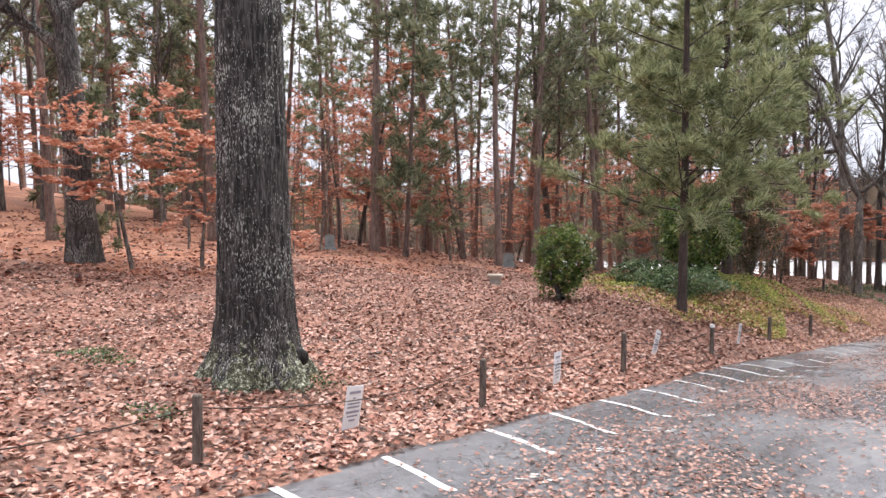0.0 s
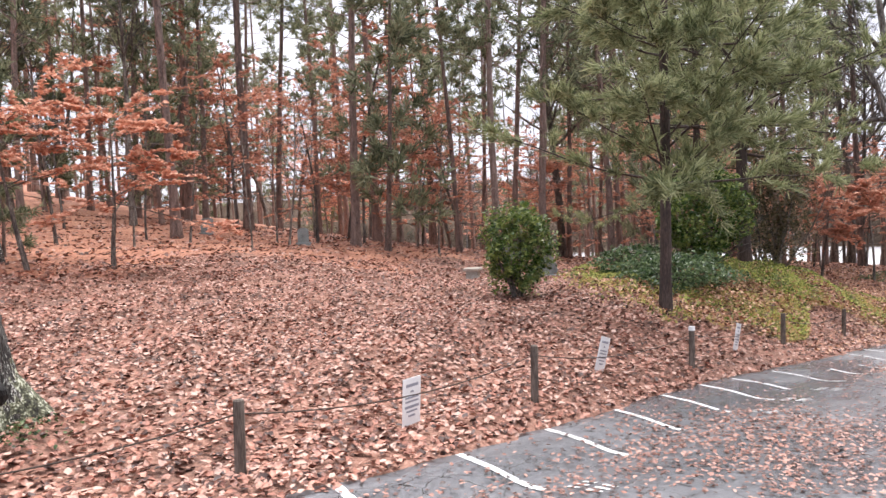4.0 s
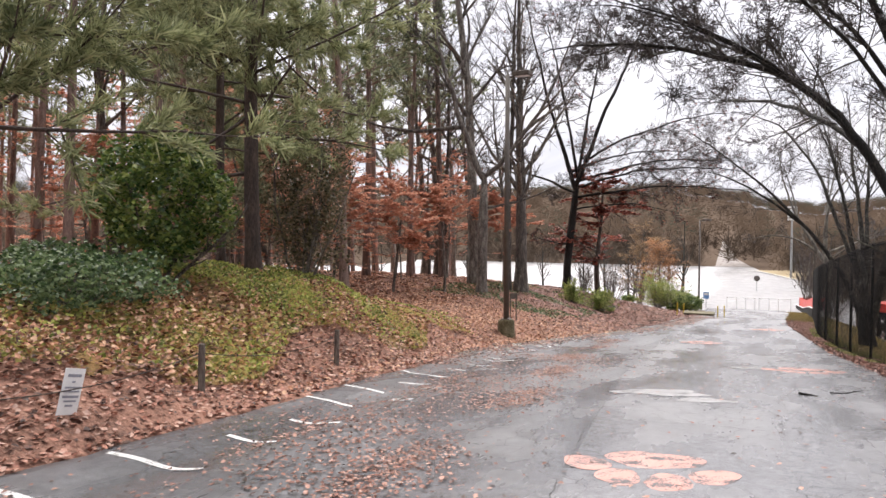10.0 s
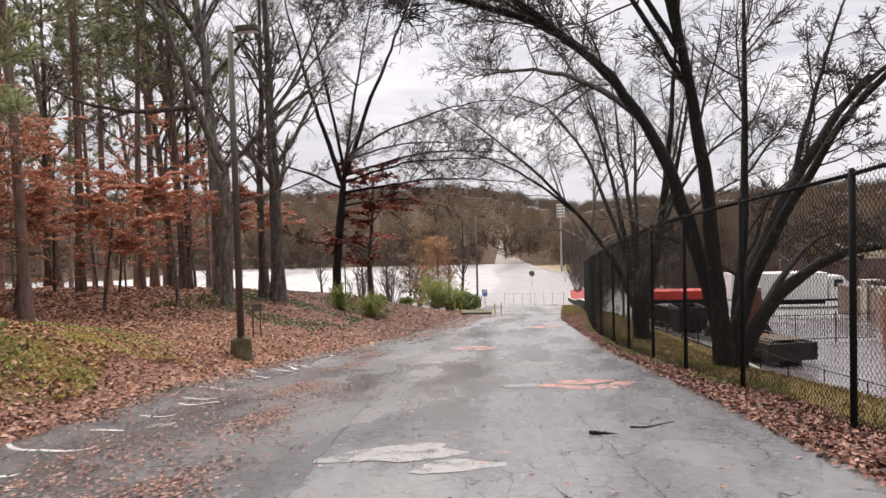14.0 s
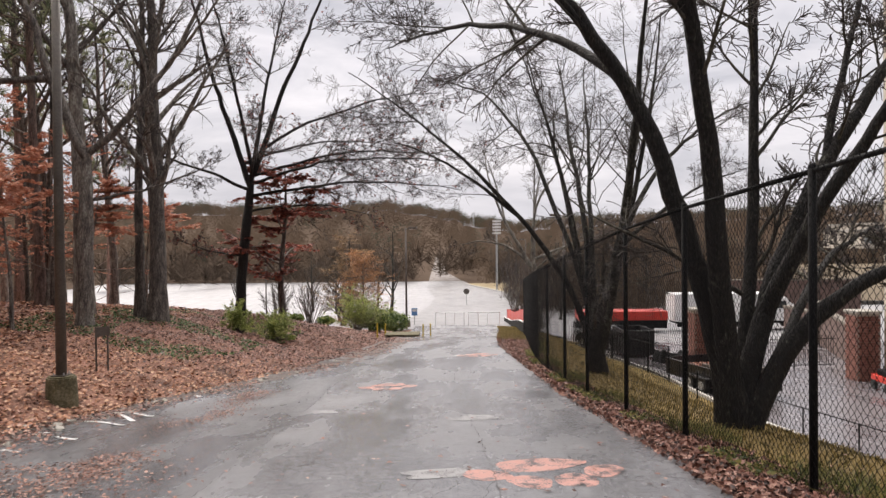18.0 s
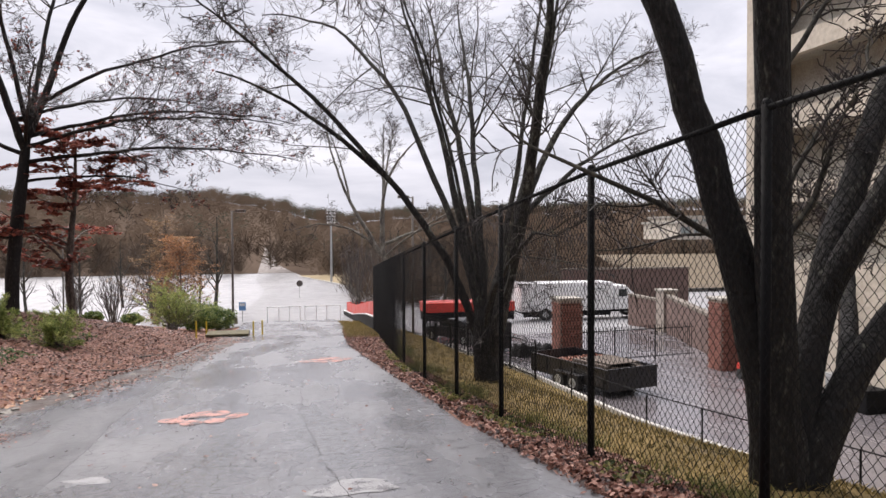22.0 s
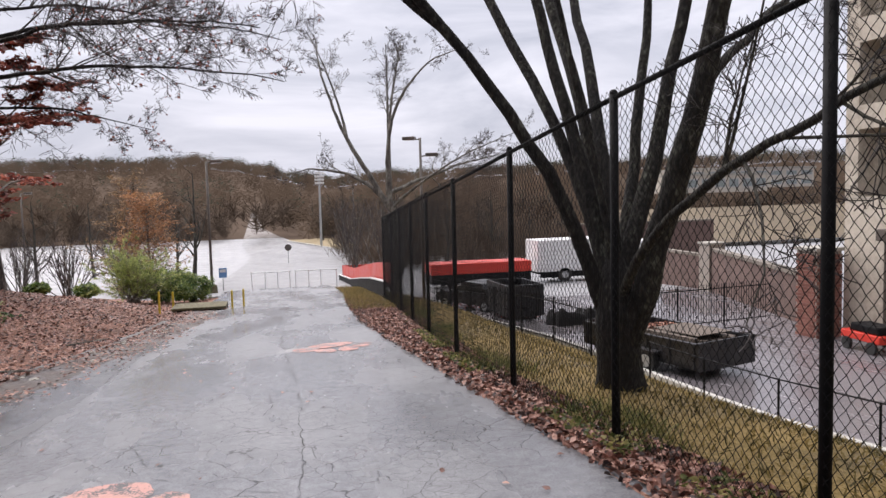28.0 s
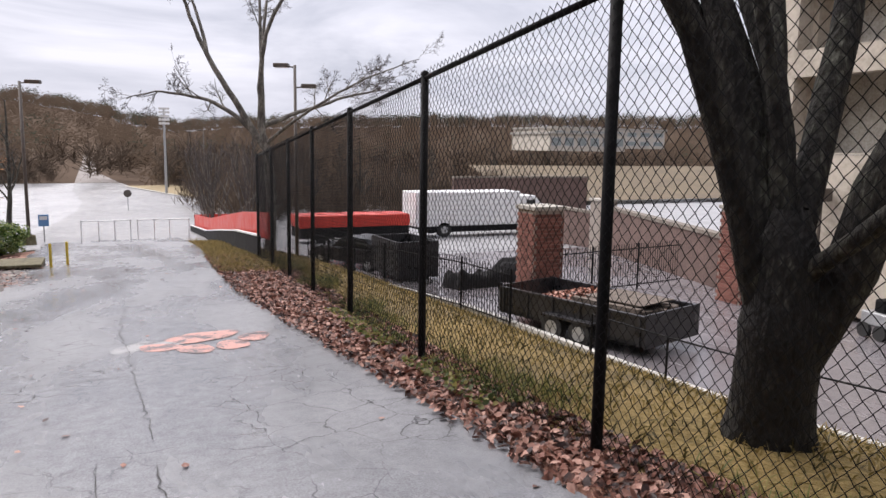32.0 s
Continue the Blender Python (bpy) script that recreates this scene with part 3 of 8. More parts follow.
def height(x, y):
    """The ground's height anywhere."""
    x, y = np.asarray(x, float), np.asarray(y, float)
    el, er, fx, kx = edge_l(y), edge_r(y), fence_x(y), kerb_x(y)
    z = road_z(x, y)
    left = land_left(x, y)
    le = road_z(el, y) + 0.02
    t = ease((el - x) / 1.6)
    z = np.where(x < el, le * (1 - t) + left * t, z)
    # the raised lawn edge and the mound under the ivy
    d = el - x
    lift = np.interp(y, [-3, 0, 2.5, 5, 9], [0.06, 0.06, 0.19, 0.22, 0.18]) * ease((d - 0.05) / 0.45) * ease((5.5 - d) / 2.5) * ease((14 - y) / 4) * ease((y + 14) / 8)
    knoll = np.exp(-((x + 10.2) / 2.6) ** 2 - ((y - 19.5) / 4.2) ** 2) * (0.62 + 0.14 * np.sin(x * 2.3 + y) * np.sin(y * 1.9))
    z = z + np.where(d > 0, lift + knoll * ease(d / 2.0), 0.0)
    # the bank down to the lower lot
    re = road_z(er, y)
    b = ease((x - (fx + 0.7)) / np.maximum(kx - fx - 0.9, 0.5))
    right = (re - 0.03 * np.clip((x - er) / 1.0, 0, 1)) * (1 - b) + (lot_z(y) + 0.02) * b
    z = np.where((x > er) & (y < 72), right, z)
    # the wide valley floor and the hill beyond it
    r = np.hypot(x, y)
    far = ease((y - 58) / 10)
    vall = np.interp(y, [0, 66, 80, 114, 170, 300], [-5.5, -5.6, -6.5, -8.3, -8.8, -6.0])
    low = ease((x - 6) / 4)
    vall = vall * (1 - low) + (lot_z(y) - 0.05) * low
    z = z * (1 - far) + vall * far
    side = ease((-x - 62) / 60) * ease((40 - y) / 40)
    z = z + 10 * side
    az = np.degrees(np.arctan2(x, y))
    crest = np.interp(az, [-90, -40, -13, -8, -5, -2, 1, 4.5, 8, 16, 30, 90], [26, 28, 28.5, 29, 31, 27.5, 21, 16.5, 19, 22, 25, 26])
    hill = (crest + 0.7 * np.sin(az * 0.9) + 0.5 * np.sin(az * 2.3)) * ease((r - 260) / 360) * ease((y + 60) / 200)
    return z + hill


# ---------------------------------------------------------------- ground, road and lots
def steps(*spans):
    out = []
    for a, b, s in spans:
        out.extend(np.arange(a, b, s))
    return np.array(out + [spans[-1][1]])


def sheet(name, xs, ys, zf, materials, pick=None):
    gx, gy = np.meshgrid(xs, ys)
    v = np.c_[gx.ravel(), gy.ravel(), zf(gx, gy).ravel()]
    i = np.arange((len(ys) - 1) * (len(xs) - 1))
    a = i // (len(xs) - 1) * len(xs) + i % (len(xs) - 1)
    f = np.c_[a, a + 1, a + 1 + len(xs), a + len(xs)]
    me = mesh_np(name, v, f, materials, True)
    if pick is not None:
        c = v[f].mean(axis=1)
        me.polygons.foreach_set("material_index", pick(c[:, 0], c[:, 1]).astype(np.int32))
    return new(name, me)


def bumps(x, y):
    return 0.05 * np.sin(x * 1.7 + 0.6 * np.sin(y * 1.1)) * np.sin(y * 1.3 + 1.0) + 0.03 * np.sin(x * 4.1 + y * 2.7)


def ground_z(x, y):
    el, er = edge_l(y), edge_r(y)
    under = (x > el + 0.12) & (x < er - 0.12) & (y < 66)
    inlot = (x > kerb_x(y) + 0.3) & (y < 62)
    off = np.clip(np.minimum(np.abs(x - el), 1.5) / 1.5, 0, 1)
    z = height(x, y) + np.where((x < el) & (y < 60), bumps(x, y) * off, 0.0)
    return np.where(under | inlot, z - 0.12, z) - np.where(y > 64, 0.06, 0.0)


def ground_kind(x, y):
    el = edge_l(y)
    k = np.zeros(len(x))
    k[x < -21 + 2 * np.sin(y * 0.7)] = 1
    ivy = (x < el - 1.2 - 0.5 * np.sin(y * 0.9)) & (x > -13.5 + np.sin(y)) & (y > 9.5 + 0.12 * (-x - 7) ** 2) & (y < 24 + np.sin(x))
    k[ivy] = 2
    k[(x > fence_x(y) + 0.25) & (y < 62)] = 3
    k[(x > edge_r(y)) & (y > 47) & (y < 66)] = 3
    r = np.hypot(x, y)
    k[(y > 62) | (r > 120)] = 4
    k[(y > 150) | (r > 190)] = 5
    return k


GX = steps((-900, -150, 50), (-150, -60, 10), (-60, -26, 2), (-26, -14, 0.8), (-14, 16, 0.4), (16, 40, 3), (40, 120, 10), (120, 900, 60))
GY = steps((-300, -60, 30), (-60, -14, 3), (-14, 62, 0.5), (62, 100, 2), (100, 200, 10), (200, 1000, 40))
tagged(sheet("ground", GX, GY, ground_z, [M_SOIL, M_WOODS, M_IVYG, M_GRASS, M_FARGLARE, M_HILL], ground_kind), "leaf-covered ground falling towards a wet valley", "ground", kind="structure")


JOINT_R, JOINT_L = [1.4, 1.2, 0.75, 0.25, 0.35, 0.3], [-1.3, -1.75, -2.15, -2.65, -2.4, -2.2]


def joint_l(y):
    return float(np.interp(y, [-12, 2, 8, 13, 18, 31, 34, 41, 50, 60], [-1.0, -1.1] + JOINT_L + [-1.9, -1.6]))


def joint_r(y):
    return float(np.interp(y, [8, 13, 18, 30, 33, 41], JOINT_R))


def road_sheet():
    """Two pavings meet along an old joint: the shoulder is darker than the carriageway."""
    ys = np.arange(-60, 66.1, 0.4)
    rows = []
    na, nb = 26, 22
    for y in ys:
        wob = 0.06 * math.sin(y * 2.3) + 0.04 * math.sin(y * 5.1 + 1)
        a, b, j = edge_l(y) + wob, edge_r(y) + 0.04 * math.sin(y * 3.1), joint_l(y)
        x = np.r_[np.linspace(a, j, na), np.linspace(j, b, nb)[1:]]
        rows.append(np.c_[x, np.full(len(x), y), road_z(x, y) + 0.004 * np.sin(x * 2.1 + y * 0.9)])
    v = np.concatenate(rows)
    n = na + nb - 1
    i = np.arange((len(ys) - 1) * (n - 1))
    a = i // (n - 1) * n + i % (n - 1)
    # a skirt gives the worn edge its thickness
    f = np.c_[a, a + 1, a + 1 + n, a + n]
    sk = []
    base = len(v)
    low = v[::n] - np.array([0.03, 0, 0.08])
    v = np.concatenate([v, low])
    for j in range(len(ys) - 1):
        sk.append((base + j, j * n, (j + 1) * n, base + j + 1))
    me = mesh_np("road", v, np.concatenate([f, np.array(sk)]), [M_ROAD, M_ROADL], True)
    me.polygons.foreach_set("material_index", np.r_[(i % (n - 1) < na - 1).astype(np.int32), np.ones(len(sk), np.int32)])
    return tagged(new("road", me), "wet cracked asphalt road running downhill", "road", kind="structure")


road_sheet()


def strip(name, ys, xa, xb, zf, material, label, category, across=40):
    u = np.linspace(0, 1, across)
    v = []
    for y in ys:
        x = xa(y) + (xb(y) - xa(y)) * u
        v.append(np.c_[x, np.full(across, y), zf(x, np.full(across, y))])
    v = np.concatenate(v)
    i = np.arange((len(ys) - 1) * (across - 1))
    a = i // (across - 1) * across + i % (across - 1)
    f = np.c_[a, a + 1, a + 1 + across, a + across]
    return tagged(new(name, mesh_np(name, v, f, material, True)), label, category, kind="structure")


strip("pavement_lower_lot", np.arange(0, 62.1, 1.0), lambda y: kerb_x(y) + 0.12, lambda y: 90.0, lambda x, y: lot_z(y), M_LOT, "wet asphalt of the lower parking lot", "parking lot")
# the valley lot wears the asphalt paled for sky glare
strip("pavement_valley_lot", np.arange(63, 181, 3.0), lambda y: -95.0 if y < 150 else -80.0, lambda y: np.interp(y, [63, 124, 130, 178], [90.0, 90.0, -1.0, -4.5]), lambda x, y: height(x, y) + 0.02, M_FARGLARE, "wide wet parking lot in the valley, sky glare painted into its pale colour", "parking lot")
strip("road_valley", np.arange(60, 181, 4.0), lambda y: np.interp(y, [60, 100, 130, 158, 200, 290], [-4.0, -3.2, -2.6, -4.8, -5.5, -6.2]), lambda y: np.interp(y, [60, 100, 122, 158, 200, 290], [6.0, 12.0, 14.2, 5.8, 0.0, -3.4]), lambda x, y: height(x, y) + 0.05, M_STREET, "wet street leading away across the valley", "road")
strip("road_far_lane", np.arange(180, 300, 5.0), lambda y: np.interp(y, [180, 300], [-5.2, -6.2]), lambda y: np.interp(y, [180, 210, 300], [2.4, -1.2, -3.8]), lambda x, y: height(x, y) + 0.1, M_LANE, "dull lane climbing towards the wooded hill", "road")
strip("verge", np.arange(112, 174, 3.0), lambda y: np.interp(y, [112, 118, 168, 174], [16.6, 14.6, 4.0, 3.0]), lambda y: np.interp(y, [112, 122, 150, 174], [17.5, 25.0, 21.0, 10.0]), lambda x, y: height(x, y) + 0.12, M_PAWSTRAW, "dry straw-coloured verge beside the far street", "verge")
strip("kerb_far", np.arange(112, 174, 3.0), lambda y: np.interp(y, [112, 118, 168, 174], [16.2, 14.2, 3.6, 2.6]), lambda y: np.interp(y, [112, 118, 168, 174], [16.7, 14.7, 4.1, 3.1]), lambda x, y: height(x, y) + 0.16, M_KERB, "pale concrete kerb along the far street", "kerb", 4)


def kerb_run():
    bm = bmesh.new()
    ys = np.arange(8, 60.1, 1.0)
    prof = [(0.0, -0.1), (0.0, 0.14), (0.03, 0.16), (0.13, 0.16), (0.16, 0.13), (0.17, -0.1)]
    rows = [[bm.verts.new((kerb_x(y) + a, y, float(lot_z(y)) + b)) for a, b in prof] for y in ys]
    for r, s in zip(rows, rows[1:]):
        for i in range(len(prof) - 1):
            bm.faces.new((r[i], s[i], s[i + 1], r[i + 1]))
    bmesh.ops.recalc_face_normals(bm, faces=bm.faces)
    return solid("kerb", bm, M_KERB, "pale concrete kerb along the lower lot", "kerb", "structure")


kerb_run()


# ---------------------------------------------------------------- paint on the road
def decal(name, outlines, material, label, category, lift=0.004, kind="structure"):
    """Flat paint: each outline is a ring of x, y, laid on the road as a thin sheet."""
    v, f = [], []
    for ring in outlines:
        c = np.mean(ring, axis=0)
        b = len(v)
        v.append((*c, float(road_z(c[0], c[1])) + lift))
        for k in (0.55, 1.0):
            for p in ring:
                q = c + (np.array(p) - c) * k
                v.append((*q, float(road_z(q[0], q[1])) + lift))
        n = len(ring)
        for i in range(n):
            j = (i + 1) % n
            f.append((b, b + 1 + i, b + 1 + j, b))
            f.append((b + 1 + i, b + 1 + n + i, b + 1 + n + j, b + 1 + j))
    tris = [q[:3] for q in f if q[0] == q[3]]
    quads = [q for q in f if q[0] != q[3]]
    me = bpy.data.meshes.new(name)
    me.from_pydata(v, [], tris + quads)
    me.materials.append(material)
    return tagged(new(name, me), label, category, kind=kind)


def oval(cx, cy, rx, ry, turn=0.0, n=18, rough=0.06):
    a = np.linspace(0, 2 * np.pi, n, endpoint=False)
    r = 1 + rough * np.sin(3 * a + cx * 7) + rough * 0.6 * np.sin(5 * a + cy)
    x, y = np.cos(a) * rx * r, np.sin(a) * ry * r
    c, s = math.cos(turn), math.sin(turn)
    return [(cx + c * p - s * q, cy + s * p + c * q) for p, q in zip(x, y)]


def paw(cx, cy, size, turn, label):
    """A stencilled paw: one broad pad and four toes."""
    c, s = math.cos(turn), math.sin(turn)

    def at(u, v):
        return cx + c * u * size - s * v * size, cy + s * u * size + c * v * size
    rings = [oval(*at(0.03, 0.24), 0.36 * size, 0.25 * size, turn, 22, 0.08)]
    for u, v, rx, ry, tt in ((-0.44, 0.02, 0.16, 0.22, 0.5), (-0.20, -0.30, 0.15, 0.22, 0.15), (0.12, -0.36, 0.15, 0.22, -0.1), (0.42, -0.14, 0.15, 0.22, -0.5)):
        rings.append(oval(*at(u, v), rx * size, ry * size, turn + tt))
    return decal("paw_print", rings, M_PAWO, label, "road marking")


for px, py, sz, tt in ((-0.82, 10.45, 1.3, 0.1), (1.18, 20.6, 1.35, 0.2), (-1.25, 30.05, 1.12, 0.15), (1.08, 37.2, 1.15, 0.2)):
    paw(px, py, sz, tt, "faded orange paw print painted on wet asphalt")
for px, py, rx, ry in ((0.18, 20.7, 0.5, 0.22), (-1.2, 15.6, 0.7, 0.4), (-0.55, 15.0, 0.4, 0.25), (-1.8, 26.4, 0.5, 0.25), (0.6, 24.8, 0.4, 0.3), (0.45, 37.3, 0.4, 0.22)):
    decal("paint_smudge", [oval(px, py, rx, ry, 0.2, 16, 0.2)], M_PAWW, "worn whitish paint smudge on asphalt", "road marking", 0.003)


def stall_line(x, y, x2, y2, w=0.088):
    """A stall line that bows where the paving dips to the gutter."""
    n = 9
    xs = np.linspace(x, x2, n)
    ys = y + (y2 - y) * np.sin(np.linspace(0, 1, n) * np.pi / 2)
    v = []
    for p, yy in zip(xs, ys):
        for o in (-w / 2, w / 2):
            v.append((p, yy + o, float(road_z(p, yy + o)) + 0.005))
    f = [(2 * i, 2 * i + 2, 2 * i + 3, 2 * i + 1) for i in range(n - 1)]
    return tagged(new("stall_line", mesh_np("stall_line", v, f, M_LINE, True)), "white painted stall line on dark asphalt", "road marking", "stall lines", "structure")


for q in ((-4.2, -7.3, -3.2, -7.4), (-4.25, -6.0, -3.3, -6.1), (-4.36, -4.7, -3.5, -4.75), (-4.55, -3.4, -3.5, -3.55), (-4.82, -1.7, -3.75, -1.85), (-5.0, -0.28, -3.85, -0.5), (-5.14, 1.13, -3.98, 1.0), (-5.34, 2.6, -4.23, 2.47),
          (-5.55, 4.12, -4.46, 3.9), (-5.76, 5.5, -4.65, 5.3), (-5.86, 6.72, -4.65, 6.52), (-5.84, 7.66, -4.9, 7.63), (-5.8, 8.97, -4.58, 8.88), (-5.3, 10.15, -4.62, 10.12), (-5.23, 11.26, -4.5, 11.24), (-6.0, 12.82, -5.07, 12.56),
          (-6.15, 14.2, -5.14, 13.9), (-5.55, 15.05, -5.05, 15.25), (-6.25, 16.7, -5.72, 16.3), (-5.69, 16.3, -4.95, 16.45), (-5.7, 17.54, -5.3, 17.68), (-5.66, 18.75, -5.11, 18.8), (-5.71, 20.1, -4.91, 19.9)):
    stall_line(*q)
for y in (-5.2, -2.4, -1.0, 0.35, 1.7, 5.9, 7.0, 8.2, 13.6, 15.0, 18.2):
    x0 = edge_l(y) + 1.35
    rings = []
    for i in range(2):
        for k in range(3):
            rings.append([(x0 + 0.02 + i * 0.2 + dx, y - 0.35 - 0.1 * k + dy) for dx, dy in ((0, 0), (0.13, 0.01), (0.13, 0.05), (0, 0.04))])
    decal("stall_number", rings, M_LINE, "small worn white stall number on asphalt", "road marking", 0.005)


def paint_stroke(x0, y0, x1, y1, w=0.05):
    """A stray brush of white paint from one point to another."""
    n = 9
    u = np.linspace(0, 1, n)
    x, y = x0 + (x1 - x0) * u, y0 + (y1 - y0) * u
    d = np.array([y0 - y1, x1 - x0]) / math.hypot(x1 - x0, y1 - y0) * w
    v = []
    for p, q in zip(x, y):
        for sgn in (-1, 1):
            v.append((p + d[0] * sgn, q + d[1] * sgn, float(road_z(p + d[0] * sgn, q + d[1] * sgn)) + 0.007))
    f = [(2 * i, 2 * i + 2, 2 * i + 3, 2 * i + 1) for i in range(n - 1)]
    return tagged(new("paint_stroke", mesh_np("paint_stroke", v, f, M_LINE, True)), "stray white paint stroke near the road edge", "road marking", "paint strokes", "structure")


for q in ((-6.6, 26.3, -5.53, 25.91), (-6.5, 27.5, -5.59, 26.38), (-6.5, 27.45, -5.45, 26.96), (-6.6, 25.0, -6.3, 24.86), (-5.99, 24.52, -5.61, 24.41), (-6.1, 23.3, -5.83, 23.27), (-6.44, 22.4, -5.31, 21.9), (-5.88, 20.69, -5.28, 20.7), (-6.1, 30.1, -5.44, 29.51)):
    paint_stroke(*q)


# ---------------------------------------------------------------- joints, cracks and silt
def crack_line(pts, w, label="open dark crack in the asphalt", seed=0):
    """A thin ragged crack along a few turning points."""
    rng = np.random.default_rng(seed)
    P = np.array(pts, float)
    d = np.r_[0, np.cumsum(np.linalg.norm(np.diff(P, axis=0), axis=1))]
    n = max(6, int(d[-1] / 0.09))
    t = np.linspace(0, d[-1], n)
    q = np.c_[np.interp(t, d, P[:, 0]), np.interp(t, d, P[:, 1])]
    q += np.cumsum(rng.normal(0, 0.010, q.shape), axis=0) * np.sin(np.linspace(0, np.pi, n))[:, None] + rng.normal(0, 0.010, q.shape)
    tan = unit(np.gradient(q, axis=0))
    nor = np.c_[-tan[:, 1], tan[:, 0]]
    half = w * rng.uniform(0.15, 1.0, n)[:, None] / 2
    a, b = q - nor * half, q + nor * half
    v = np.stack([np.c_[a, road_z(a[:, 0], a[:, 1]) + 0.006], np.c_[b, road_z(b[:, 0], b[:, 1]) + 0.006]], 1).reshape(-1, 3)
    f = [(2 * i, 2 * i + 2, 2 * i + 3, 2 * i + 1) for i in range(n - 1)]
    return tagged(new("road_crack", mesh_np("road_crack", v, f, M_CRACK, True)), label, "road crack", "cracks of the road", "structure")


for i, (y0, y1) in enumerate(((8, 13), (13.2, 19), (19.4, 26), (26.5, 33.5), (34, 41))):
    ys = np.linspace(y0, y1, 5)
    crack_line([(joint_r(y), y) for y in ys], 0.011, "long paving joint opened along the road", i)
    crack_line([(joint_l(y), y) for y in ys], 0.010, "long paving joint opened along the road", 20 + i)
rngc = np.random.default_rng(340)
for i in range(46):
    y = rngc.uniform(-4, 40)
    x = rngc.uniform(-2.6, 1.9) if y > 6 else rngc.uniform(-2.6, 4.5)
    ln, an = rngc.uniform(0.3, 1.5), rngc.choice([0.1, -0.15, 1.45, 1.7, 0.8]) + rngc.normal(0, 0.2)
    c2, s2 = math.cos(an) * ln, math.sin(an) * ln
    k = rngc.normal(0, 0.05)
    crack_line([(x, y), (x + c2 * 0.5 - s2 * k, y + s2 * 0.5 + c2 * k), (min(x + c2, 2.1), y + s2)], rngc.uniform(0.004, 0.009), seed=50 + i)
for i, y in enumerate((12.7, 18.9, 31.6, 36.0)):
    crack_line([(-2.0, y - 0.1), (-0.6, y + 0.1), (0.5, y), (2.2, y + 0.25)], 0.009, seed=150 + i)


def silt_margin():
    """Wet silt and crumbled paving along the worn edge."""
    rng = np.random.default_rng(341)
    ys = np.arange(20.0, 52.0, 0.15)
    u = np.linspace(0, 1, 9)
    wob = np.convolve(rng.normal(0, 0.22, len(ys) + 8), np.ones(9) / 9, mode="valid") * 2.0
    v = []
    for y, w in zip(ys, wob):
        e = float(edge_l(y))
        wide = np.interp(y, [20, 28, 33, 46, 52], [0.12, 0.25, 0.65, 0.85, 0.4])
        a, b = e - np.interp(y, [20, 32, 37, 46, 52], [0.3, 0.3, 0.75, 0.7, 0.3]) + w * 0.5, e + wide + w * 0.6
        x = a + (b - a) * u
        z = np.maximum(road_z(x, np.full(9, y)), np.where(x < e, ground_z(x, np.full(9, y)), -99)) + 0.012 * np.sin(u * np.pi) + rng.normal(0, 0.004, 9) + 0.004
        z[0] -= 0.05
        z[-1] = float(road_z(x[-1], y)) - 0.01
        v.append(np.c_[x, np.full(9, y), z])
    v = np.concatenate(v)
    i = np.arange((len(ys) - 1) * 8)
    a = i // 8 * 9 + i % 8
    return tagged(new("silt_margin", mesh_np("silt_margin", v, np.c_[a, a + 1, a + 10, a + 9], M_MUD, True)), "wet silt along the crumbling road edge", "silt", kind="structure")


silt_margin()


# ---------------------------------------------------------------- growing plants
def grow(p, d, ln, r, k, wob, up, tip, rng):
    """Polylines of k points from starts p along directions d."""
    pts, rad = np.zeros((len(p), k, 3)), np.zeros((len(p), k))
    q, d = p.copy(), unit(d)
    for i in range(k):
        pts[:, i], rad[:, i] = q, r * (1 - (1 - tip) * i / (k - 1))
        d = unit(d + rng.normal(0, wob, d.shape) + np.array([0, 0, up]))
        q = q + d * (ln / (k - 1))[:, None]
    return pts, rad


def sprout(pts, rad, n, lo, hi, ang, lf, rf, rng, flat=0.0):
    """n side shoots on every polyline."""
    k = pts.shape[1]
    i = np.repeat(np.arange(len(pts)), n)
    t = rng.uniform(lo, hi, len(i)) * (k - 1)
    a = np.minimum(t.astype(int), k - 2)
    f = (t - a)[:, None]
    p = pts[i, a] * (1 - f) + pts[i, a + 1] * f
    d = unit(pts[i, a + 1] - pts[i, a])
    r = rad[i, a] * (1 - f[:, 0]) + rad[i, a + 1] * f[:, 0]
    w = unit(np.cross(d, rng.normal(size=d.shape)))
    if flat:
        w[:, 2] *= 1 - flat
        w = unit(w)
    th = np.radians(rng.normal(ang, ang * 0.22, len(i)))[:, None]
    whole = np.linalg.norm(np.diff(pts, axis=1), axis=2).sum(1)[i]
    return p, d * np.cos(th) + w * np.sin(th), whole * lf * (1 - 0.5 * t / (k - 1)) * rng.uniform(0.6, 1.3, len(i)), np.maximum(r * rf, 0.003)


def tubes(pts, rad, sides):
    m, k, _ = pts.shape
    d = unit(np.gradient(pts, axis=1))
    net = pts[:, -1] - pts[:, 0]
    flat = np.stack([net[:, 1], -net[:, 0], np.zeros(m)], 1)
    flat = np.where(np.linalg.norm(flat, axis=1, keepdims=True) > 0.02, flat, np.array([1.0, 0, 0]))
    u = unit(np.cross(d, unit(flat)[:, None, :]))
    w = np.cross(d, u)
    a = np.arange(sides) * 2 * np.pi / sides
    ring = u[:, :, None, :] * np.cos(a)[:, None] + w[:, :, None, :] * np.sin(a)[:, None]
    v = (pts[:, :, None, :] + ring * rad[:, :, None, None]).reshape(-1, 3)
    b = (np.arange(m) * k * sides)[:, None, None] + (np.arange(k - 1) * sides)[None, :, None]
    s = np.arange(sides)[None, None, :]
    s2 = (s + 1) % sides
    f = np.stack([b + s, b + s2, b + s2 + sides, b + s + sides], -1).reshape(-1, 4)
    return v, f


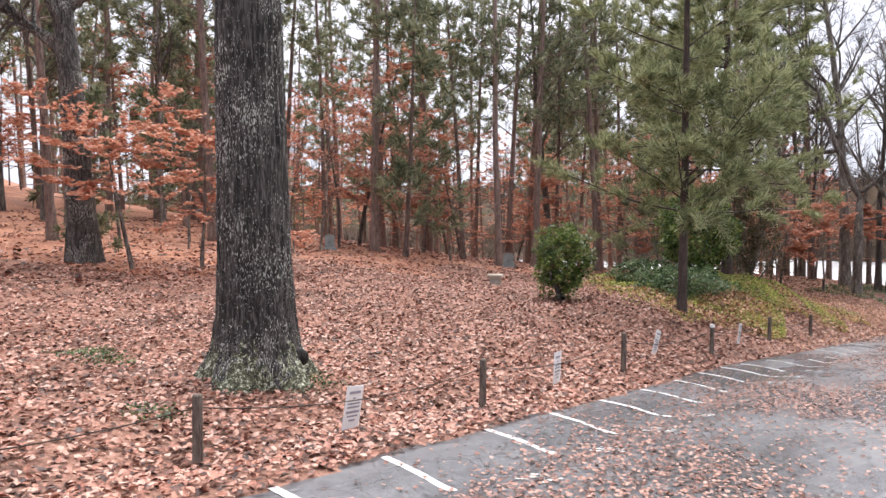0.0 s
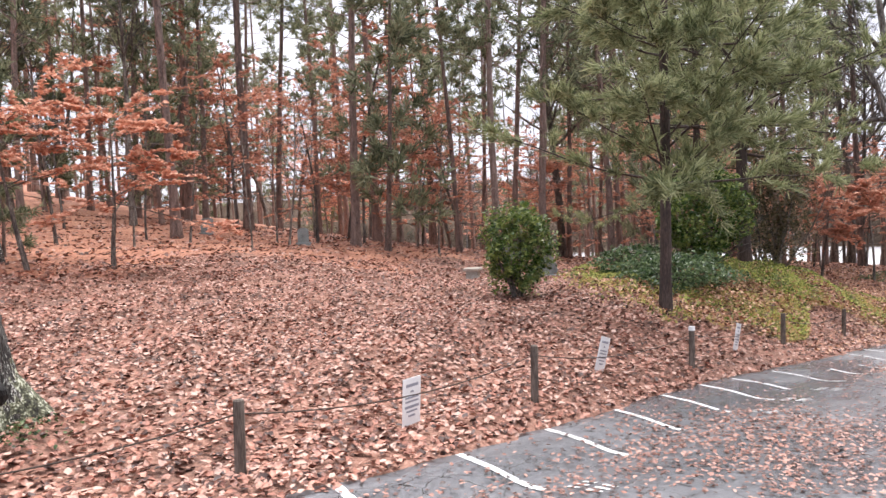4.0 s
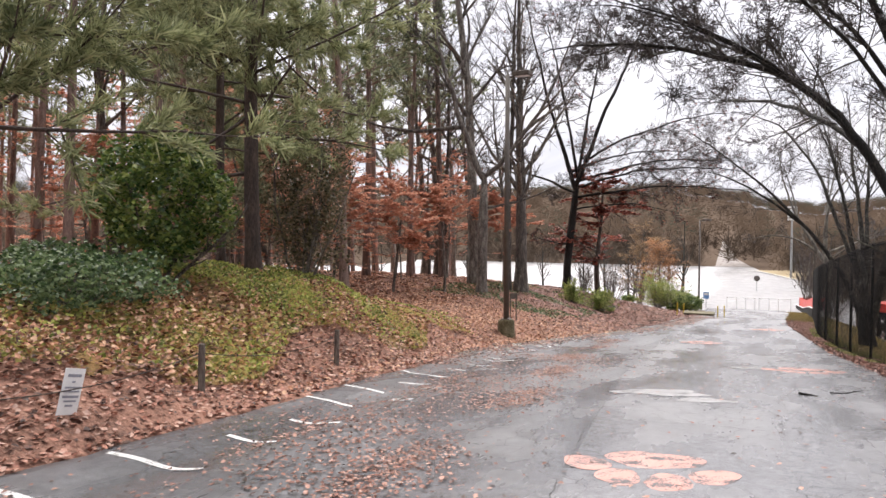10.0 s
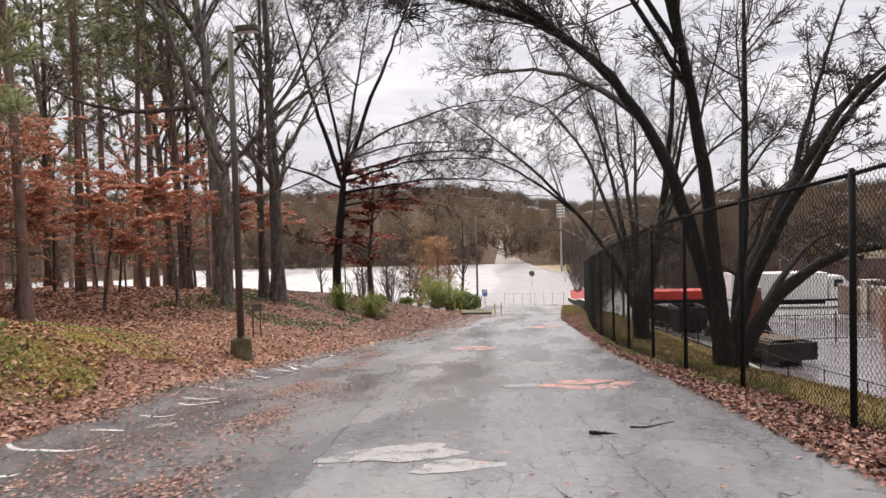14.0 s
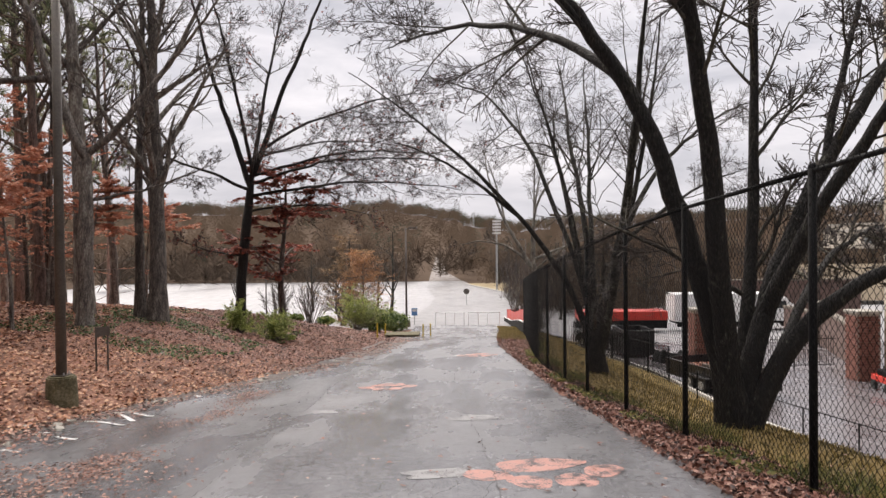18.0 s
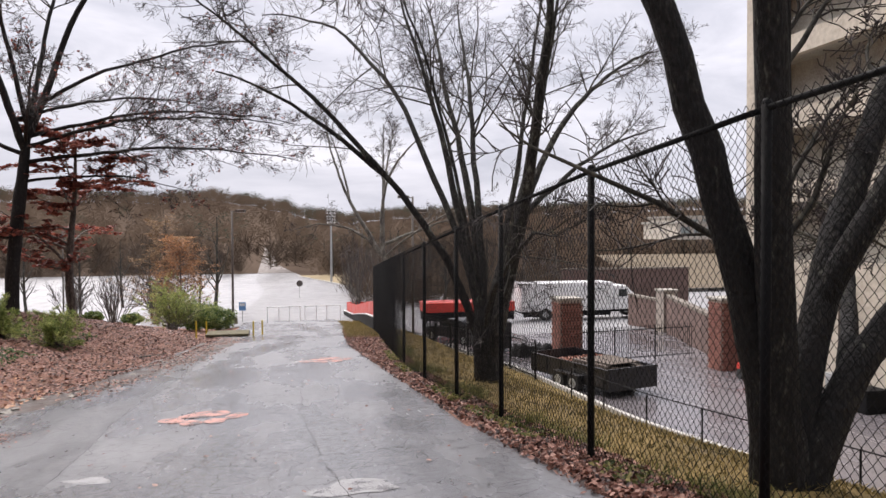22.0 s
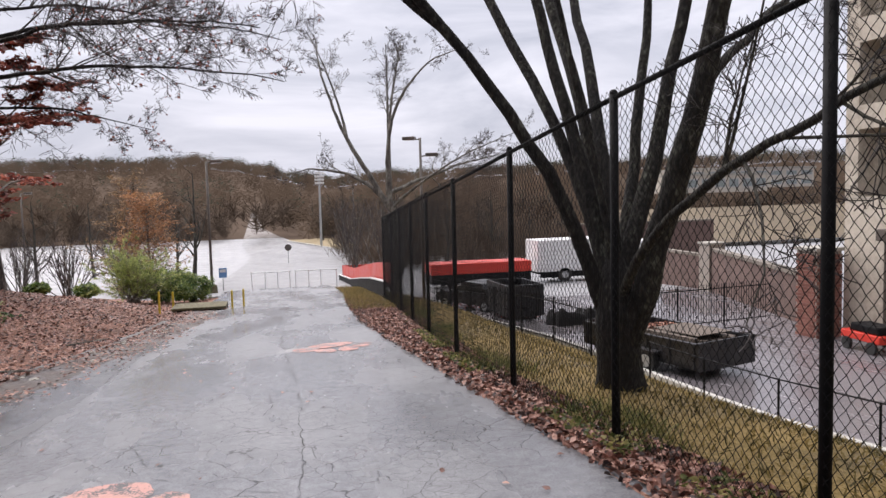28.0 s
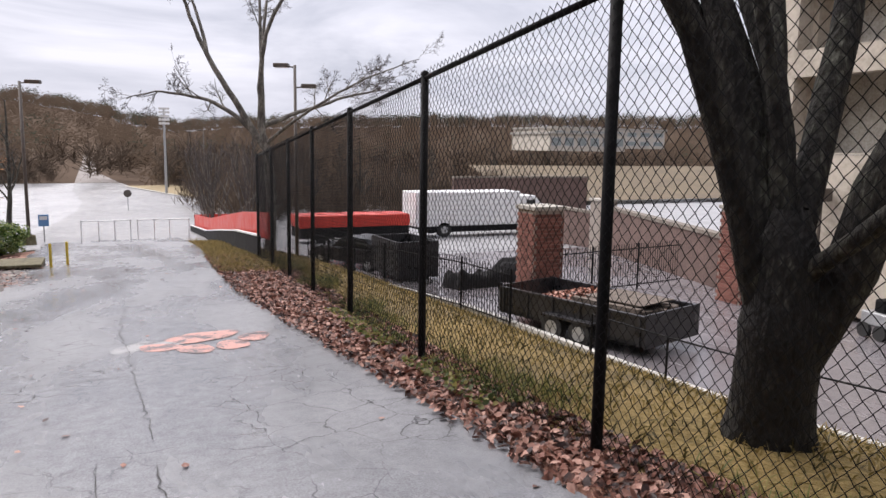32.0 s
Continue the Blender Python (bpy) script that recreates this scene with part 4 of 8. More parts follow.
def join(*vf):
    v, f, o = [], [], 0
    for a, b in vf:
        v.append(a)
        f.append(b + o)
        o += len(a)
    return np.concatenate(v), np.concatenate(f)


LEAF_SHAPE = np.array([(0, 0, 0), (0.34, 0.32, 0.10), (0.22, 0.62, 0.16), (0, 1, 0.02), (-0.24, 0.60, 0.15), (-0.32, 0.30, 0.09)])
LEAF_FACES = np.array([(0, 1, 2, 3), (0, 3, 4, 5)])


def leaves(p, size, rng, tilt=1.0, up=0.0, curl=1.0, plain=False):
    """One folded leaf of two quads at each point. tilt: how far it strays from lying flat."""
    n = len(p)
    az = rng.uniform(0, 2 * np.pi, n)
    nrm = unit(np.c_[rng.normal(0, tilt, n), rng.normal(0, tilt, n), np.ones(n)])
    t = np.c_[np.cos(az), np.sin(az), rng.normal(up, 0.2, n)]
    t = unit(t - nrm * (t * nrm).sum(1, keepdims=True))
    b = np.cross(nrm, t)
    s = size * rng.uniform(0.65, 1.35, n)
    cu = curl * rng.uniform(-0.6, 1.5, n)
    sh = LEAF_SHAPE[[0, 1, 3, 5]] if plain else LEAF_SHAPE
    v = p[:, None] + s[:, None, None] * (b[:, None] * sh[None, :, 0, None] + t[:, None] * (sh[None, :, 1, None] - 0.5) + nrm[:, None] * sh[None, :, 2, None] * cu[:, None, None])
    f = np.arange(n * 4) if plain else (np.arange(n) * 6)[:, None, None] + LEAF_FACES[None]
    return v.reshape(-1, 3), f.reshape(-1, 4)


def spikes(p, d, n, ln, wd, spread, rng):
    """n thin needles round each direction."""
    i = np.repeat(np.arange(len(p)), n)
    dd = unit(d[i] + rng.normal(0, spread, (len(i), 3)))
    w = unit(np.cross(dd, rng.normal(size=dd.shape)))
    q = p[i] + rng.normal(0, ln * 0.15, (len(i), 3))
    l2 = (ln * rng.uniform(0.7, 1.2, len(i)))[:, None]
    v = np.stack([q - w * wd / 2, q + w * wd / 2, q + dd * l2 + w * wd * 0.2, q + dd * l2 - w * wd * 0.2], 1)
    return v.reshape(-1, 3), np.arange(len(i) * 4).reshape(-1, 4)


def twig_points(pts, per, rng):
    k = pts.shape[1]
    i = np.repeat(np.arange(len(pts)), per)
    t = rng.uniform(0.15, 1.0, len(i)) * (k - 1)
    a = np.minimum(t.astype(int), k - 2)
    f = (t - a)[:, None]
    return pts[i, a] * (1 - f) + pts[i, a + 1] * f, unit(pts[i, a + 1] - pts[i, a])


UP = np.array([[0.0, 0.0, 1.0]])


def tree_thing(name, m, label, category, group, trunk, limbs, crown, m_trunk, m_limb, m_crown):
    t = thing(name, m, label, category, group)
    part_np("trunk", *trunk, m_trunk, t, smooth=True)
    if limbs:
        tagged(part_np("branchwork", *limbs, m_limb, t, smooth=True), kind="stuff")
    if crown:
        tagged(part_np("crown", *crown, m_crown, t), kind="stuff")
    return t


def flare(rad, pts, amount, high):
    h = pts[:, :, 2] - pts[:, :1, 2]
    return rad * (1 + amount * np.exp(-h / high))


def tall_pine(seed, h=24.0, r=0.19, bare=0.42, lean=0.02, dense=1.0, label="tall straight pine with a bare lower trunk", m_trunk=None):
    rng = np.random.default_rng(seed)
    p, ra = grow(np.array([[0, 0, -0.3]]), UP + rng.normal(0, lean, (1, 3)), np.array([h]), np.array([r]), 14, 0.012, 0.03, 0.25, rng)
    ra = flare(ra, p, 0.45, 0.35)
    trunk = tubes(p, ra, 10)
    lp, ld, ll, lr = sprout(p, ra, int(44 * dense), bare, 0.99, 78, 0.16, 0.26, rng)
    b, br = grow(lp, ld, ll, lr, 5, 0.10, 0.05, 0.25, rng)
    dp, dd, dl, dr = sprout(p, ra, 9, min(0.10, bare * 0.5), bare, 85, 0.07, 0.16, rng)
    db, dbr = grow(dp, dd, dl, dr, 4, 0.15, -0.02, 0.3, rng)
    sp, sd, sl, sr = sprout(b, br, 4, 0.35, 1.0, 45, 0.42, 0.5, rng)
    s, srr = grow(sp, sd, sl, sr, 3, 0.12, 0.08, 0.3, rng)
    limbs = join(tubes(b, br, 4), tubes(db, dbr, 4), tubes(s, srr, 3))
    q, d = twig_points(s, 2, rng)
    crown = spikes(q, d + np.array([0, 0, 0.3]), 10, 0.38, 0.065, 0.75, rng)
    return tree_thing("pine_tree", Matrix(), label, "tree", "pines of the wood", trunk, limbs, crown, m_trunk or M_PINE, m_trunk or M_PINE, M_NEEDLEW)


def bare_tree(seed, h=18.0, r=0.2, spread=0.30, label="bare grey hardwood tree of the wood", low=0.35, name="bare_tree", m_trunk=None, twigs=7, firsts=17, seconds=6):
    rng = np.random.default_rng(seed)
    p, ra = grow(np.array([[0, 0, -0.3]]), UP + rng.normal(0, 0.03, (1, 3)), np.array([h * 0.85]), np.array([r]), 12, 0.035, 0.05, 0.2, rng)
    ra = flare(ra, p, 0.4, 0.4)
    a = sprout(p, ra, firsts, low, 1.0, 42, spread, 0.55, rng)
    b, br = grow(*a, 7, 0.12, 0.06, 0.25, rng)
    c, cr = grow(*sprout(b, br, seconds, 0.25, 1.0, 42, 0.48, 0.6, rng), 5, 0.14, 0.05, 0.3, rng)
    e, er2 = grow(*sprout(c, cr, twigs, 0.2, 1.0, 42, 0.55, 0.6, rng), 4, 0.16, 0.04, 0.4, rng)
    return tree_thing(name, Matrix(), label, "tree", "bare trees", tubes(p, ra, 9), join(tubes(b, br, 5), tubes(c, cr, 4)), tubes(e, np.maximum(er2, 0.006), 3), m_trunk or M_GREYB, m_trunk or M_GREYB, M_TWIG)


def beech(seed, h=8.0, r=0.09, m_leaf=None, label="young beech holding rust-orange leaves in flat layers", low=0.24, per=22, size=0.14, reach=0.44, limbs_n=19, droop=0.012, name="beech_tree", jit=0.06, flat=0.93):
    rng = np.random.default_rng(seed)
    p, ra = grow(np.array([[0, 0, -0.2]]), UP + rng.normal(0, 0.05, (1, 3)), np.array([h]), np.array([r]), 10, 0.04, 0.05, 0.15, rng)
    b, br = grow(*sprout(p, ra, limbs_n, low, 0.98, 70, reach, 0.45, rng), 6, 0.06, 0.004 - droop, 0.2, rng)
    c, cr = grow(*sprout(b, br, 8, 0.12, 1.0, 52, 0.48, 0.5, rng, flat), 4, 0.08, -0.01, 0.3, rng)
    q, _ = twig_points(c, per, rng)
    q = q + rng.normal(0, jit, q.shape) * np.array([1, 1, 0.2])
    return tree_thing(name, Matrix(), label, "tree", "leafy trees of the wood", tubes(p, ra, 8), join(tubes(b, br, 4), tubes(c, cr, 3)), leaves(q, size * 1.1, rng, 0.45, plain=True), M_GREYB, M_GREYB, m_leaf or M_BEECH)


def limb_tree(name, m, label, limbs, base_r, seed, second=13, third=7, fourth=8, m_bark=None, foot=0.3, low=0.34, m_branch=None, m_limb=None, twig=(0.0075, 0.011)):
    """A tree of named limbs. limbs: parent (-1 the ground), place along it, compass angle, first and last rise in degrees, length, radius, bow."""
    rng = np.random.default_rng(seed)
    k = 22
    n = len(limbs)
    parents = {q[0] for q in limbs}
    forked = {q[0] for q in limbs if q[1] > 0.9}
    pts, rad = np.zeros((n, k, 3)), np.zeros((n, k))
    for i, (par, fr, az, e0, e1, ln, r, bow) in enumerate(limbs):
        a = radians(az)
        if par < 0:
            o = max(0.0, base_r - r) * 0.8
            q = np.array([math.cos(a) * o, math.sin(a) * o, -0.4])
        else:
            f = fr * (k - 1)
            j = min(int(f), k - 2)
            q = pts[par, j] * (1 - f + j) + pts[par, j + 1] * (f - j)
        stout = i == 0 and ln < 8
        for j in range(k):
            t = j / (k - 1)
            pts[i, j] = q
            rad[i, j] = r * (1 - (0.16 if stout else 0.62 if i in forked else 0.84) * t) * (1 + rng.normal(0, 0.02))
            if par < 0:
                rad[i, j] *= 1 + foot * math.exp(-max(q[2], 0) / 0.22)
            wob = 1.5 if stout else 3.6
            e = radians(e0 + (e1 - e0) * t ** bow + rng.normal(0, wob))
            aa = a + rng.normal(0, 0.02 if stout else 0.07)
            q = q + np.array([math.cos(aa) * math.cos(e), math.sin(aa) * math.cos(e), math.sin(e)]) * ln / (k - 1)
        if stout:
            rad[i] *= np.interp(np.arange(k) / (k - 1), [0, 0.62, 0.85, 1.0], [1, 1, 0.82, 0.45])
    main, tips = [i for i in range(1, n) if i in parents], [i for i in range(1, n) if i not in parents]
    shoots = [sprout(pts[tips], rad[tips], second, low, 1.0, 44, 0.32, 0.45, rng)]
    if main:
        shoots.append(sprout(pts[main], rad[main], max(3, second // 3), 0.6, 1.0, 44, 0.34, 0.28, rng))
    b, br = grow(*(np.concatenate(q) for q in zip(*shoots)), 8, 0.11, 0.03, 0.25, rng)
    c, cr = grow(*sprout(b, br, third, 0.15, 1.0, 46, 0.45, 0.55, rng), 6, 0.15, 0.02, 0.3, rng)
    e, er2 = grow(*sprout(c, cr, fourth, 0.1, 1.0, 46, 0.55, 0.6, rng), 4, 0.20, 0.0, 0.4, rng)
    t = thing(name, m, label, "tree", "trees along the fence")
    for i in range(n):
        part_np("trunk" if i == 0 else "limb", *tubes(pts[i:i + 1], rad[i:i + 1], 14), (m_limb if i and m_limb else m_bark) or M_BARK, t, smooth=True)
    tagged(part_np("branchwork", *join(tubes(b, br, 5), tubes(c, cr * 0.8, 4)), m_branch or M_BRANCH, t, smooth=True), kind="stuff")
    tagged(part_np("crown", *tubes(e, np.clip(er2 * 0.8, *twig), 3), M_TWIG, t), kind="stuff")
    return t


def shrub(name, m, label, wide, high, n, size, material, seed, trunk_h=0.3, group="evergreen shrubs", lump=0.25, stems=6):
    """A leafy bush: short stems and leaves on an uneven, gappy shell."""
    rng = np.random.default_rng(seed)
    d = unit(rng.normal(size=(n, 3)))
    az = np.arctan2(d[:, 1], d[:, 0])
    lumpy = 1 + lump * np.sin(az * 3 + d[:, 2] * 4 + seed) * 0.6 + lump * np.sin(az * 7 - d[:, 2] * 9 + seed * 2) * 0.5
    r = rng.uniform(0.55, 1.0, n) ** 0.5 * lumpy
    q = d * r[:, None] * np.array([wide / 2, wide / 2, high / 2]) + np.array([0, 0, trunk_h + high / 2])
    q = q[q[:, 2] > 0.04]
    sp, sr = grow(rng.normal(0, wide * 0.06, (stems, 3)) * np.array([1, 1, 0]) + np.array([0, 0, -0.1]), UP + rng.normal(0, 0.4, (stems, 3)), np.full(stems, (trunk_h + high) * 0.8), np.full(stems, 0.022 + wide * 0.008), 6, 0.1, 0.05, 0.3, rng)
    bp, br = grow(*sprout(sp, sr, 6, 0.25, 1.0, 45, 0.45, 0.5, rng), 4, 0.1, 0.02, 0.3, rng)
    t = thing(name, m, label, "shrub", group)
    tagged(part_np("branchwork", *join(tubes(sp, sr, 6), tubes(bp, br, 4)), M_GREYB, t, smooth=True), kind="stuff")
    tagged(part_np("foliage", *leaves(q, size, rng, 0.9, 0.2), material, t), kind="stuff")
    return t


def plume_shrub(name, m, label, wide, high, n, material, seed):
    """A feathery shrub: arching shoots set with narrow leaves."""
    rng = np.random.default_rng(seed)
    p, ra = grow(rng.normal(0, wide * 0.08, (n, 3)) * np.array([1, 1, 0]), UP + rng.normal(0, 0.42 * wide / high, (n, 3)), high * rng.uniform(0.7, 1.3, n), np.full(n, 0.010), 7, 0.08, -0.03, 0.3, rng)
    b, br = grow(*sprout(p, ra, 7, 0.2, 1.0, 40, 0.35, 0.6, rng), 4, 0.1, -0.02, 0.4, rng)
    q, d = twig_points(b, 5, rng)
    t = thing(name, m, label, "shrub", "feathery shrubs")
    tagged(part_np("branchwork", *join(tubes(p, ra, 4), tubes(b, br, 3)), M_GREYB, t, smooth=True), kind="stuff")
    tagged(part_np("foliage", *spikes(q, d, 5, 0.10, 0.016, 0.8, rng), material, t), kind="stuff")
    return t


def at(x, y, turn=0.0, sink=0.0):
    return Matrix.Translation((x, y, float(ground_z(np.array([x]), np.array([y]))[0]) - sink)) @ Matrix.Rotation(turn, 4, "Z")


def scaled(m, s):
    return m @ Matrix.Diagonal((s, s, s, 1))


def place(ob, m, s=1.0):
    c = copy_thing(ob, m)
    c.matrix_basis = m @ Matrix.Diagonal((s, s, s, 1))
    return c


# ---------------------------------------------------------------- trees beside the road
T1 = limb_tree("fence_tree", at(4.28, 23.63), "dark wet many-stemmed bare tree arching over the road",
               [(-1, 0, 200, 87, 88, 1.25, 0.24, 1.0), (-1, 0, 169, 82, 28, 9.0, 0.185, 1.96), (-1, 0, 222, 83, 65, 8.6, 0.185, 1.54), (-1, 0, 13, 78, 38, 7.2, 0.175, 1.60), (-1, 0, 352, 67, 9, 4.0, 0.19, 1.74), (-1, 0, 52, 57, 95, 9.6, 0.13, 0.40),
                (3, 0.28, 313, 63, 39, 4.5, 0.13, 3.0), (1, 0.61, 115, 43, 3, 10.5, 0.085, 0.45), (4, 0.34, 47, 48, 2, 6.3, 0.09, 0.53), (1, 0.96, 180, 26, -8, 6.5, 0.085, 1.0), (1, 0.86, 200, 40, 10, 6.0, 0.07, 1.0), (1, 0.78, 165, 44, 14, 6.5, 0.06, 1.0),
                (1, 0.70, 190, 50, 6, 7.5, 0.06, 1.0), (1, 0.92, 160, 30, -4, 7.0, 0.06, 1.0), (2, 0.70, 200, 60, 8, 7.5, 0.06, 1.0), (2, 0.94, 215, 62, 34, 5.5, 0.08, 1.0), (2, 0.82, 250, 68, 50, 5.0, 0.065, 1.0), (2, 0.78, 180, 60, 26, 6.0, 0.065, 1.0), (3, 0.93, 10, 38, 40, 5.0, 0.065, 1.0), (3, 0.62, 40, 66, 60, 6.0, 0.065, 1.0), (4, 0.95, 345, 8, 24, 5.0, 0.08, 1.0), (6, 0.92, 312, 42, 56, 4.5, 0.065, 1.0)], 0.20, 11, 17, 9, 11, None, 0.2, 0.2)
T2 = limb_tree("fence_tree", at(4.12, 32.3), "dark wet tree behind the fence with a fan of bare limbs",
               [(-1, 0, 228, 70, 87, 2.0, 0.27, 0.7), (0, 0.42, 177, 72, 14, 8.1, 0.10, 1.24), (0, 0.65, 119, 73, 7, 13.1, 0.085, 1.17), (0, 0.80, 90, 70, 37, 10.6, 0.10, 0.93), (0, 0.73, 80, 89, 44, 10.0, 0.09, 0.4), (0, 0.71, 51, 60, 68, 10.0, 0.085, 0.4),
                (0, 0.38, 292, 60, 83, 10.1, 0.165, 0.4), (6, 0.33, 34, 66, 9, 7.3, 0.075, 0.72), (6, 0.30, 30, 46, 14, 5.8, 0.06, 0.4), (0, 0.72, 262, 44, -1, 6.8, 0.06, 0.61), (0, 0.70, 160, 82, 60, 10.0, 0.05, 1.2), (0, 0.79, 21, 67, 84, 8.7, 0.11, 0.74), (1, 0.5, 185, 50, 30, 6.0, 0.06, 1.0), (0, 0.70, 118, 78, 64, 8.7, 0.10, 0.44)], 0.27, 12, 13, 8, 9, None, 0.16, 0.42, None, M_LIMB, (0.004, 0.007))
T3 = limb_tree("fence_tree", at(4.75, 51.9), "crooked pale-limbed bare tree past the end of the fence",
               [(-1, 0, 171, 92, 67, 4.4, 0.17, 2.95), (0, 0.82, 153, 60, 92, 7.4, 0.12, 3.0), (0, 0.82, 151, 54, -25, 5.0, 0.09, 1.12), (0, 0.95, 354, 92, 10, 6.8, 0.10, 1.66), (0, 0.97, 26, 27, 11, 6.3, 0.085, 0.4), (0, 0.92, 80, 80, 66, 6.5, 0.09, 1.0), (1, 0.45, 120, 70, 50, 5.0, 0.06, 1.0), (3, 0.3, 60, 76, 50, 5.0, 0.06, 1.0), (0, 0.85, 330, 40, 16, 5.5, 0.06, 1.0)], 0.17, 13, 12, 8, 9, M_PALEB, 0.2, 0.35, M_PALEB, None, (0.005, 0.008))
ST = limb_tree("spreading_tree", at(-10.1, 48.4), "bare forked tree with long branches drooping over the bank",
               [(-1, 0, 20, 86, 82, 7.6, 0.25, 1.0), (0, 0.86, 215, 70, 78, 12, 0.15, 1.0), (0, 0.93, 340, 66, 62, 12, 0.15, 1.0), (0, 0.97, 60, 76, 70, 11, 0.11, 1.0), (0, 0.97, 250, 72, 62, 10, 0.10, 1.0), (0, 0.80, 350, 10, -12, 10.5, 0.085, 1.2), (0, 0.88, 338, 16, -12, 10.5, 0.085, 1.2),
                (0, 0.93, 5, 20, -14, 10.5, 0.08, 1.2), (2, 0.12, 345, 28, -6, 9.5, 0.08, 1.2), (1, 0.10, 25, 24, -10, 8.5, 0.07, 1.2), (0, 0.84, 190, 24, 8, 8, 0.085, 1.0), (0, 0.9, 290, 26, -8, 8.5, 0.075, 1.2), (0, 0.42, 200, 6, 30, 3.2, 0.06, 1.0), (0, 0.70, 30, 12, -18, 7.0, 0.06, 1.0)], 0.25, 14, 17, 9, 10, None, 0.3, 0.28)
limb_tree("forked_tree", at(-11.2, 35.7), "dark forked hardwood with one long level limb over the bank",
          [(-1, 0, 90, 88, 85, 6.0, 0.25, 1.0), (0, 0.95, 182, 60, 84, 10.0, 0.17, 0.6), (0, 0.97, 10, 38, 76, 9.0, 0.12, 0.7), (1, 0.27, 186, -8, 48, 7.0, 0.12, 1.4), (1, 0.5, 60, 50, 66, 7.0, 0.08, 1.0), (2, 0.4, 330, 30, 50, 6.0, 0.06, 1.0), (0, 0.72, 20, 8, 30, 4.5, 0.06, 1.0), (1, 0.62, 150, 40, 20, 6.0, 0.07, 1.0)], 0.25, 16, 12, 7, 8, M_GREYB, 0.3, 0.3, M_GREYB)


def clinging_leaves():
    """A few dry leaves left on the drooping branches."""
    rng = np.random.default_rng(15)
    src = [c for c in ST.children if c.name.startswith("crown")][0]
    co = np.zeros(len(src.data.vertices) * 3, np.float32)
    src.data.vertices.foreach_get("co", co)
    co = co.reshape(-1, 3)
    q = co[rng.choice(len(co), 2200, replace=False)]
    v, f = leaves(q, 0.10, rng, 1.2)
    tagged(part_np("dry_leaves", v, f, M_OXBLOOD, ST, "scattered dry red-brown leaves"), kind="stuff")


clinging_leaves()


def oak():
    """The great oak: ridged bark, flared mossy roots."""
    rng = np.random.default_rng(5)
    n, k = 120, 90
    t = thing("oak_tree", at(-8.37, -2.42, 0.0, 0.0), "massive old oak with ridged lichen-flecked bark and mossy roots", "tree")
    a = np.arange(n) * 2 * np.pi / n
    z = np.concatenate([np.linspace(-0.15, 2.0, 40), np.linspace(2.05, 13, 50)])
    rb = np.interp(z, [-0.15, 0.1, 0.4, 0.9, 1.6, 3.0, 13], [0.84, 0.74, 0.60, 0.52, 0.485, 0.45, 0.31])
    A, Z = np.meshgrid(a, z)
    R = rb[:, None] * np.ones_like(A)
    roots = np.exp(-np.clip(Z, 0, 9) / 0.35)
    R = R * (1 + roots * 0.16 * np.sin(A * 5 + 0.7))
    ridge = np.zeros_like(A)
    for f, ph, wv in ((23, 0.3, 1.5), (31, 1.9, 2.3), (41, 0.8, 3.1)):
        ridge += np.abs(np.sin(A * f / 2 + ph + 0.5 * np.sin(Z * wv + f))) - 0.5
    R = R + 0.018 * ridge + rng.normal(0, 0.005, R.shape)
    lean = 0.012 * Z
    v = np.stack([np.cos(A) * R + lean, np.sin(A) * R - lean, Z], -1).reshape(-1, 3)
    i = np.arange((k - 1) * n)
    r0, c0 = i // n, i % n
    f = np.c_[r0 * n + c0, r0 * n + (c0 + 1) % n, (r0 + 1) * n + (c0 + 1) % n, (r0 + 1) * n + c0]
    me = mesh_np("trunk", v, f, [M_OAK, M_MOSS], True)
    zz = v[f].mean(1)
    me.polygons.foreach_set("material_index", (zz[:, 2] < 0.30 + 0.2 * np.sin(np.arctan2(zz[:, 1], zz[:, 0]) * 6) + rng.normal(0, 0.13, len(zz))).astype(np.int32))
    attach(new("trunk", me), t)
    # the knot at its foot: a dark lump stands in for a shaded hollow
    bm = bmesh.new()
    bmesh.ops.create_uvsphere(bm, u_segments=14, v_segments=8, radius=0.12)
    for w in bm.verts:
        w.co = Vector((w.co.x * 0.7 + 0.55, w.co.y * 1.1 + 0.33, w.co.z + 0.30))
    part("knot", bm, M_BARK, t, "knot with the shade of a hollow put in as dark colour")
    p, ra = grow(np.array([[0.1, -0.1, 9.0], [0.1, 0.1, 10.5], [0, 0, 11.5]]), np.array([[0.8, 0.3, 0.5], [-0.6, 0.7, 0.5], [0.2, -0.9, 0.6]]), np.array([7.0, 7, 6]), np.array([0.2, 0.18, 0.16]), 8, 0.12, 0.04, 0.2, rng)
    b, br = grow(*sprout(p, ra, 8, 0.2, 1, 45, 0.4, 0.5, rng), 6, 0.12, 0.0, 0.25, rng)
    tagged(part_np("branchwork", *join(tubes(p, ra, 8), tubes(b, br, 4)), M_OAK, t, smooth=True), kind="stuff")
    return t


oak()


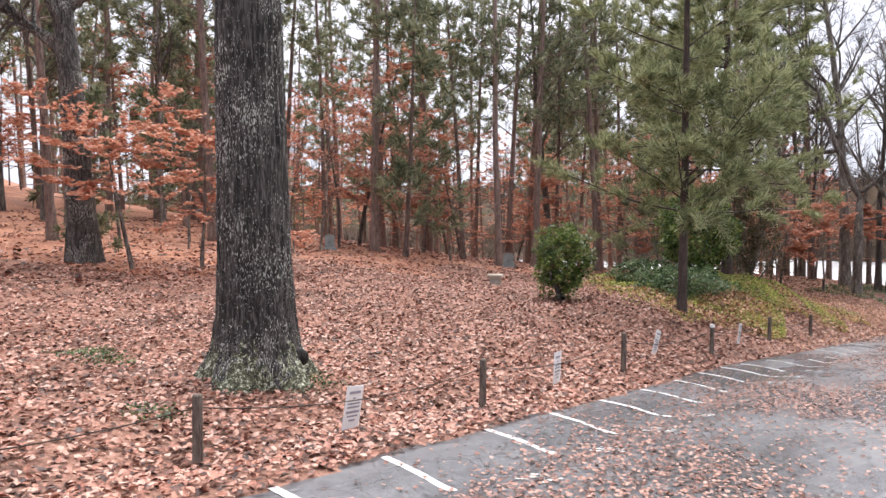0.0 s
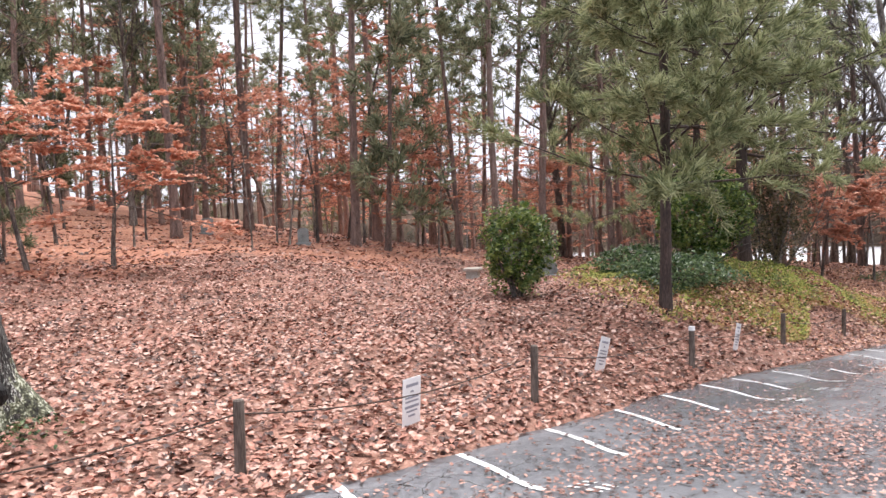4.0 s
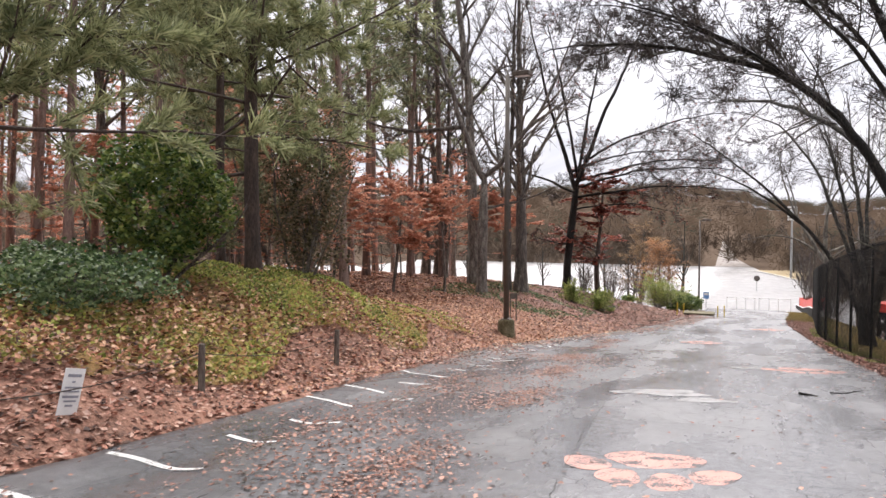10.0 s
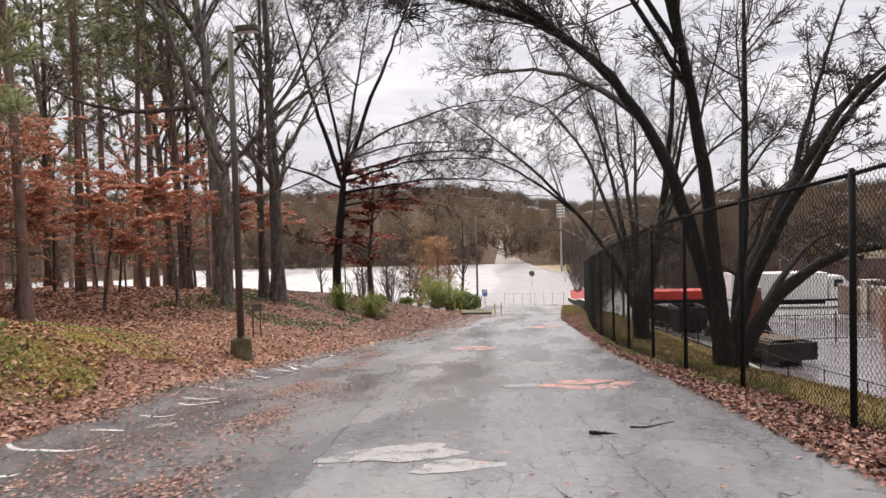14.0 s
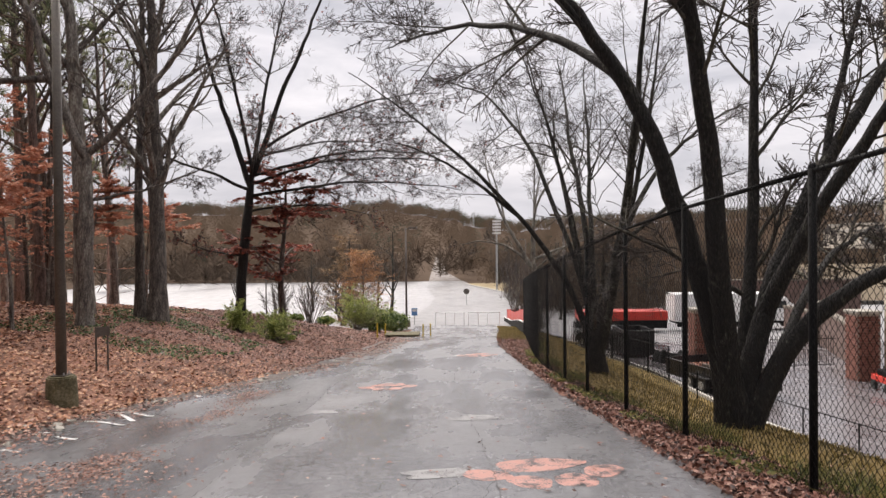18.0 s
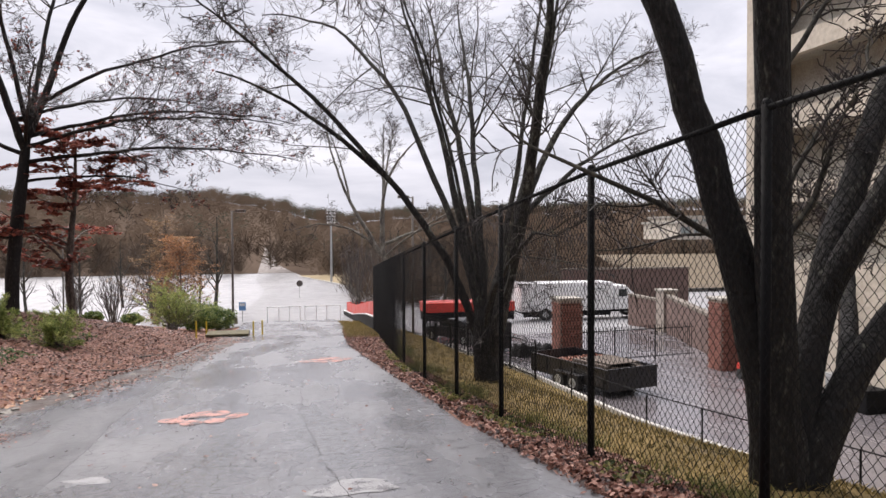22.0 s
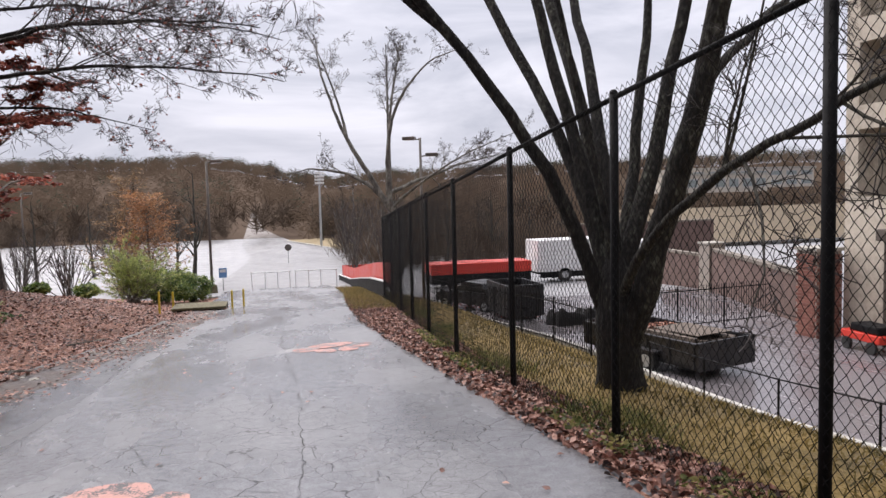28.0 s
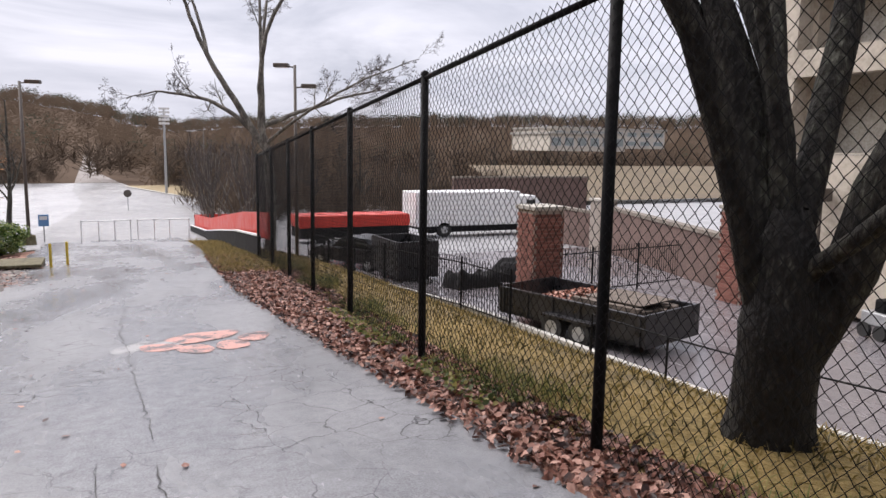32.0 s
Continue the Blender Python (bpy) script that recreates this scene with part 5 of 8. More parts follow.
def near_pine(x, y, h, r, reach, seed, low, label, side=0.0, n=46):
    """A pine of the glade: thin trunk, long limbs with brushes of needles."""
    rng = np.random.default_rng(seed)
    p, ra = grow(np.array([[0, 0, -0.3]]), UP, np.array([h]), np.array([r]), 14, 0.012, 0.05, 0.3, rng)
    ra = flare(ra, p, 0.35, 0.25)
    a = sprout(p, ra, n, low, 0.99, 76, reach, 0.28, rng)
    a[1][:, 0] += side
    b, br = grow(*a, 7, 0.07, 0.03, 0.25, rng)
    c, cr = grow(*sprout(b, br, 9, 0.15, 1.0, 48, 0.36, 0.5, rng, 0.5), 4, 0.10, 0.05, 0.3, rng)
    q, d = twig_points(c, 7, rng)
    crown = spikes(q, d + np.array([0, 0, 0.25]), 13, 0.24, 0.024, 0.6, rng)
    return tree_thing("pine_tree", at(x, y), label, "tree", "pines of the glade", tubes(p, ra, 10), join(tubes(b, br, 4), tubes(c, cr, 3)), crown, M_DPINE, M_DPINE, M_NEEDLE)


near_pine(-7.97, 9.24, 12.5, 0.12, 0.27, 21, 0.22, "slender young pine with soft green needles", 0.35, 58)
near_pine(-10.35, 17.4, 14.5, 0.19, 0.33, 22, 0.15, "dark pine with long drooping green boughs", 0.15, 66)
near_pine(-13.0, 19.5, 13.0, 0.15, 0.22, 23, 0.22, "green pine behind the ivy bank", 0.0, 40)

shrub("holly_bush", at(-10.7, 8.05), "rounded glossy green holly bush among fallen leaves", 1.4, 1.75, 6600, 0.08, M_HOLLY, 31, 0.18, lump=0.34)
shrub("holly_bush", at(-9.9, 14.1), "tall dark evergreen holly with yellowish top", 2.3, 2.5, 9000, 0.10, M_HOLLY, 32, 0.45)
shrub("laurel_shrub", at(-9.2, 11.7), "low spreading laurel with pale green leaves", 2.4, 0.8, 4600, 0.08, M_LAUREL, 33, 0.05, lump=0.4)
shrub("laurel_shrub", at(-10.9, 12.6), "low spreading laurel under the pines", 2.0, 0.8, 2600, 0.085, M_LAUREL, 34, 0.05)
shrub("evergreen_shrub", at(-10.6, 19.9), "tall dark green-brown evergreen shrub beside a pine", 2.1, 4.4, 12500, 0.085, M_DUSK, 35, 0.4, "tangled shrubs", 0.5, 12)
for x, y, w, h, mt, sd, nm in ((-5.2, 55.0, 1.8, 2.0, M_YSHRUB, 41, "yellow-green shrub at the foot of the bank"), (-4.2, 56.5, 2.3, 1.3, M_HOLLY, 42, "dense dark green shrub at the road foot"), (-3.4, 57.8, 1.9, 1.1, M_HOLLY, 43, "dense dark green shrub at the road foot"),
                               (-7.0, 42.9, 1.1, 1.0, M_YSHRUB, 44, "small feathery green shrub on the leafy bank"), (-8.4, 42.4, 1.1, 1.0, M_YSHRUB, 45, "small feathery green shrub on the leafy bank"), (-7.6, 58.0, 1.0, 0.55, M_HOLLY, 46, "low clipped evergreen by the lot"), (-9.2, 57.0, 0.9, 0.5, M_HOLLY, 47, "low clipped evergreen by the lot")):
    if mt is M_YSHRUB:
        plume_shrub("feathery_shrub", at(x, y), nm, w, h, int(46 * w), mt, sd)
    else:
        shrub("shrub", at(x, y), nm, w, h, int(3800 * w), 0.08, mt, sd, 0.1)


def crape(x, y, h, seed, label):
    """A bare vase-shaped shrub of many thin stems."""
    rng = np.random.default_rng(seed)
    n = 22
    p, ra = grow(rng.normal(0, 0.12, (n, 3)) * np.array([1, 1, 0]), UP * 1.0 + rng.normal(0, 0.30, (n, 3)), np.full(n, h), np.full(n, 0.035), 8, 0.05, 0.06, 0.3, rng)
    b, br = grow(*sprout(p, ra, 6, 0.3, 1, 28, 0.4, 0.6, rng), 5, 0.08, 0.06, 0.3, rng)
    c, cr = grow(*sprout(b, br, 4, 0.2, 1, 30, 0.5, 0.6, rng), 4, 0.1, 0.05, 0.4, rng)
    t = thing("bare_shrub", at(x, y), label, "shrub", "bare shrubs")
    tagged(part_np("branchwork", *tubes(p, ra, 5), M_GREYB, t, smooth=True), kind="stuff")
    tagged(part_np("crown", *join(tubes(b, br, 4), tubes(c, np.maximum(cr, 0.006), 3)), M_TWIG, t), kind="stuff")
    return t


crape(-9.5, 63.0, 3.0, 51, "bare vase-shaped shrub at the lot edge")
crape(-12.5, 66.0, 3.0, 52, "bare vase-shaped shrub at the lot edge")
crape(-8.0, 68.0, 3.2, 53, "bare vase-shaped shrub at the lot edge")
crape(5.4, 70.5, 4.9, 54, "bare reddish many-stemmed shrub behind the red barrier")
crape(6.6, 66.0, 4.9, 55, "bare reddish many-stemmed shrub behind the red barrier")

# leafy single trees
rt = beech(61, 8.0, 0.20, M_OXBLOOD, "slim tree with sparse dark red clinging leaves", 0.20, 44, 0.19, 0.47, 27, 0.05, "red_leaved_tree", 0.10, 0.93)
rt.matrix_world = at(-8.5, 50.8)
am = beech(62, 5.6, 0.10, M_AMBER, "amber-leaved small tree beside the lot", 0.06, 22, 0.085, 0.46, 60, -0.04, "amber_tree", 0.16, 0.6)
am.matrix_world = at(-5.9, 65.4)

tan = beech(63, 7.5, 0.12, M_TAN, "tall hazy tan-leaved tree at the lot edge", 0.10, 20, 0.11, 0.40, 50, -0.04, "tan_tree", 0.14, 0.7)
tan.matrix_world = at(-9.6, 76.0)

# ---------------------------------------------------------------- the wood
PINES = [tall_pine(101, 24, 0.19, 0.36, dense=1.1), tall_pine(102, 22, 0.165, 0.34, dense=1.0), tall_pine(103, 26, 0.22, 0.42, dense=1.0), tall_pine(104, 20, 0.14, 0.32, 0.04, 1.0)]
BARES = [bare_tree(111), bare_tree(112, 16, 0.16, 0.26), bare_tree(113, 20, 0.24, 0.34)]
BEECH = [beech(121), beech(122, 6.5, 0.075), beech(123, 9.5, 0.11, M_RUST, "beech holding brown-red leaves", 0.2), beech(124, 5.0, 0.06, low=0.2)]
BEECH += [beech(125, 11, 0.13, None, "wide beech with layered orange leaves", 0.20, 32, 0.165, 0.52, 19), beech(126, 10, 0.12, M_RUST, "wide beech with faded rust-red leaves", 0.20, 30, 0.165, 0.48, 19)]
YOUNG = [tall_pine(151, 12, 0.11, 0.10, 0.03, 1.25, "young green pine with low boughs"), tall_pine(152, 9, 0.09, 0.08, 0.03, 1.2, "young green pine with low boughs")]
THIN = [bare_tree(131, 8, 0.055, 0.25, "thin bare sapling in the wood", 0.3, "sapling", None, 3), bare_tree(132, 6.5, 0.045, 0.25, "thin bare sapling in the wood", 0.25, "sapling", None, 3)]
used = set()


def plant(ob, x, y, s=1.0, turn=0.0):
    m = at(x, y, turn)
    if ob not in used:
        used.add(ob)
        ob.matrix_world = scaled(m, s)
        return ob
    return place(ob, m, s)


SET_PINES = [(-28.5, 1.2), (-33.5, 3.4), (-37.0, 0.2), (-41.0, 4.5), (-29.9, 8.3), (-39, 18), (-26.2, 14.6), (-25.2, 19.7), (-23.4, 20.4), (-26.3, 24.6), (-35.3, 14.2), (-37.8, 13), (-42.8, 13.8), (-36.7, 19.3), (-33.2, 25), (-31.1, 27.1), (-23.9, 24), (-22.3, 27.6), (-36.9, 25.4), (-27.6, 33.7), (-17.6, 36.3), (-17.7, 31.4), (-20.2, 47.4), (-16.3, 38.7), (-14.3, 28.4)]
for i, (x, y) in enumerate(SET_PINES):
    plant(PINES[i % 4], x, y, 0.9 + 0.04 * (i * 7 % 6), i * 1.3)
for i, (x, y, s) in enumerate([(-30.5, -1.5, 1.15), (-35, 8.3, 1.0), (-26.3, 28.4, 1.0), (-12.5, 38.3, 1.5), (-15.2, 41.0, 1.0), (-18.4, 45.5, 1.0), (-13.4, 46.5, 0.8), (-21.5, 40, 1.1), (-17, 50, 0.9), (-25, 46, 1.2), (-11.2, 39.7, 1.2), (-16.7, 43.5, 1.0), (-23.4, 51.4, 1.1)]):
    plant(BARES[i % 3], x, y, s, i * 2.1)
big = bare_tree(114, 19, 0.33, 0.30, "stout grey-barked tree with ivy at its foot", 0.30)
big.matrix_world = at(-10.35, 39.2)
stout = bare_tree(115, 21, 0.44, 0.30, "stout dark-barked tree at the edge of the wood", 0.30, m_trunk=M_OAK)
stout.matrix_world = at(-22.4, 0.2)
for i, (x, y, h, r) in enumerate([(-20.6, 0.9, 4.3, 0.95), (-20.2, 2.8, 3.9, 0.95)]):
    orange = beech(127 + i, h, 0.075, None, "young beech with bright orange leaves in flat layers", 0.42, 40, 0.14, r, 15, 0.015)
    orange.matrix_world = at(x, y)
for i, (x, y, h, low, r, per, mt) in enumerate([(-13.6, 31.2, 4.7, 0.42, 0.55, 52, None), (-12.2, 33.6, 4.8, 0.62, 0.46, 40, None), (-15.6, 29.6, 4.4, 0.40, 0.55, 46, None), (-11.9, 37.2, 4.6, 0.66, 0.40, 30, M_RUST), (-12.6, 43.5, 5.2, 0.62, 0.50, 30, M_RUST)]):
    flat = beech(161 + i, h, 0.07, mt, "low beech with salmon-orange leaves in level sprays", low, per, 0.13, r, 17, 0.012)
    flat.matrix_world = at(x, y)
for i, (x, y, k, s) in enumerate([(-27.5, 13.5, 0, 0.85), (-29, 17, 1, 1.1), (-30, 21.5, 0, 0.9), (-34, 21, 2, 1.0), (-25, 26, 3, 1.1), (-28.5, 29, 1, 1.0), (-18.5, 28.5, 1, 0.9), (-20, 34, 2, 0.85), (-32, 12, 2, 0.9), (-41, 26, 0, 1.2), (-38, 30, 2, 1.1), (-18.6, 32.6, 0, 0.95), (-15.9, 36.2, 3, 1.0), (-20.4, 29.8, 0, 0.9), (-18.0, 35.2, 1, 0.9), (-17.2, 27.4, 3, 1.2)]):
    plant(BEECH[k], x, y, s, i * 1.9)
for i, (x, y) in enumerate([(-27.9, 8.0), (-26.4, 5.4), (-32.7, 4.8), (-29.1, 6.8), (-27.4, 3.2), (-24.3, 8.8), (-25.6, 11), (-28, 11.8), (-31, 15.5), (-23.5, 17), (-18.5, 39), (-15.5, 36)]):
    plant(THIN[i % 2], x, y, 0.9 + 0.05 * (i % 5), i * 0.9)
for i, (x, y, k, s) in enumerate([(-16.2, 41.2, 2, 0.9), (-31, 17.5, 4, 1.0), (-35, 24, 5, 1.1), (-30.5, 24, 4, 0.8), (-40, 12, 5, 1.1), (-19.5, 37.5, 4, 0.75), (-22, 31, 5, 0.8), (-26, 36, 4, 0.9), (-44, 20, 4, 1.1), (-46, 8, 5, 1.2), (-32, 34, 5, 1.0), (-17.5, 28.2, 4, 0.7), (-15.6, 27.0, 4, 0.55), (-24, 34, 4, 0.7), (-28, 22.5, 4, 0.7), (-30, 30, 4, 0.7), (-24.5, 30, 4, 0.6), (-16.5, 44.5, 2, 0.8), (-14.5, 39.5, 2, 0.7)]):
    plant(BEECH[k], x, y, s, i * 2.3)
for i, (x, y, s) in enumerate([(-36, 10, 1.1), (-41, 6, 1.2), (-46, 15, 1.3), (-24, 1.0, 0.6), (-15.5, 22.5, 1.0)]):
    plant(YOUNG[i % 2], x, y, s, i * 1.1)
rng0 = np.random.default_rng(77)
spots = [(x, y) for x, y in SET_PINES]
tries = 0
while len(spots) < 122 and tries < 9000:
    tries += 1
    x, y = rng0.uniform(-62, -13), rng0.uniform(-22, 80)
    if x > -24 and y < 27:
        continue
    if x > -17 and (y < 30 or y > 46):
        continue
    if x > -24 and y > 58:
        continue
    if x > -45 and y > 70:
        continue
    if min((x - a) ** 2 + (y - b) ** 2 for a, b in spots) < (1.7 + max(0, -x - 40) * 0.03) ** 2:
        continue
    if x > -34 and rng0.random() < 0.35:
        continue
    if y > 42 and x > -52 and rng0.random() < 0.45:
        continue
    spots.append((x, y))
    kind = rng0.random() * (0.6 if y > 40 else 1.0)
    pool = PINES if kind < 0.46 else BARES if kind < 0.62 else BEECH if kind < 0.80 else YOUNG if kind < 0.92 else THIN
    plant(pool[rng0.integers(len(pool))], x, y, rng0.uniform(0.8, 1.2) * (1.3 if pool is BEECH and x < -30 else 1.0), rng0.uniform(0, 6.28))

spots2 = []
while len(spots2) < 90:
    x, y = rng0.uniform(-112, -58), rng0.uniform(-50, 74)
    if min([(x - a) ** 2 + (y - b) ** 2 for a, b in spots + spots2]) < 7:
        continue
    spots2.append((x, y))
    kind = rng0.random()
    pool = PINES if kind < 0.6 else BARES if kind < 0.74 else BEECH if kind < 0.9 else YOUNG
    plant(pool[rng0.integers(len(pool))], x, y, rng0.uniform(0.85, 1.2), rng0.uniform(0, 6.28))

spots3 = []
while len(spots3) < 42:
    x, y = rng0.uniform(-76, -42), rng0.uniform(-26, 12)
    if min([(x - a) ** 2 + (y - b) ** 2 for a, b in spots + spots2 + spots3]) < 5:
        continue
    spots3.append((x, y))
    pool = PINES if rng0.random() < 0.7 else BEECH
    plant(pool[rng0.integers(len(pool))], x, y, rng0.uniform(0.85, 1.2), rng0.uniform(0, 6.28))

# ---------------------------------------------------------------- far woods and hill
def far_woods(name, n, r0, r1, a0, a1, hgt, wid, spikes_n, material, label, seed, crest=False):
    rng = np.random.default_rng(seed)
    r, a = np.sqrt(rng.uniform(r0 ** 2, r1 ** 2, n)), np.radians(rng.uniform(a0, a1, n))
    x, y = np.sin(a) * r, np.cos(a) * r
    z = height(x, y)
    h = hgt * rng.uniform(0.7, 1.25, n)
    i = np.repeat(np.arange(n), spikes_n)
    d = unit(rng.normal(0, 1, (len(i), 3)) * np.array([1, 1, 0.8]) + np.array([0, 0, 0.9]))
    q = np.c_[x, y, z][i] + np.c_[np.zeros((len(i), 2)), h[i] * rng.uniform(0.15, 0.6, len(i))]
    ln = (h[i] * rng.uniform(0.25, 0.5, len(i)))[:, None]
    w = unit(np.cross(d, rng.normal(size=d.shape))) * (wid * rng.uniform(0.5, 1.2, len(i)))[:, None]
    v = np.stack([q - w, q + w, q + d * ln + w * 0.5, q + d * ln - w * 0.5], 1).reshape(-1, 3)
    return tagged(new(name, mesh_np(name, v, np.arange(len(v)).reshape(-1, 4), material)), label, "trees", kind="stuff")


def hill_woods(name, n, r0, r1, a0, a1, hgt, per, size, material, label, seed, even=0.15):
    """Rounded crowns of many small sprays, packed over the hill."""
    rng = np.random.default_rng(seed)
    r, a = np.sqrt(rng.uniform(r0 ** 2, r1 ** 2, n)), np.radians(rng.uniform(a0, a1, n))
    x, y = np.sin(a) * r, np.cos(a) * r
    open_way = (y < 300) & (np.abs(x - np.interp(y, [60, 158, 200, 290], [2, 0, -3, -5])) < 7) | ((y < 186) & (x < -6) & (x > -82))
    x, y = x[~open_way], y[~open_way]
    n = len(x)
    h = hgt * rng.uniform(1 - even, 1 + even, n)
    i = np.repeat(np.arange(n), per)
    d = unit(rng.normal(size=(len(i), 3))) * rng.uniform(0.4, 1.0, (len(i), 1))
    q = np.c_[x, y, height(x, y) + h * 0.52][i] + d * np.c_[h * 0.42, h * 0.42, h * 0.48][i]
    nrm = unit(np.array([0, -0.5, 0.9]) + d * 0.22 + rng.normal(0, 0.07, d.shape))
    u = unit(np.cross(nrm, rng.normal(size=d.shape)))
    w = np.cross(nrm, u) * (size * 0.6)
    u = u * (size * rng.uniform(0.6, 1.3, len(i)))[:, None]
    v = np.stack([q - u - w * 0.4, q - w, q + u, q + w], 1).reshape(-1, 3)
    return tagged(new(name, mesh_np(name, v, np.arange(len(v)).reshape(-1, 4), material)), label, "trees", kind="stuff")


hill_woods("far_woods", 5600, 235, 660, -75, 75, 9.5, 64, 0.55, M_FARWOOD, "bare brown woods covering the far hill", 201)
hill_woods("valley_woods", 800, 152, 240, -75, 75, 6.5, 120, 0.28, M_FARWOOD, "low bare brown woods behind the valley lot", 205, 0.35)
hill_woods("crest_evergreens", 1900, 560, 680, -75, 75, 11, 60, 0.62, M_FARPINE, "dark evergreens along the hill crest", 203, 0.22)
hill_woods("valley_evergreens", 170, 200, 420, -75, 60, 9, 60, 0.5, M_FARPINE, "dark evergreens scattered in the valley", 204)
far_woods("near_valley_woods", 500, 165, 250, -70, 62, 8, 0.08, 80, M_THICKET, "bare trees along the valley", 202)


def brush(name, n, x0, x1, y0, y1, hgt, per, material, label, seed):
    """Bare thicket: fine upward twigs round many short stems."""
    rng = np.random.default_rng(seed)
    x, y = rng.uniform(x0, x1, n), rng.uniform(y0, y1, n)
    h = hgt * rng.uniform(0.6, 1.3, n)
    i = np.repeat(np.arange(n), per)
    d = unit(rng.normal(0, 0.55, (len(i), 3)) * np.array([1, 1, 0.5]) + np.array([0, 0, 1.0]))
    q = np.c_[x, y, height(x, y)][i] + np.c_[rng.normal(0, 0.16, (len(i), 2)) * h[i][:, None], h[i] * rng.uniform(0.0, 0.6, len(i))]
    ln = (h[i] * rng.uniform(0.25, 0.5, len(i)))[:, None]
    w = unit(np.cross(d, rng.normal(size=d.shape))) * rng.uniform(0.012, 0.04, len(i))[:, None]
    v = np.stack([q - w, q + w, q + d * ln + w * 0.3, q + d * ln - w * 0.3], 1).reshape(-1, 3)
    return tagged(new(name, mesh_np(name, v, np.arange(len(v)).reshape(-1, 4), material)), label, "bushes", kind="stuff")


brush("lot_thicket", 90, 7.5, 42, 92, 122, 4.5, 240, M_THICKET, "bare brown thicket beyond the lower lot", 211)
brush("lot_edge_thicket", 130, -80, -8, 177, 190, 4.6, 150, M_THICKET, "bare brown thicket behind the valley lot", 213)
brush("road_thicket", 40, 9, 34, 164, 190, 6.0, 330, M_THICKET, "bare brown thicket beside the far street", 212)
VB = [bare_tree(141, 9, 0.16, 0.42, "bare parking-lot tree in the valley", 0.18, "lot_tree", M_BRANCH, 5, 12, 4)]
for i, (x, y) in enumerate([(-14, 74), (-20, 82), (-30, 78), (-9.0, 78), (-5.6, 82), (-7.5, 88), (-12, 90), (-16, 98), (-34, 96), (13, 158), (17, 154), (21, 150), (10, 165), (15, 148), (26, 146), (-44, 90), (11, 86), (16, 90), (22, 95), (13, 99), (28, 100), (18, 108), (34, 106), (18, 142), (23, 139), (29, 140)]):
    plant(VB[0], x, y, 0.8 + 0.08 * (i % 5), i)
rng1 = np.random.default_rng(78)
for i in range(90):
    y = rng1.uniform(146, 215)
    x = rng1.uniform(-0.75, 0.75) * y
    if -14 < x < 9 or (y < 156 and x < 16) or (y < 188 and -84 < x < 0):
        continue
    plant(VB[0], x, y, rng1.uniform(0.75, 1.35), rng1.uniform(0, 6))


# ---------------------------------------------------------------- chain-link fence
POST_Y = [6.9, 10.1, 13.2, 16.34, 19.46, 22.39, 24.97, 27.72, 29.95, 32.34, 35.11, 37.9, 40.5, 43.0, 45.5, 48.0]


def fence_base(y):
    return float(height(np.array([fence_x(y)]), np.array([y]))[0])


def fence_top(y):
    return float(np.interp(y, [6.9, 16.34, 22.4, 25, 27.7, 32.3, 35.1, 48], [2.2, 1.40, 1.02, 0.80, 0.50, -0.06, -0.34, -1.25]))


def chain_fence():
    t = thing("chain_link_fence", Matrix(), "tall black chain-link fence with leaves along its foot", "fence")
    for y in POST_Y:
        x, r = float(fence_x(y)), 0.036
        bm = rod(bmesh.new(), (x, y, fence_base(y) - 0.25), (x, y, fence_top(y) + 0.02), r, sides=12)
        bmesh.ops.create_uvsphere(bm, u_segments=10, v_segments=6, radius=r * 1.05, matrix=Matrix.Translation((x, y, fence_top(y) + 0.012)))
        part("post", bm, M_BLACK, t, smooth=True)
    for a, b in zip(POST_Y, POST_Y[1:]):
        part("top_rail", rod(bmesh.new(), (float(fence_x(a)), a, fence_top(a) - 0.02), (float(fence_x(b)), b, fence_top(b) - 0.02), 0.024, sides=8), M_BLACK, t, smooth=True)
    # woven diamonds, one zigzag wire beside the next
    wide = 0.040
    ys = np.arange(POST_Y[0], POST_Y[-1], wide)
    rows = 67
    pts = np.zeros((len(ys), rows, 3))
    tops = np.array([fence_top(y) for y in ys]) + 0.035
    bots = np.array([fence_base(y) for y in ys]) - 0.02
    xs = fence_x(ys) - 0.03
    for j in range(rows):
        zz = tops - (tops - bots) * j / (rows - 1)
        off = (wide / 2 + 0.001) * np.where((np.arange(len(ys)) + j) % 2 == 1, 1.0, -1.0)
        pts[:, j] = np.c_[xs + (0.004 if j % 2 else -0.004), ys + off, zz]
    v, f = tubes(pts, np.full(pts.shape[:2], 0.0031), 3)
    part_np("mesh_fabric", v, f, M_WIRE, t, "woven black diamond mesh")
    return t


chain_fence()


def low_fence():
    """The waist-high mesh fence above the kerb."""
    t = thing("low_fence", Matrix(), "low dark mesh fence standing above the kerb", "fence")
    ys = np.arange(20.0, 44.1, 2.2)
    P = [(float(kerb_x(y)) - 0.35, y, float(height(np.array([kerb_x(y) - 0.35]), np.array([y]))[0])) for y in ys]
    for x, y, z in P:
        part("post", rod(bmesh.new(), (x, y, z - 0.2), (x, y, z + 1.12), 0.024, sides=8), M_BLACK, t)
    for a, b in zip(P, P[1:]):
        part("rail", rod(bmesh.new(), (a[0], a[1], a[2] + 1.1), (b[0], b[1], b[2] + 1.1), 0.018, sides=6), M_BLACK, t)
    return t


low_fence()


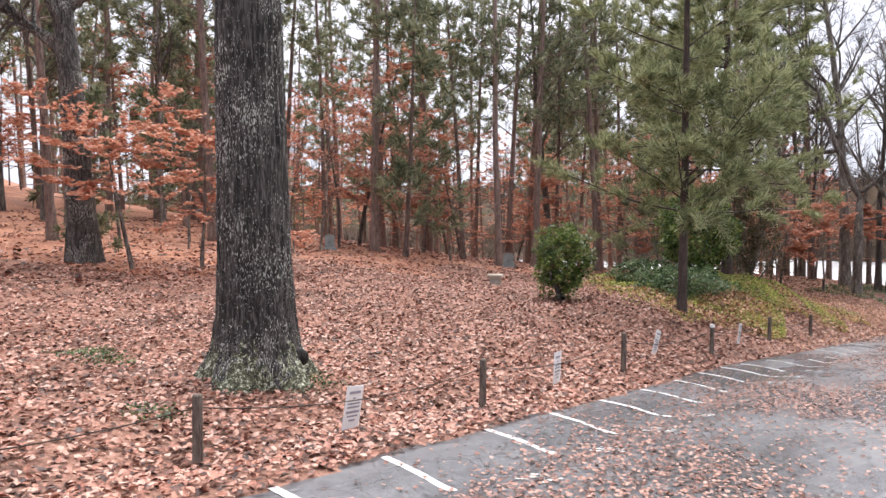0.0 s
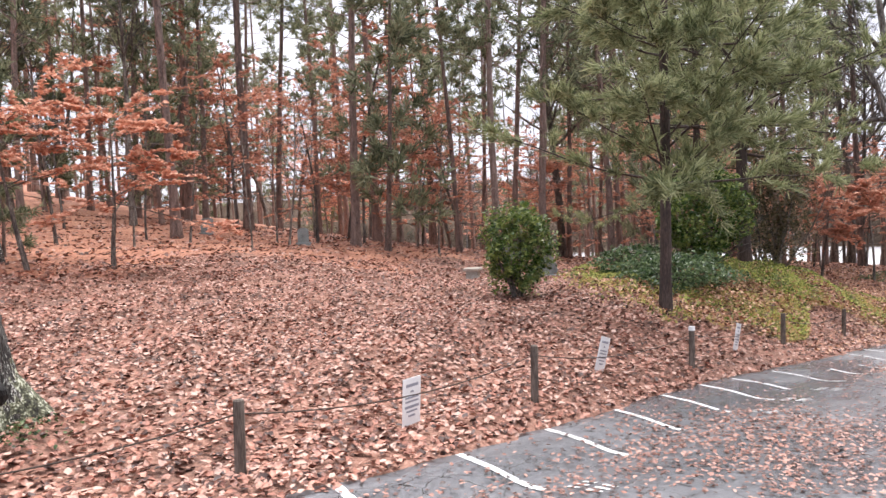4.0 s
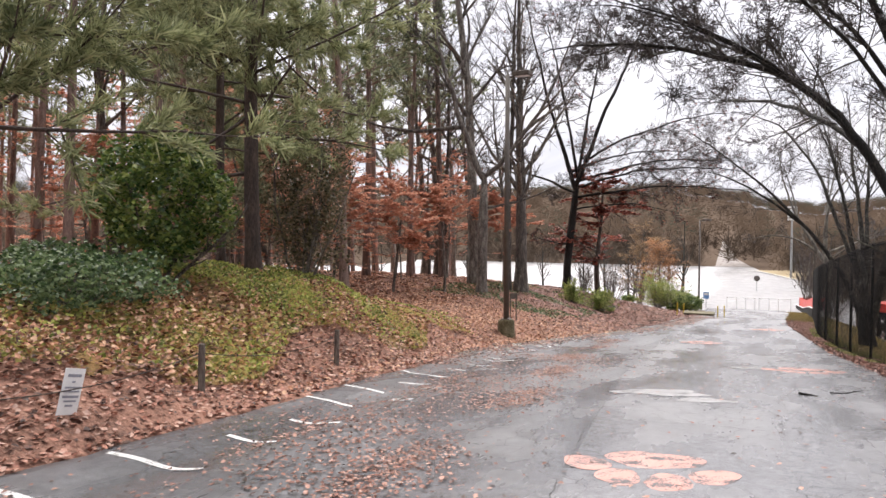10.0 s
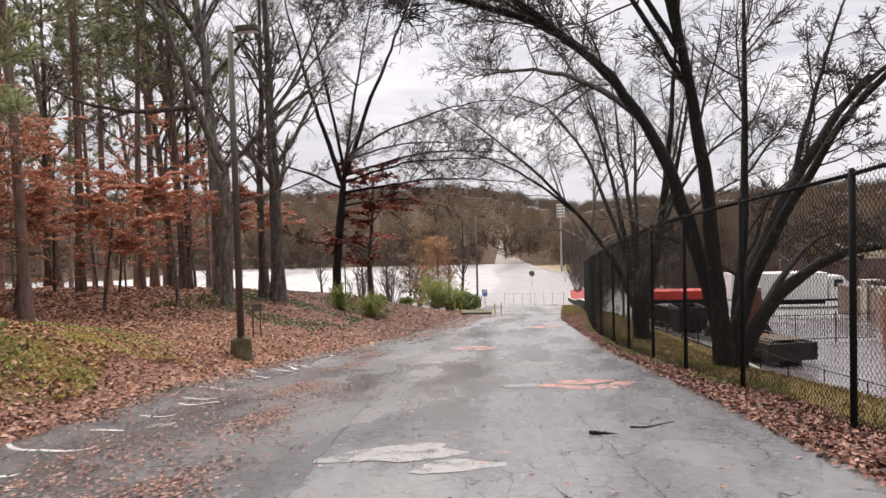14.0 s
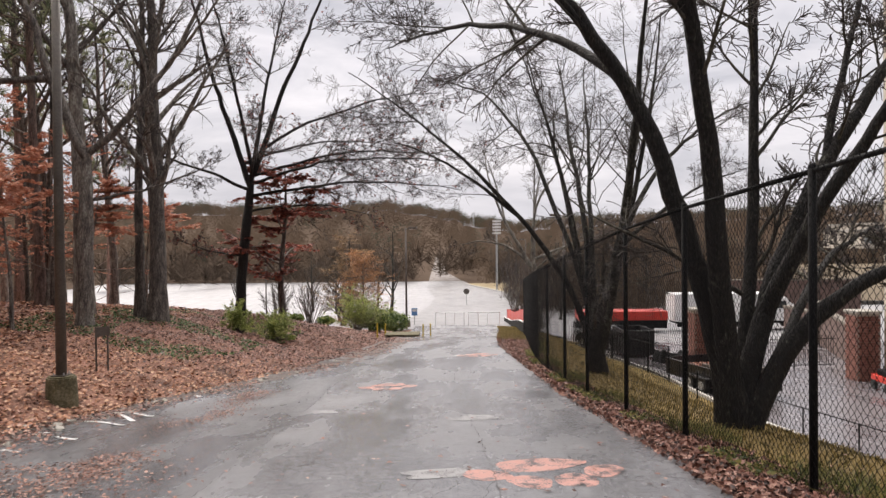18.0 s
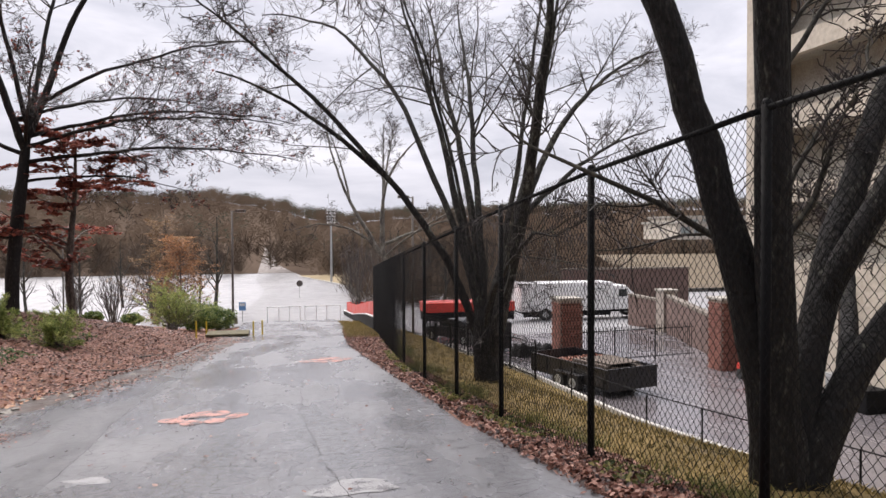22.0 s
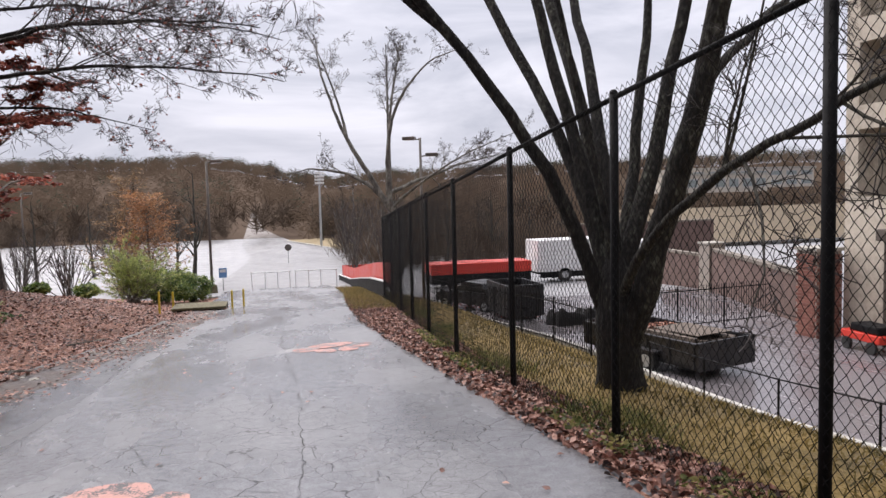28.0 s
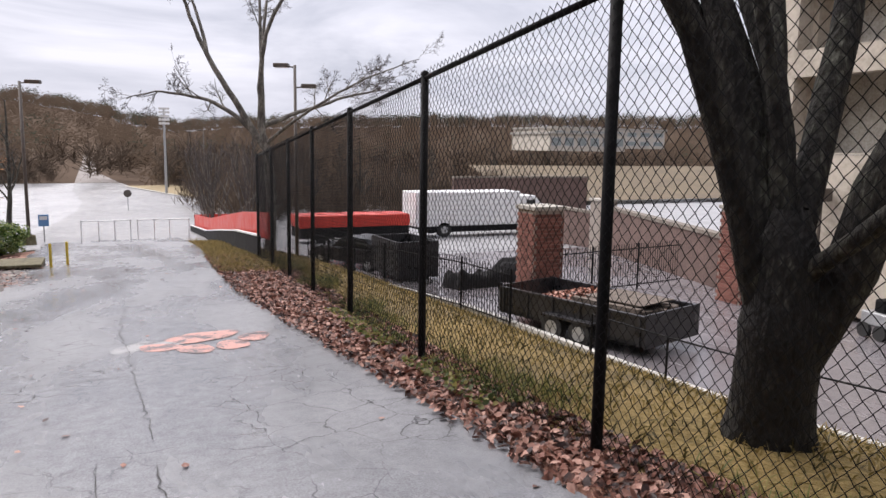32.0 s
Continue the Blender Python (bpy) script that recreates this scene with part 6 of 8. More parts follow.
def iron_fence():
    """Black pickets round the yard below."""
    t = thing("iron_fence", Matrix(), "black iron picket fence along the lower yard", "fence")
    P = [(float(kerb_x(y)) - 0.12, y) for y in np.arange(45.5, 61, 2.4)]
    P += [(12.5 + i * 2.2, 48.2 + 0.35 * i) for i in range(0, 4)]
    runs = [P[:7], P[7:]]
    for run in runs:
        for a, b in zip(run, run[1:]):
            za, zb = (float(height(np.array([q[0]]), np.array([q[1]]))[0]) for q in (a, b))
            bm = bmesh.new()
            rod(bm, (*a, za - 0.1), (*a, za + 1.6), 0.035, sides=6)
            part("post", bm, M_BLACK, t)
            for h in (0.15, 1.42):
                part("rail", rod(bmesh.new(), (*a, za + h), (*b, zb + h), 0.02, sides=5), M_BLACK, t)
            for k in range(1, 18):
                u = k / 18
                x, y, z = a[0] + (b[0] - a[0]) * u, a[1] + (b[1] - a[1]) * u, za + (zb - za) * u
                part("picket", rod(bmesh.new(), (x, y, z + 0.08), (x, y, z + 1.6), 0.014, sides=4), M_BLACK, t)
    return t


iron_fence()


# ---------------------------------------------------------------- posts, cable and signs along the lawn
LAWN_POSTS = [(-5.55, -8.6, 0), (-5.6, -4.7, 0), (-5.7, -0.75, 0), (-5.93, 3.08, 0), (-6.28, 7.22, 1), (-6.6, 11.24, 0), (-6.9, 15.2, 0)]


def gz(x, y):
    return float(ground_z(np.array([x]), np.array([y]))[0])


for x, y, white in LAWN_POSTS:
    z = gz(x, y)
    t = thing("wooden_post", Matrix.Translation((x, y, z)), "short weathered round wooden post" + (" with a white top" if white else ""), "post", "posts along the lawn")
    bm = rod(bmesh.new(), (0, 0, -0.25), (0.01, 0.015, 0.64), 0.05, 0.045, 12)
    bmesh.ops.bevel(bm, geom=[e for e in bm.edges if all(w.co.z > 0.5 for w in e.verts)], offset=0.012, segments=1, affect="EDGES")
    part("shaft", bm, M_WOODP, t)
    if white:
        part("cap", rod(bmesh.new(), (0.01, 0.015, 0.59), (0.01, 0.015, 0.652), 0.052, 0.05, 12), M_SIGN, t, "white cap")
for (xa, ya, _), (xb, yb, _) in zip(LAWN_POSTS, LAWN_POSTS[1:]):
    n = 12
    u = np.linspace(0, 1, n)
    pts = np.c_[xa + (xb - xa) * u, ya + (yb - ya) * u, (gz(xa, ya) + 0.52) * (1 - u) + (gz(xb, yb) + 0.52) * u - 0.16 * (1 - (2 * u - 1) ** 2)][None]
    v, f = tubes(pts, np.full((1, n), 0.0065), 6)
    tagged(new("rope_cable", mesh_np("rope_cable", v, f, M_ROPE, True)), "slack old cable strung between wooden posts", "cable", "cables along the lawn")


def lawn_sign(x, y, turn, lean, hgt=0.50, back=0.0):
    z = gz(x, y)
    t = thing("yard_sign", Matrix.Translation((x, y, z)) @ Euler((radians(back), radians(lean), radians(turn))).to_matrix().to_4x4(), "small white notice on wire legs, slightly tilted", "sign", "notices along the lawn")
    panel = part("panel", boxed(-0.165, -0.004, hgt - 0.46, 0.165, 0.004, hgt + 0.02, bevel=0.002), M_SIGN, t)
    rows = [(0.04, 0.22, 0.030), (0.11, 0.05, 0.02), (0.17, 0.24, 0.018), (0.21, 0.24, 0.018), (0.26, 0.26, 0.026), (0.31, 0.2, 0.018), (0.355, 0.12, 0.02)]
    for dz, w, h in rows:
        part("text_bar", boxed(-w / 2, -0.0075, hgt - dz - h, w / 2, -0.0045, hgt - dz), M_INK, panel)
    for sx in (-0.11, 0.11):
        part("leg", rod(bmesh.new(), (sx, 0, -0.15), (sx, 0, hgt - 0.36), 0.004, sides=5), M_STEEL, t)
    return t


for x, y, turn, lean, bk in ((-5.9, -2.75, 108, 8, 5), (-5.98, 1.25, 108, 3, 2), (-6.38, 4.93, 104, 15, 8), (-6.5, 9.08, 104, 13, 6)):
    lawn_sign(x, y, turn, lean, 0.5, bk)


# ---------------------------------------------------------------- lamps
def street_lamp(x, y, z, top, arms, label, base=True, name="street_lamp", r=0.078):
    t = thing(name, Matrix.Translation((x, y, z)), label, "lamp post")
    h = top - z
    if base:
        bm = rod(bmesh.new(), (0, 0, -0.3), (0, 0, 0.52), 0.31, 0.27, 24)
        bmesh.ops.bevel(bm, geom=[e for e in bm.edges if all(w.co.z > 0.5 for w in e.verts)], offset=0.03, segments=2, affect="EDGES")
        part("footing", bm, M_MOSSC, t, "round mossy concrete footing")
        part("base_plate", boxed(-0.14, -0.14, 0.52, 0.14, 0.14, 0.545), M_POLE, t)
        for sx in (-0.1, 0.1):
            for sy in (-0.1, 0.1):
                part("bolt", rod(bmesh.new(), (sx, sy, 0.54), (sx, sy, 0.59), 0.014, sides=6), M_STEEL, t)
    part("pole", rod(bmesh.new(), (0, 0, 0.5 if base else -0.2), (0, 0, h), r, r * 0.75, 12), M_POLE, t, smooth=True)
    for k, turn in enumerate(arms):
        c, s = math.cos(radians(turn)), math.sin(radians(turn))
        h = top - z - 0.8 * k
        arm = part("arm", rod(bmesh.new(), (0, 0, h - 0.08), (c * 0.3, s * 0.3, h - 0.05), 0.03, sides=6), M_POLE, t)
        bm = boxed(0.25, -0.18, -0.09, 0.85, 0.18, 0.07, bevel=0.03)
        bm.transform(Matrix.Translation((0, 0, h)) @ Matrix.Rotation(radians(turn), 4, "Z"))
        head = part("lamp_head", bm, M_POLE, t)
        bm = boxed(0.31, -0.13, -0.098, 0.79, 0.13, -0.09)
        bm.transform(Matrix.Translation((0, 0, h)) @ Matrix.Rotation(radians(turn), 4, "Z"))
        part("lens", bm, M_WHITE, head)
    return t


street_lamp(-7.4, 27.3, gz(-7.4, 27.3), 6.3, [-10], "bronze lamp post on a mossy concrete footing", r=0.10)
street_lamp(-3.1, 66.0, gz(-3.1, 66), 1.6, [-15], "tall dark lamp post at the foot of the road")
street_lamp(7.2, 58.6, float(lot_z(58.6)), 2.2, [150, -20], "double-headed lamp post in the lower lot")
street_lamp(-20, 92, gz(-20, 92), 0.5, [0], "far lamp post in the valley lot", False)
street_lamp(12, 130, gz(12, 130), 0.8, [180], "far lamp post beside the street", False)


def flood_mast():
    t = thing("floodlight_mast", Matrix.Translation((8.55, 149, gz(8.55, 149))), "pale floodlight mast with four rows of lamps", "light mast")
    h = 4.4 - gz(8.55, 149)
    part("pole", rod(bmesh.new(), (0, 0, -0.3), (0, 0, h), 0.22, 0.13, 10), M_STEEL, t)
    for k in range(5):
        z = h - 0.1 - k * 0.55
        bar = part("crossbar", boxed(-0.75, -0.06, z - 0.05, 0.75, 0.06, z + 0.05), M_STEEL, t)
        for i in range(4):
            part("lamp", rod(bmesh.new(), (-0.6 + 0.4 * i, -0.12, z), (-0.6 + 0.4 * i, -0.42, z - 0.08), 0.10, 0.21, 8), M_WHITE, bar)


flood_mast()


def sign_frame():
    """Two thin posts with a small dark board, near the lamp post."""
    x, y = -8.05, 30.3
    t = thing("sign_frame", Matrix.Translation((x, y, gz(x, y))) @ Matrix.Rotation(radians(60), 4, "Z"), "small dark board on two thin metal posts", "sign")
    for px in (-0.15, 0.15):
        part("post", rod(bmesh.new(), (px, 0, -0.2), (px, 0, 1.05), 0.022, sides=8), M_POLE, t)
    part("board", boxed(-0.19, -0.03, 0.84, 0.19, -0.022, 1.06, bevel=0.003), M_POLE, t)


sign_frame()


# ---------------------------------------------------------------- foot of the road
def storm_inlet():
    x, y = -2.25, 50.4
    z = float(road_z(x, y)) - 0.06
    t = thing("storm_inlet", Matrix.Translation((x, y, z)), "concrete storm inlet slab over a dark opening", "drain")
    part("slab", boxed(-0.95, -0.6, 0.17, 0.8, 0.7, 0.25, bevel=0.02), M_MOSSC, t)
    # a near-black block fills the opening in place of the shade under the slab
    part("pit_shade", boxed(-0.79, -0.42, -0.28, 0.64, 0.5, 0.165), M_SCREEN, t, "dark block standing in for the shade under the slab")
    for sx in (-0.93, 0.64):
        part("pier", boxed(sx, -0.5, -0.3, sx + 0.14, 0.62, 0.17), M_SLAB, t)
    part("back_wall", boxed(-0.95, 0.55, -0.3, 0.8, 0.68, 0.17), M_SLAB, t)
    for px, py in ((1.0, -0.4), (1.35, 0.3), (-1.3, -0.6), (-0.98, 0.3)):
        gx, gy = x + px, y + py
        b = thing("bollard", Matrix.Translation((gx, gy, gz(gx, gy))), "slim yellow painted bollard by the inlet", "bollard", "yellow bollards")
        part("post", rod(bmesh.new(), (0, 0, -0.2), (0, 0, 0.72), 0.036, 0.036, 10), M_YELLOW, b)
        part("cap", rod(bmesh.new(), (0, 0, 0.72), (0, 0, 0.745), 0.036, 0.02, 10), M_YELLOW, b)


storm_inlet()


def road_gate():
    """Pale tube gates closing the foot of the road."""
    y = 64.5
    for x0, x1 in ((-1.0, 1.1), (1.3, 3.6)):
        z = gz(x0, y) + 0.06
        t = thing("tube_gate", Matrix.Translation((x0, y, z)), "pale metal tube barrier across the road foot", "barrier", "barriers across the road")
        for px in (0.05, 0.75, 1.4, x1 - x0 - 0.05):
            part("upright", rod(bmesh.new(), (px, 0, -0.05), (px, 0, 1.25), 0.03, sides=6), M_SIGN, t)
        for h in (0.25, 1.22):
            part("rail", rod(bmesh.new(), (0, 0, h), (x1 - x0, 0, h), 0.028, sides=6), M_SIGN, t)


road_gate()


def blue_sign():
    x, y = -2.6, 67.5
    t = thing("parking_sign", Matrix.Translation((x, y, gz(x, y))), "small blue and white sign on a thin post", "sign")
    part("post", rod(bmesh.new(), (0, 0, -0.2), (0, 0, 1.4), 0.03, sides=6), M_STEEL, t)
    p = part("panel", boxed(-0.22, -0.05, 0.85, 0.22, -0.03, 1.4, bevel=0.01), M_BLUE, t)
    part("white_band", boxed(-0.16, -0.056, 1.15, 0.16, -0.051, 1.32), M_SIGN, p)


M_BLUE = mat("blue_sign_paint", [(0.10, 0.24, 0.50), (0.16, 0.32, 0.58)], 4, 6, (0.4, 0.5), 0.0)
blue_sign()


def stop_sign():
    """Seen from behind: a dark octagon on a post."""
    x, y = 2.17, 114.0
    z = gz(x, y)
    t = thing("road_sign", Matrix.Translation((x, y, z)), "road sign seen from behind on a thin post", "sign")
    part("post", rod(bmesh.new(), (0, 0, -0.2), (0, 0, 2.4), 0.04, sides=6), M_STEEL, t)
    part("plate", rod(bmesh.new(), (0, -0.05, 2.0), (0, -0.02, 2.0), 0.42, sides=8), M_POLE, t, "grey back of an octagon")


stop_sign()


def red_barrier():
    """The red topped black wall where the fence turns."""
    t = thing("red_barrier", Matrix(), "black screened barrier with a bright red top", "barrier")
    P = [(3.72, 48.15, -5.0, -3.35), (3.9, 53, -5.4, -3.75), (4.2, 59, -5.8, -4.4), (4.5, 66, -6.4, -5.2), (4.55, 73.5, -6.9, -5.72)]

    def run(nm, a, b, o, lo, hi, w, mt):
        bm = bmesh.new()
        vs = []
        for x, y, z0, z1 in (a, b):
            for dx in (-w, w):
                for h in (z0 if lo is None else z1 + lo, z1 + hi):
                    vs.append(bm.verts.new((x + o + dx, y, h)))
        for q in ((0, 1, 5, 4), (2, 6, 7, 3), (1, 3, 7, 5), (0, 4, 6, 2), (0, 2, 3, 1), (4, 5, 7, 6)):
            bm.faces.new([vs[i] for i in q])
        bmesh.ops.recalc_face_normals(bm, faces=bm.faces)
        part(nm, bm, mt, t)
    for a, b in zip(P, P[1:]):
        run("screen", a, b, 0, None, 0, 0.03, M_SCREEN)
        run("rail", a, b, -0.01, 0.0, 0.05, 0.045, M_SIGN)
        run("red_panel", a, b, 0.25, -0.1, 0.62, 0.03, M_RED)
    part("end_panel", boxed(4.5, 73.52, -6.9, 6.6, 73.6, -5.72), M_SCREEN, t)
    part("end_red_panel", boxed(4.76, 73.7, -6.6, 6.8, 73.76, -5.1), M_RED, t)
    return t


red_barrier()


def red_container(x, y, ln, label, h=1.3, turn=0):
    t = thing("red_container", Matrix.Translation((x, y, float(lot_z(y)))) @ Matrix.Rotation(radians(turn), 4, "Z"), label, "container", "red containers")
    part("body", boxed(0, 0, 0.35 + h * 0.45, ln, 2.2, 0.35 + h, bevel=0.04), M_RED, t)
    part("skirt", boxed(0.05, 0.03, 0.3, ln - 0.05, 2.17, 0.35 + h * 0.45), M_BLACK, t)
    for k in range(int(ln / 0.9)):
        part("rib", boxed(0.25 + k * 0.9, -0.05, 0.4 + h * 0.45, 0.33 + k * 0.9, 0.0, 0.3 + h), M_RED, t)
    for k in range(2):
        for wx in (ln * 0.2, ln * 0.8):
            part("wheel", rod(bmesh.new(), (wx, 0.1 + k * 1.8, 0.3), (wx, 0.3 + k * 1.8, 0.3), 0.32, sides=16), M_TYRE, t)
    return t


red_container(10.3, 71, 7.0, "long bright red trailer in the lower lot")


def dumpster(x, y, turn, ln, wd, h, label):
    """A black open roll-off container."""
    t = thing("dumpster", Matrix.Translation((x, y, float(lot_z(y)))) @ Matrix.Rotation(radians(turn), 4, "Z"), label, "container")
    for y0, y1 in ((0, 0.06), (wd - 0.06, wd)):
        s = part("side", boxed(0, y0, 0.12, ln, y1, h, bevel=0.01), M_TRAIL, t)
        for k in range(int(ln / 0.7) + 1):
            part("rib", boxed(k * 0.7, y0 - 0.05, 0.14, k * 0.7 + 0.09, y1 + 0.05, h - 0.05), M_TRAIL, s)
    for x0, x1 in ((0.0, 0.06), (ln - 0.06, ln)):
        part("end", boxed(x0, 0.06, 0.12, x1, wd - 0.06, h, bevel=0.01), M_TRAIL, t)
    part("floor", boxed(0, 0.06, 0.12, ln, wd - 0.06, 0.2), M_TRAIL, t)
    for sx in (0.3, ln - 0.5):
        part("skid", boxed(sx, 0.2, 0.0, sx + 0.2, wd - 0.2, 0.12), M_TRAIL, t)
    return t


dumpster(9.8, 53.8, 2, 1.7, 2.6, 1.5, "large black roll-off container behind the picket fence")


# ---------------------------------------------------------------- the lower lot
def brick_pillar(x, y, label, w=1.0, top=-2.65):
    """Each course of bricks is laid one by one round a mortar core."""
    z = float(lot_z(y))
    t = thing("brick_pillar", Matrix.Translation((x, y, z)), label, "pillar", "brick pillars")
    h = top - z - 0.12
    part("core", boxed(-w / 2 + 0.012, -w / 2 + 0.012, -0.2, w / 2 - 0.012, w / 2 - 0.012, h), M_MORTAR, t)
    part("cap", boxed(-w / 2 - 0.06, -w / 2 - 0.06, h, w / 2 + 0.06, w / 2 + 0.06, h + 0.12, bevel=0.015), M_CONC, t, "pale concrete cap")
    return t, w, h


PILLARS = [brick_pillar(12.0, 47.6, "square red-brown brick pillar with a pale cap"), brick_pillar(18.55, 45.9, "square red-brown brick pillar with a pale cap"), brick_pillar(23.9, 60.2, "square red-brown brick pillar with a pale cap", 1.0, -3.5)]


def lay_bricks(t, w, h):
    """Larger bricks in courses, shared mesh data."""
    bl, bh = 0.30, 0.115
    me = bpy.data.meshes.new("brick")
    bm = boxed(-bl / 2 + 0.006, -0.02, 0.006, bl / 2 - 0.006, 0.012, bh - 0.006)
    bm.to_mesh(me)
    bm.free()
    me.materials.append(M_BRICK)
    rows = int(h / bh)
    n = 3
    step = w / n
    for r in range(rows):
        for side, ang in enumerate((0, 90, -90)):
            for i in range(n):
                ob = new("brick", me)
                ob.parent = t
                off = -w / 2 + step * (i + 0.5) + (0.05 if r % 2 else -0.05)
                ob.matrix_local = Matrix.Rotation(radians(ang), 4, "Z") @ Matrix.Translation((off * 0.9, -w / 2, r * bh)) @ Matrix.Diagonal((1.06, 1, 1, 1))


def trailer():
    """Black dump trailer, seen from its side, full of leaves and timber."""
    z = float(lot_z(43)) + 0.0
    a, b = Vector((9.9, 46.2, 0)), Vector((11.15, 41.75, 0))
    d = (b - a)
    m = Matrix.Translation((a.x, a.y, z)) @ Matrix.Rotation(math.atan2(d.y, d.x), 4, "Z")
    L, W = d.length, 2.3
    t = thing("dump_trailer", m, "black open dump trailer filled with brown debris", "trailer")
    part("floor", boxed(0, 0, 0.30, L, W, 0.38), M_TRAIL, t)
    for nm, y0, y1 in (("side_panel", 0, 0.05), ("side_panel", W - 0.05, W)):
        s = part(nm, boxed(0, y0, 0.30, L, y1, 0.98, bevel=0.01), M_TRAIL, t)
        for k in range(6):
            part("stake", boxed(0.1 + k * (L - 0.25) / 5, y0 - 0.04, 0.3, 0.18 + k * (L - 0.25) / 5, y1 + 0.04, 1.0), M_TRAIL, s)
        part("rail", boxed(-0.02, y0 - 0.03, 0.96, L + 0.02, y1 + 0.03, 1.02), M_TRAIL, s)
    part("end_panel", boxed(-0.05, 0, 0.30, 0, W, 1.05, bevel=0.01), M_TRAIL, t)
    part("tailgate", boxed(L, 0, 0.25, L + 0.06, W, 1.05, bevel=0.01), M_TRAIL, t)
    part("wheel_arch", boxed(L * 0.38, -0.28, 0.56, L * 0.72, 0.0, 0.62), M_TRAIL, t)
    for k in (0.45, 0.64):
        wh = part("wheel", rod(bmesh.new(), (L * k, -0.25, 0.3), (L * k, -0.03, 0.3), 0.33, sides=20), M_TYRE, t)
        part("rim", rod(bmesh.new(), (L * k, -0.27, 0.3), (L * k, -0.2, 0.3), 0.19, sides=14), M_STEEL, wh)
        wh = part("wheel", rod(bmesh.new(), (L * k, W + 0.03, 0.3), (L * k, W + 0.25, 0.3), 0.33, sides=20), M_TYRE, t)
        part("rim", rod(bmesh.new(), (L * k, W + 0.2, 0.3), (L * k, W + 0.27, 0.3), 0.19, sides=14), M_STEEL, wh)
    part("drawbar", rod(bmesh.new(), (0, W / 2, 0.4), (-1.1, W / 2, 0.4), 0.06, sides=6), M_TRAIL, t)
    part("jack", rod(bmesh.new(), (-0.8, W / 2, -0.0), (-0.8, W / 2, 0.8), 0.04, sides=8), M_STEEL, t)
    rng = np.random.default_rng(3)
    q = np.c_[rng.uniform(0.2, L - 0.2, 1800), rng.uniform(0.12, W - 0.12, 1800), np.zeros(1800)]
    q[:, 2] = 0.55 + 0.35 * np.exp(-((q[:, 0] - L * 0.35) / 0.9) ** 2) + rng.uniform(0, 0.08, 1800)
    g = thing("debris_heap", m, "heap of brown leaves and clippings in the trailer", "debris")
    v, f = leaves(q, 0.14, rng, 0.8)
    tagged(part_np("leaf_litter", v, f, M_LEAF, g), kind="stuff")
    bm = bmesh.new()
    bmesh.ops.create_grid(bm, x_segments=18, y_segments=10, size=1.0)
    for w in bm.verts:
        x, y = (w.co.x + 1) / 2 * (L - 0.3) + 0.15, (w.co.y + 1) / 2 * (W - 0.2) + 0.1
        w.co = Vector((x, y, 0.52 + 0.36 * math.exp(-((x - L * 0.35) / 0.9) ** 2)))
    part("mound", bm, M_SOIL, g)
    return t


def timber_load():
    """Grey boards stacked in the rear of the trailer."""
    z = float(lot_z(43))
    m = Matrix.Translation((9.9, 46.2, z)) @ Matrix.Rotation(math.atan2(-4.45, 1.25), 4, "Z")
    t = thing("timber_load", m, "grey weathered boards stacked in the trailer", "timber")
    rng = np.random.default_rng(33)
    for k in range(9):
        bm = boxed(2.3 + rng.uniform(-0.1, 0.1), 0.25 + 0.2 * k, 0.86, 4.3 + rng.uniform(-0.15, 0.1), 0.42 + 0.2 * k, 0.90 + rng.uniform(0.05, 0.2), bevel=0.006)
        part("board", bm, M_WOODP, t)
    part("sheet", boxed(2.5, 0.5, 1.10, 4.2, 1.9, 1.125), M_WOODP, t)
    part("bearer", boxed(2.4, 0.3, 0.38, 4.3, 2.0, 0.86), M_WOODP, t)


timber_load()
trailer()


def box_truck():
    y = 72.0
    z = float(lot_z(y))
    t = thing("box_truck", Matrix.Translation((18.1, y, z)) @ Matrix.Diagonal((1.08, 1, 1, 1)), "white box truck parked in the lower lot", "truck")
    part("cargo_box", boxed(0, 0, 0.72, 7.2, 2.4, 2.95, bevel=0.05), M_WHITE, t)
    part("chassis", boxed(0.2, 0.3, 0.55, 9.4, 2.1, 0.95), M_BLACK, t)
    part("underrun", boxed(0.2, 0.02, 0.32, 7.0, 0.08, 0.715), M_BLACK, t)
    cab = part("cab", prism([(7.35, 0.1), (8.9, 0.1), (8.9, 2.3), (7.35, 2.3)], 0.75, 2.1), M_WHITE, t)
    bm = boxed(7.4, 0.15, 2.1, 8.75, 2.25, 2.65, bevel=0.06)
    for w in bm.verts:
        if w.co.z > 2.3 and w.co.x > 8.0:
            w.co.x -= 0.35
    part("cab_roof", bm, M_WHITE, cab)
    part("side_window", boxed(7.7, 0.08, 1.75, 8.35, 0.099, 2.35), M_GLASS, cab)
    part("windscreen", boxed(8.62, 0.3, 1.8, 8.74, 2.1, 2.4), M_GLASS, cab)
    hood = boxed(8.9, 0.2, 0.75, 9.9, 2.2, 1.65, bevel=0.08)
    part("hood", hood, M_WHITE, t)
    part("bumper", boxed(9.85, 0.1, 0.5, 10.05, 2.3, 0.8, bevel=0.02), M_STEEL, t)
    part("headlamp", boxed(9.88, 0.25, 1.0, 9.93, 0.5, 1.25), M_GLASS, t)
    for wx in (1.9, 9.2):
        for wy in (0.0, 2.1):
            wh = part("wheel", rod(bmesh.new(), (wx, wy, 0.48), (wx, wy + 0.3, 0.48), 0.48, sides=22), M_TYRE, t)
            part("rim", rod(bmesh.new(), (wx, wy - 0.02, 0.48), (wx, wy + 0.32, 0.48), 0.24, sides=14), M_STEEL, wh)
    return t


box_truck()


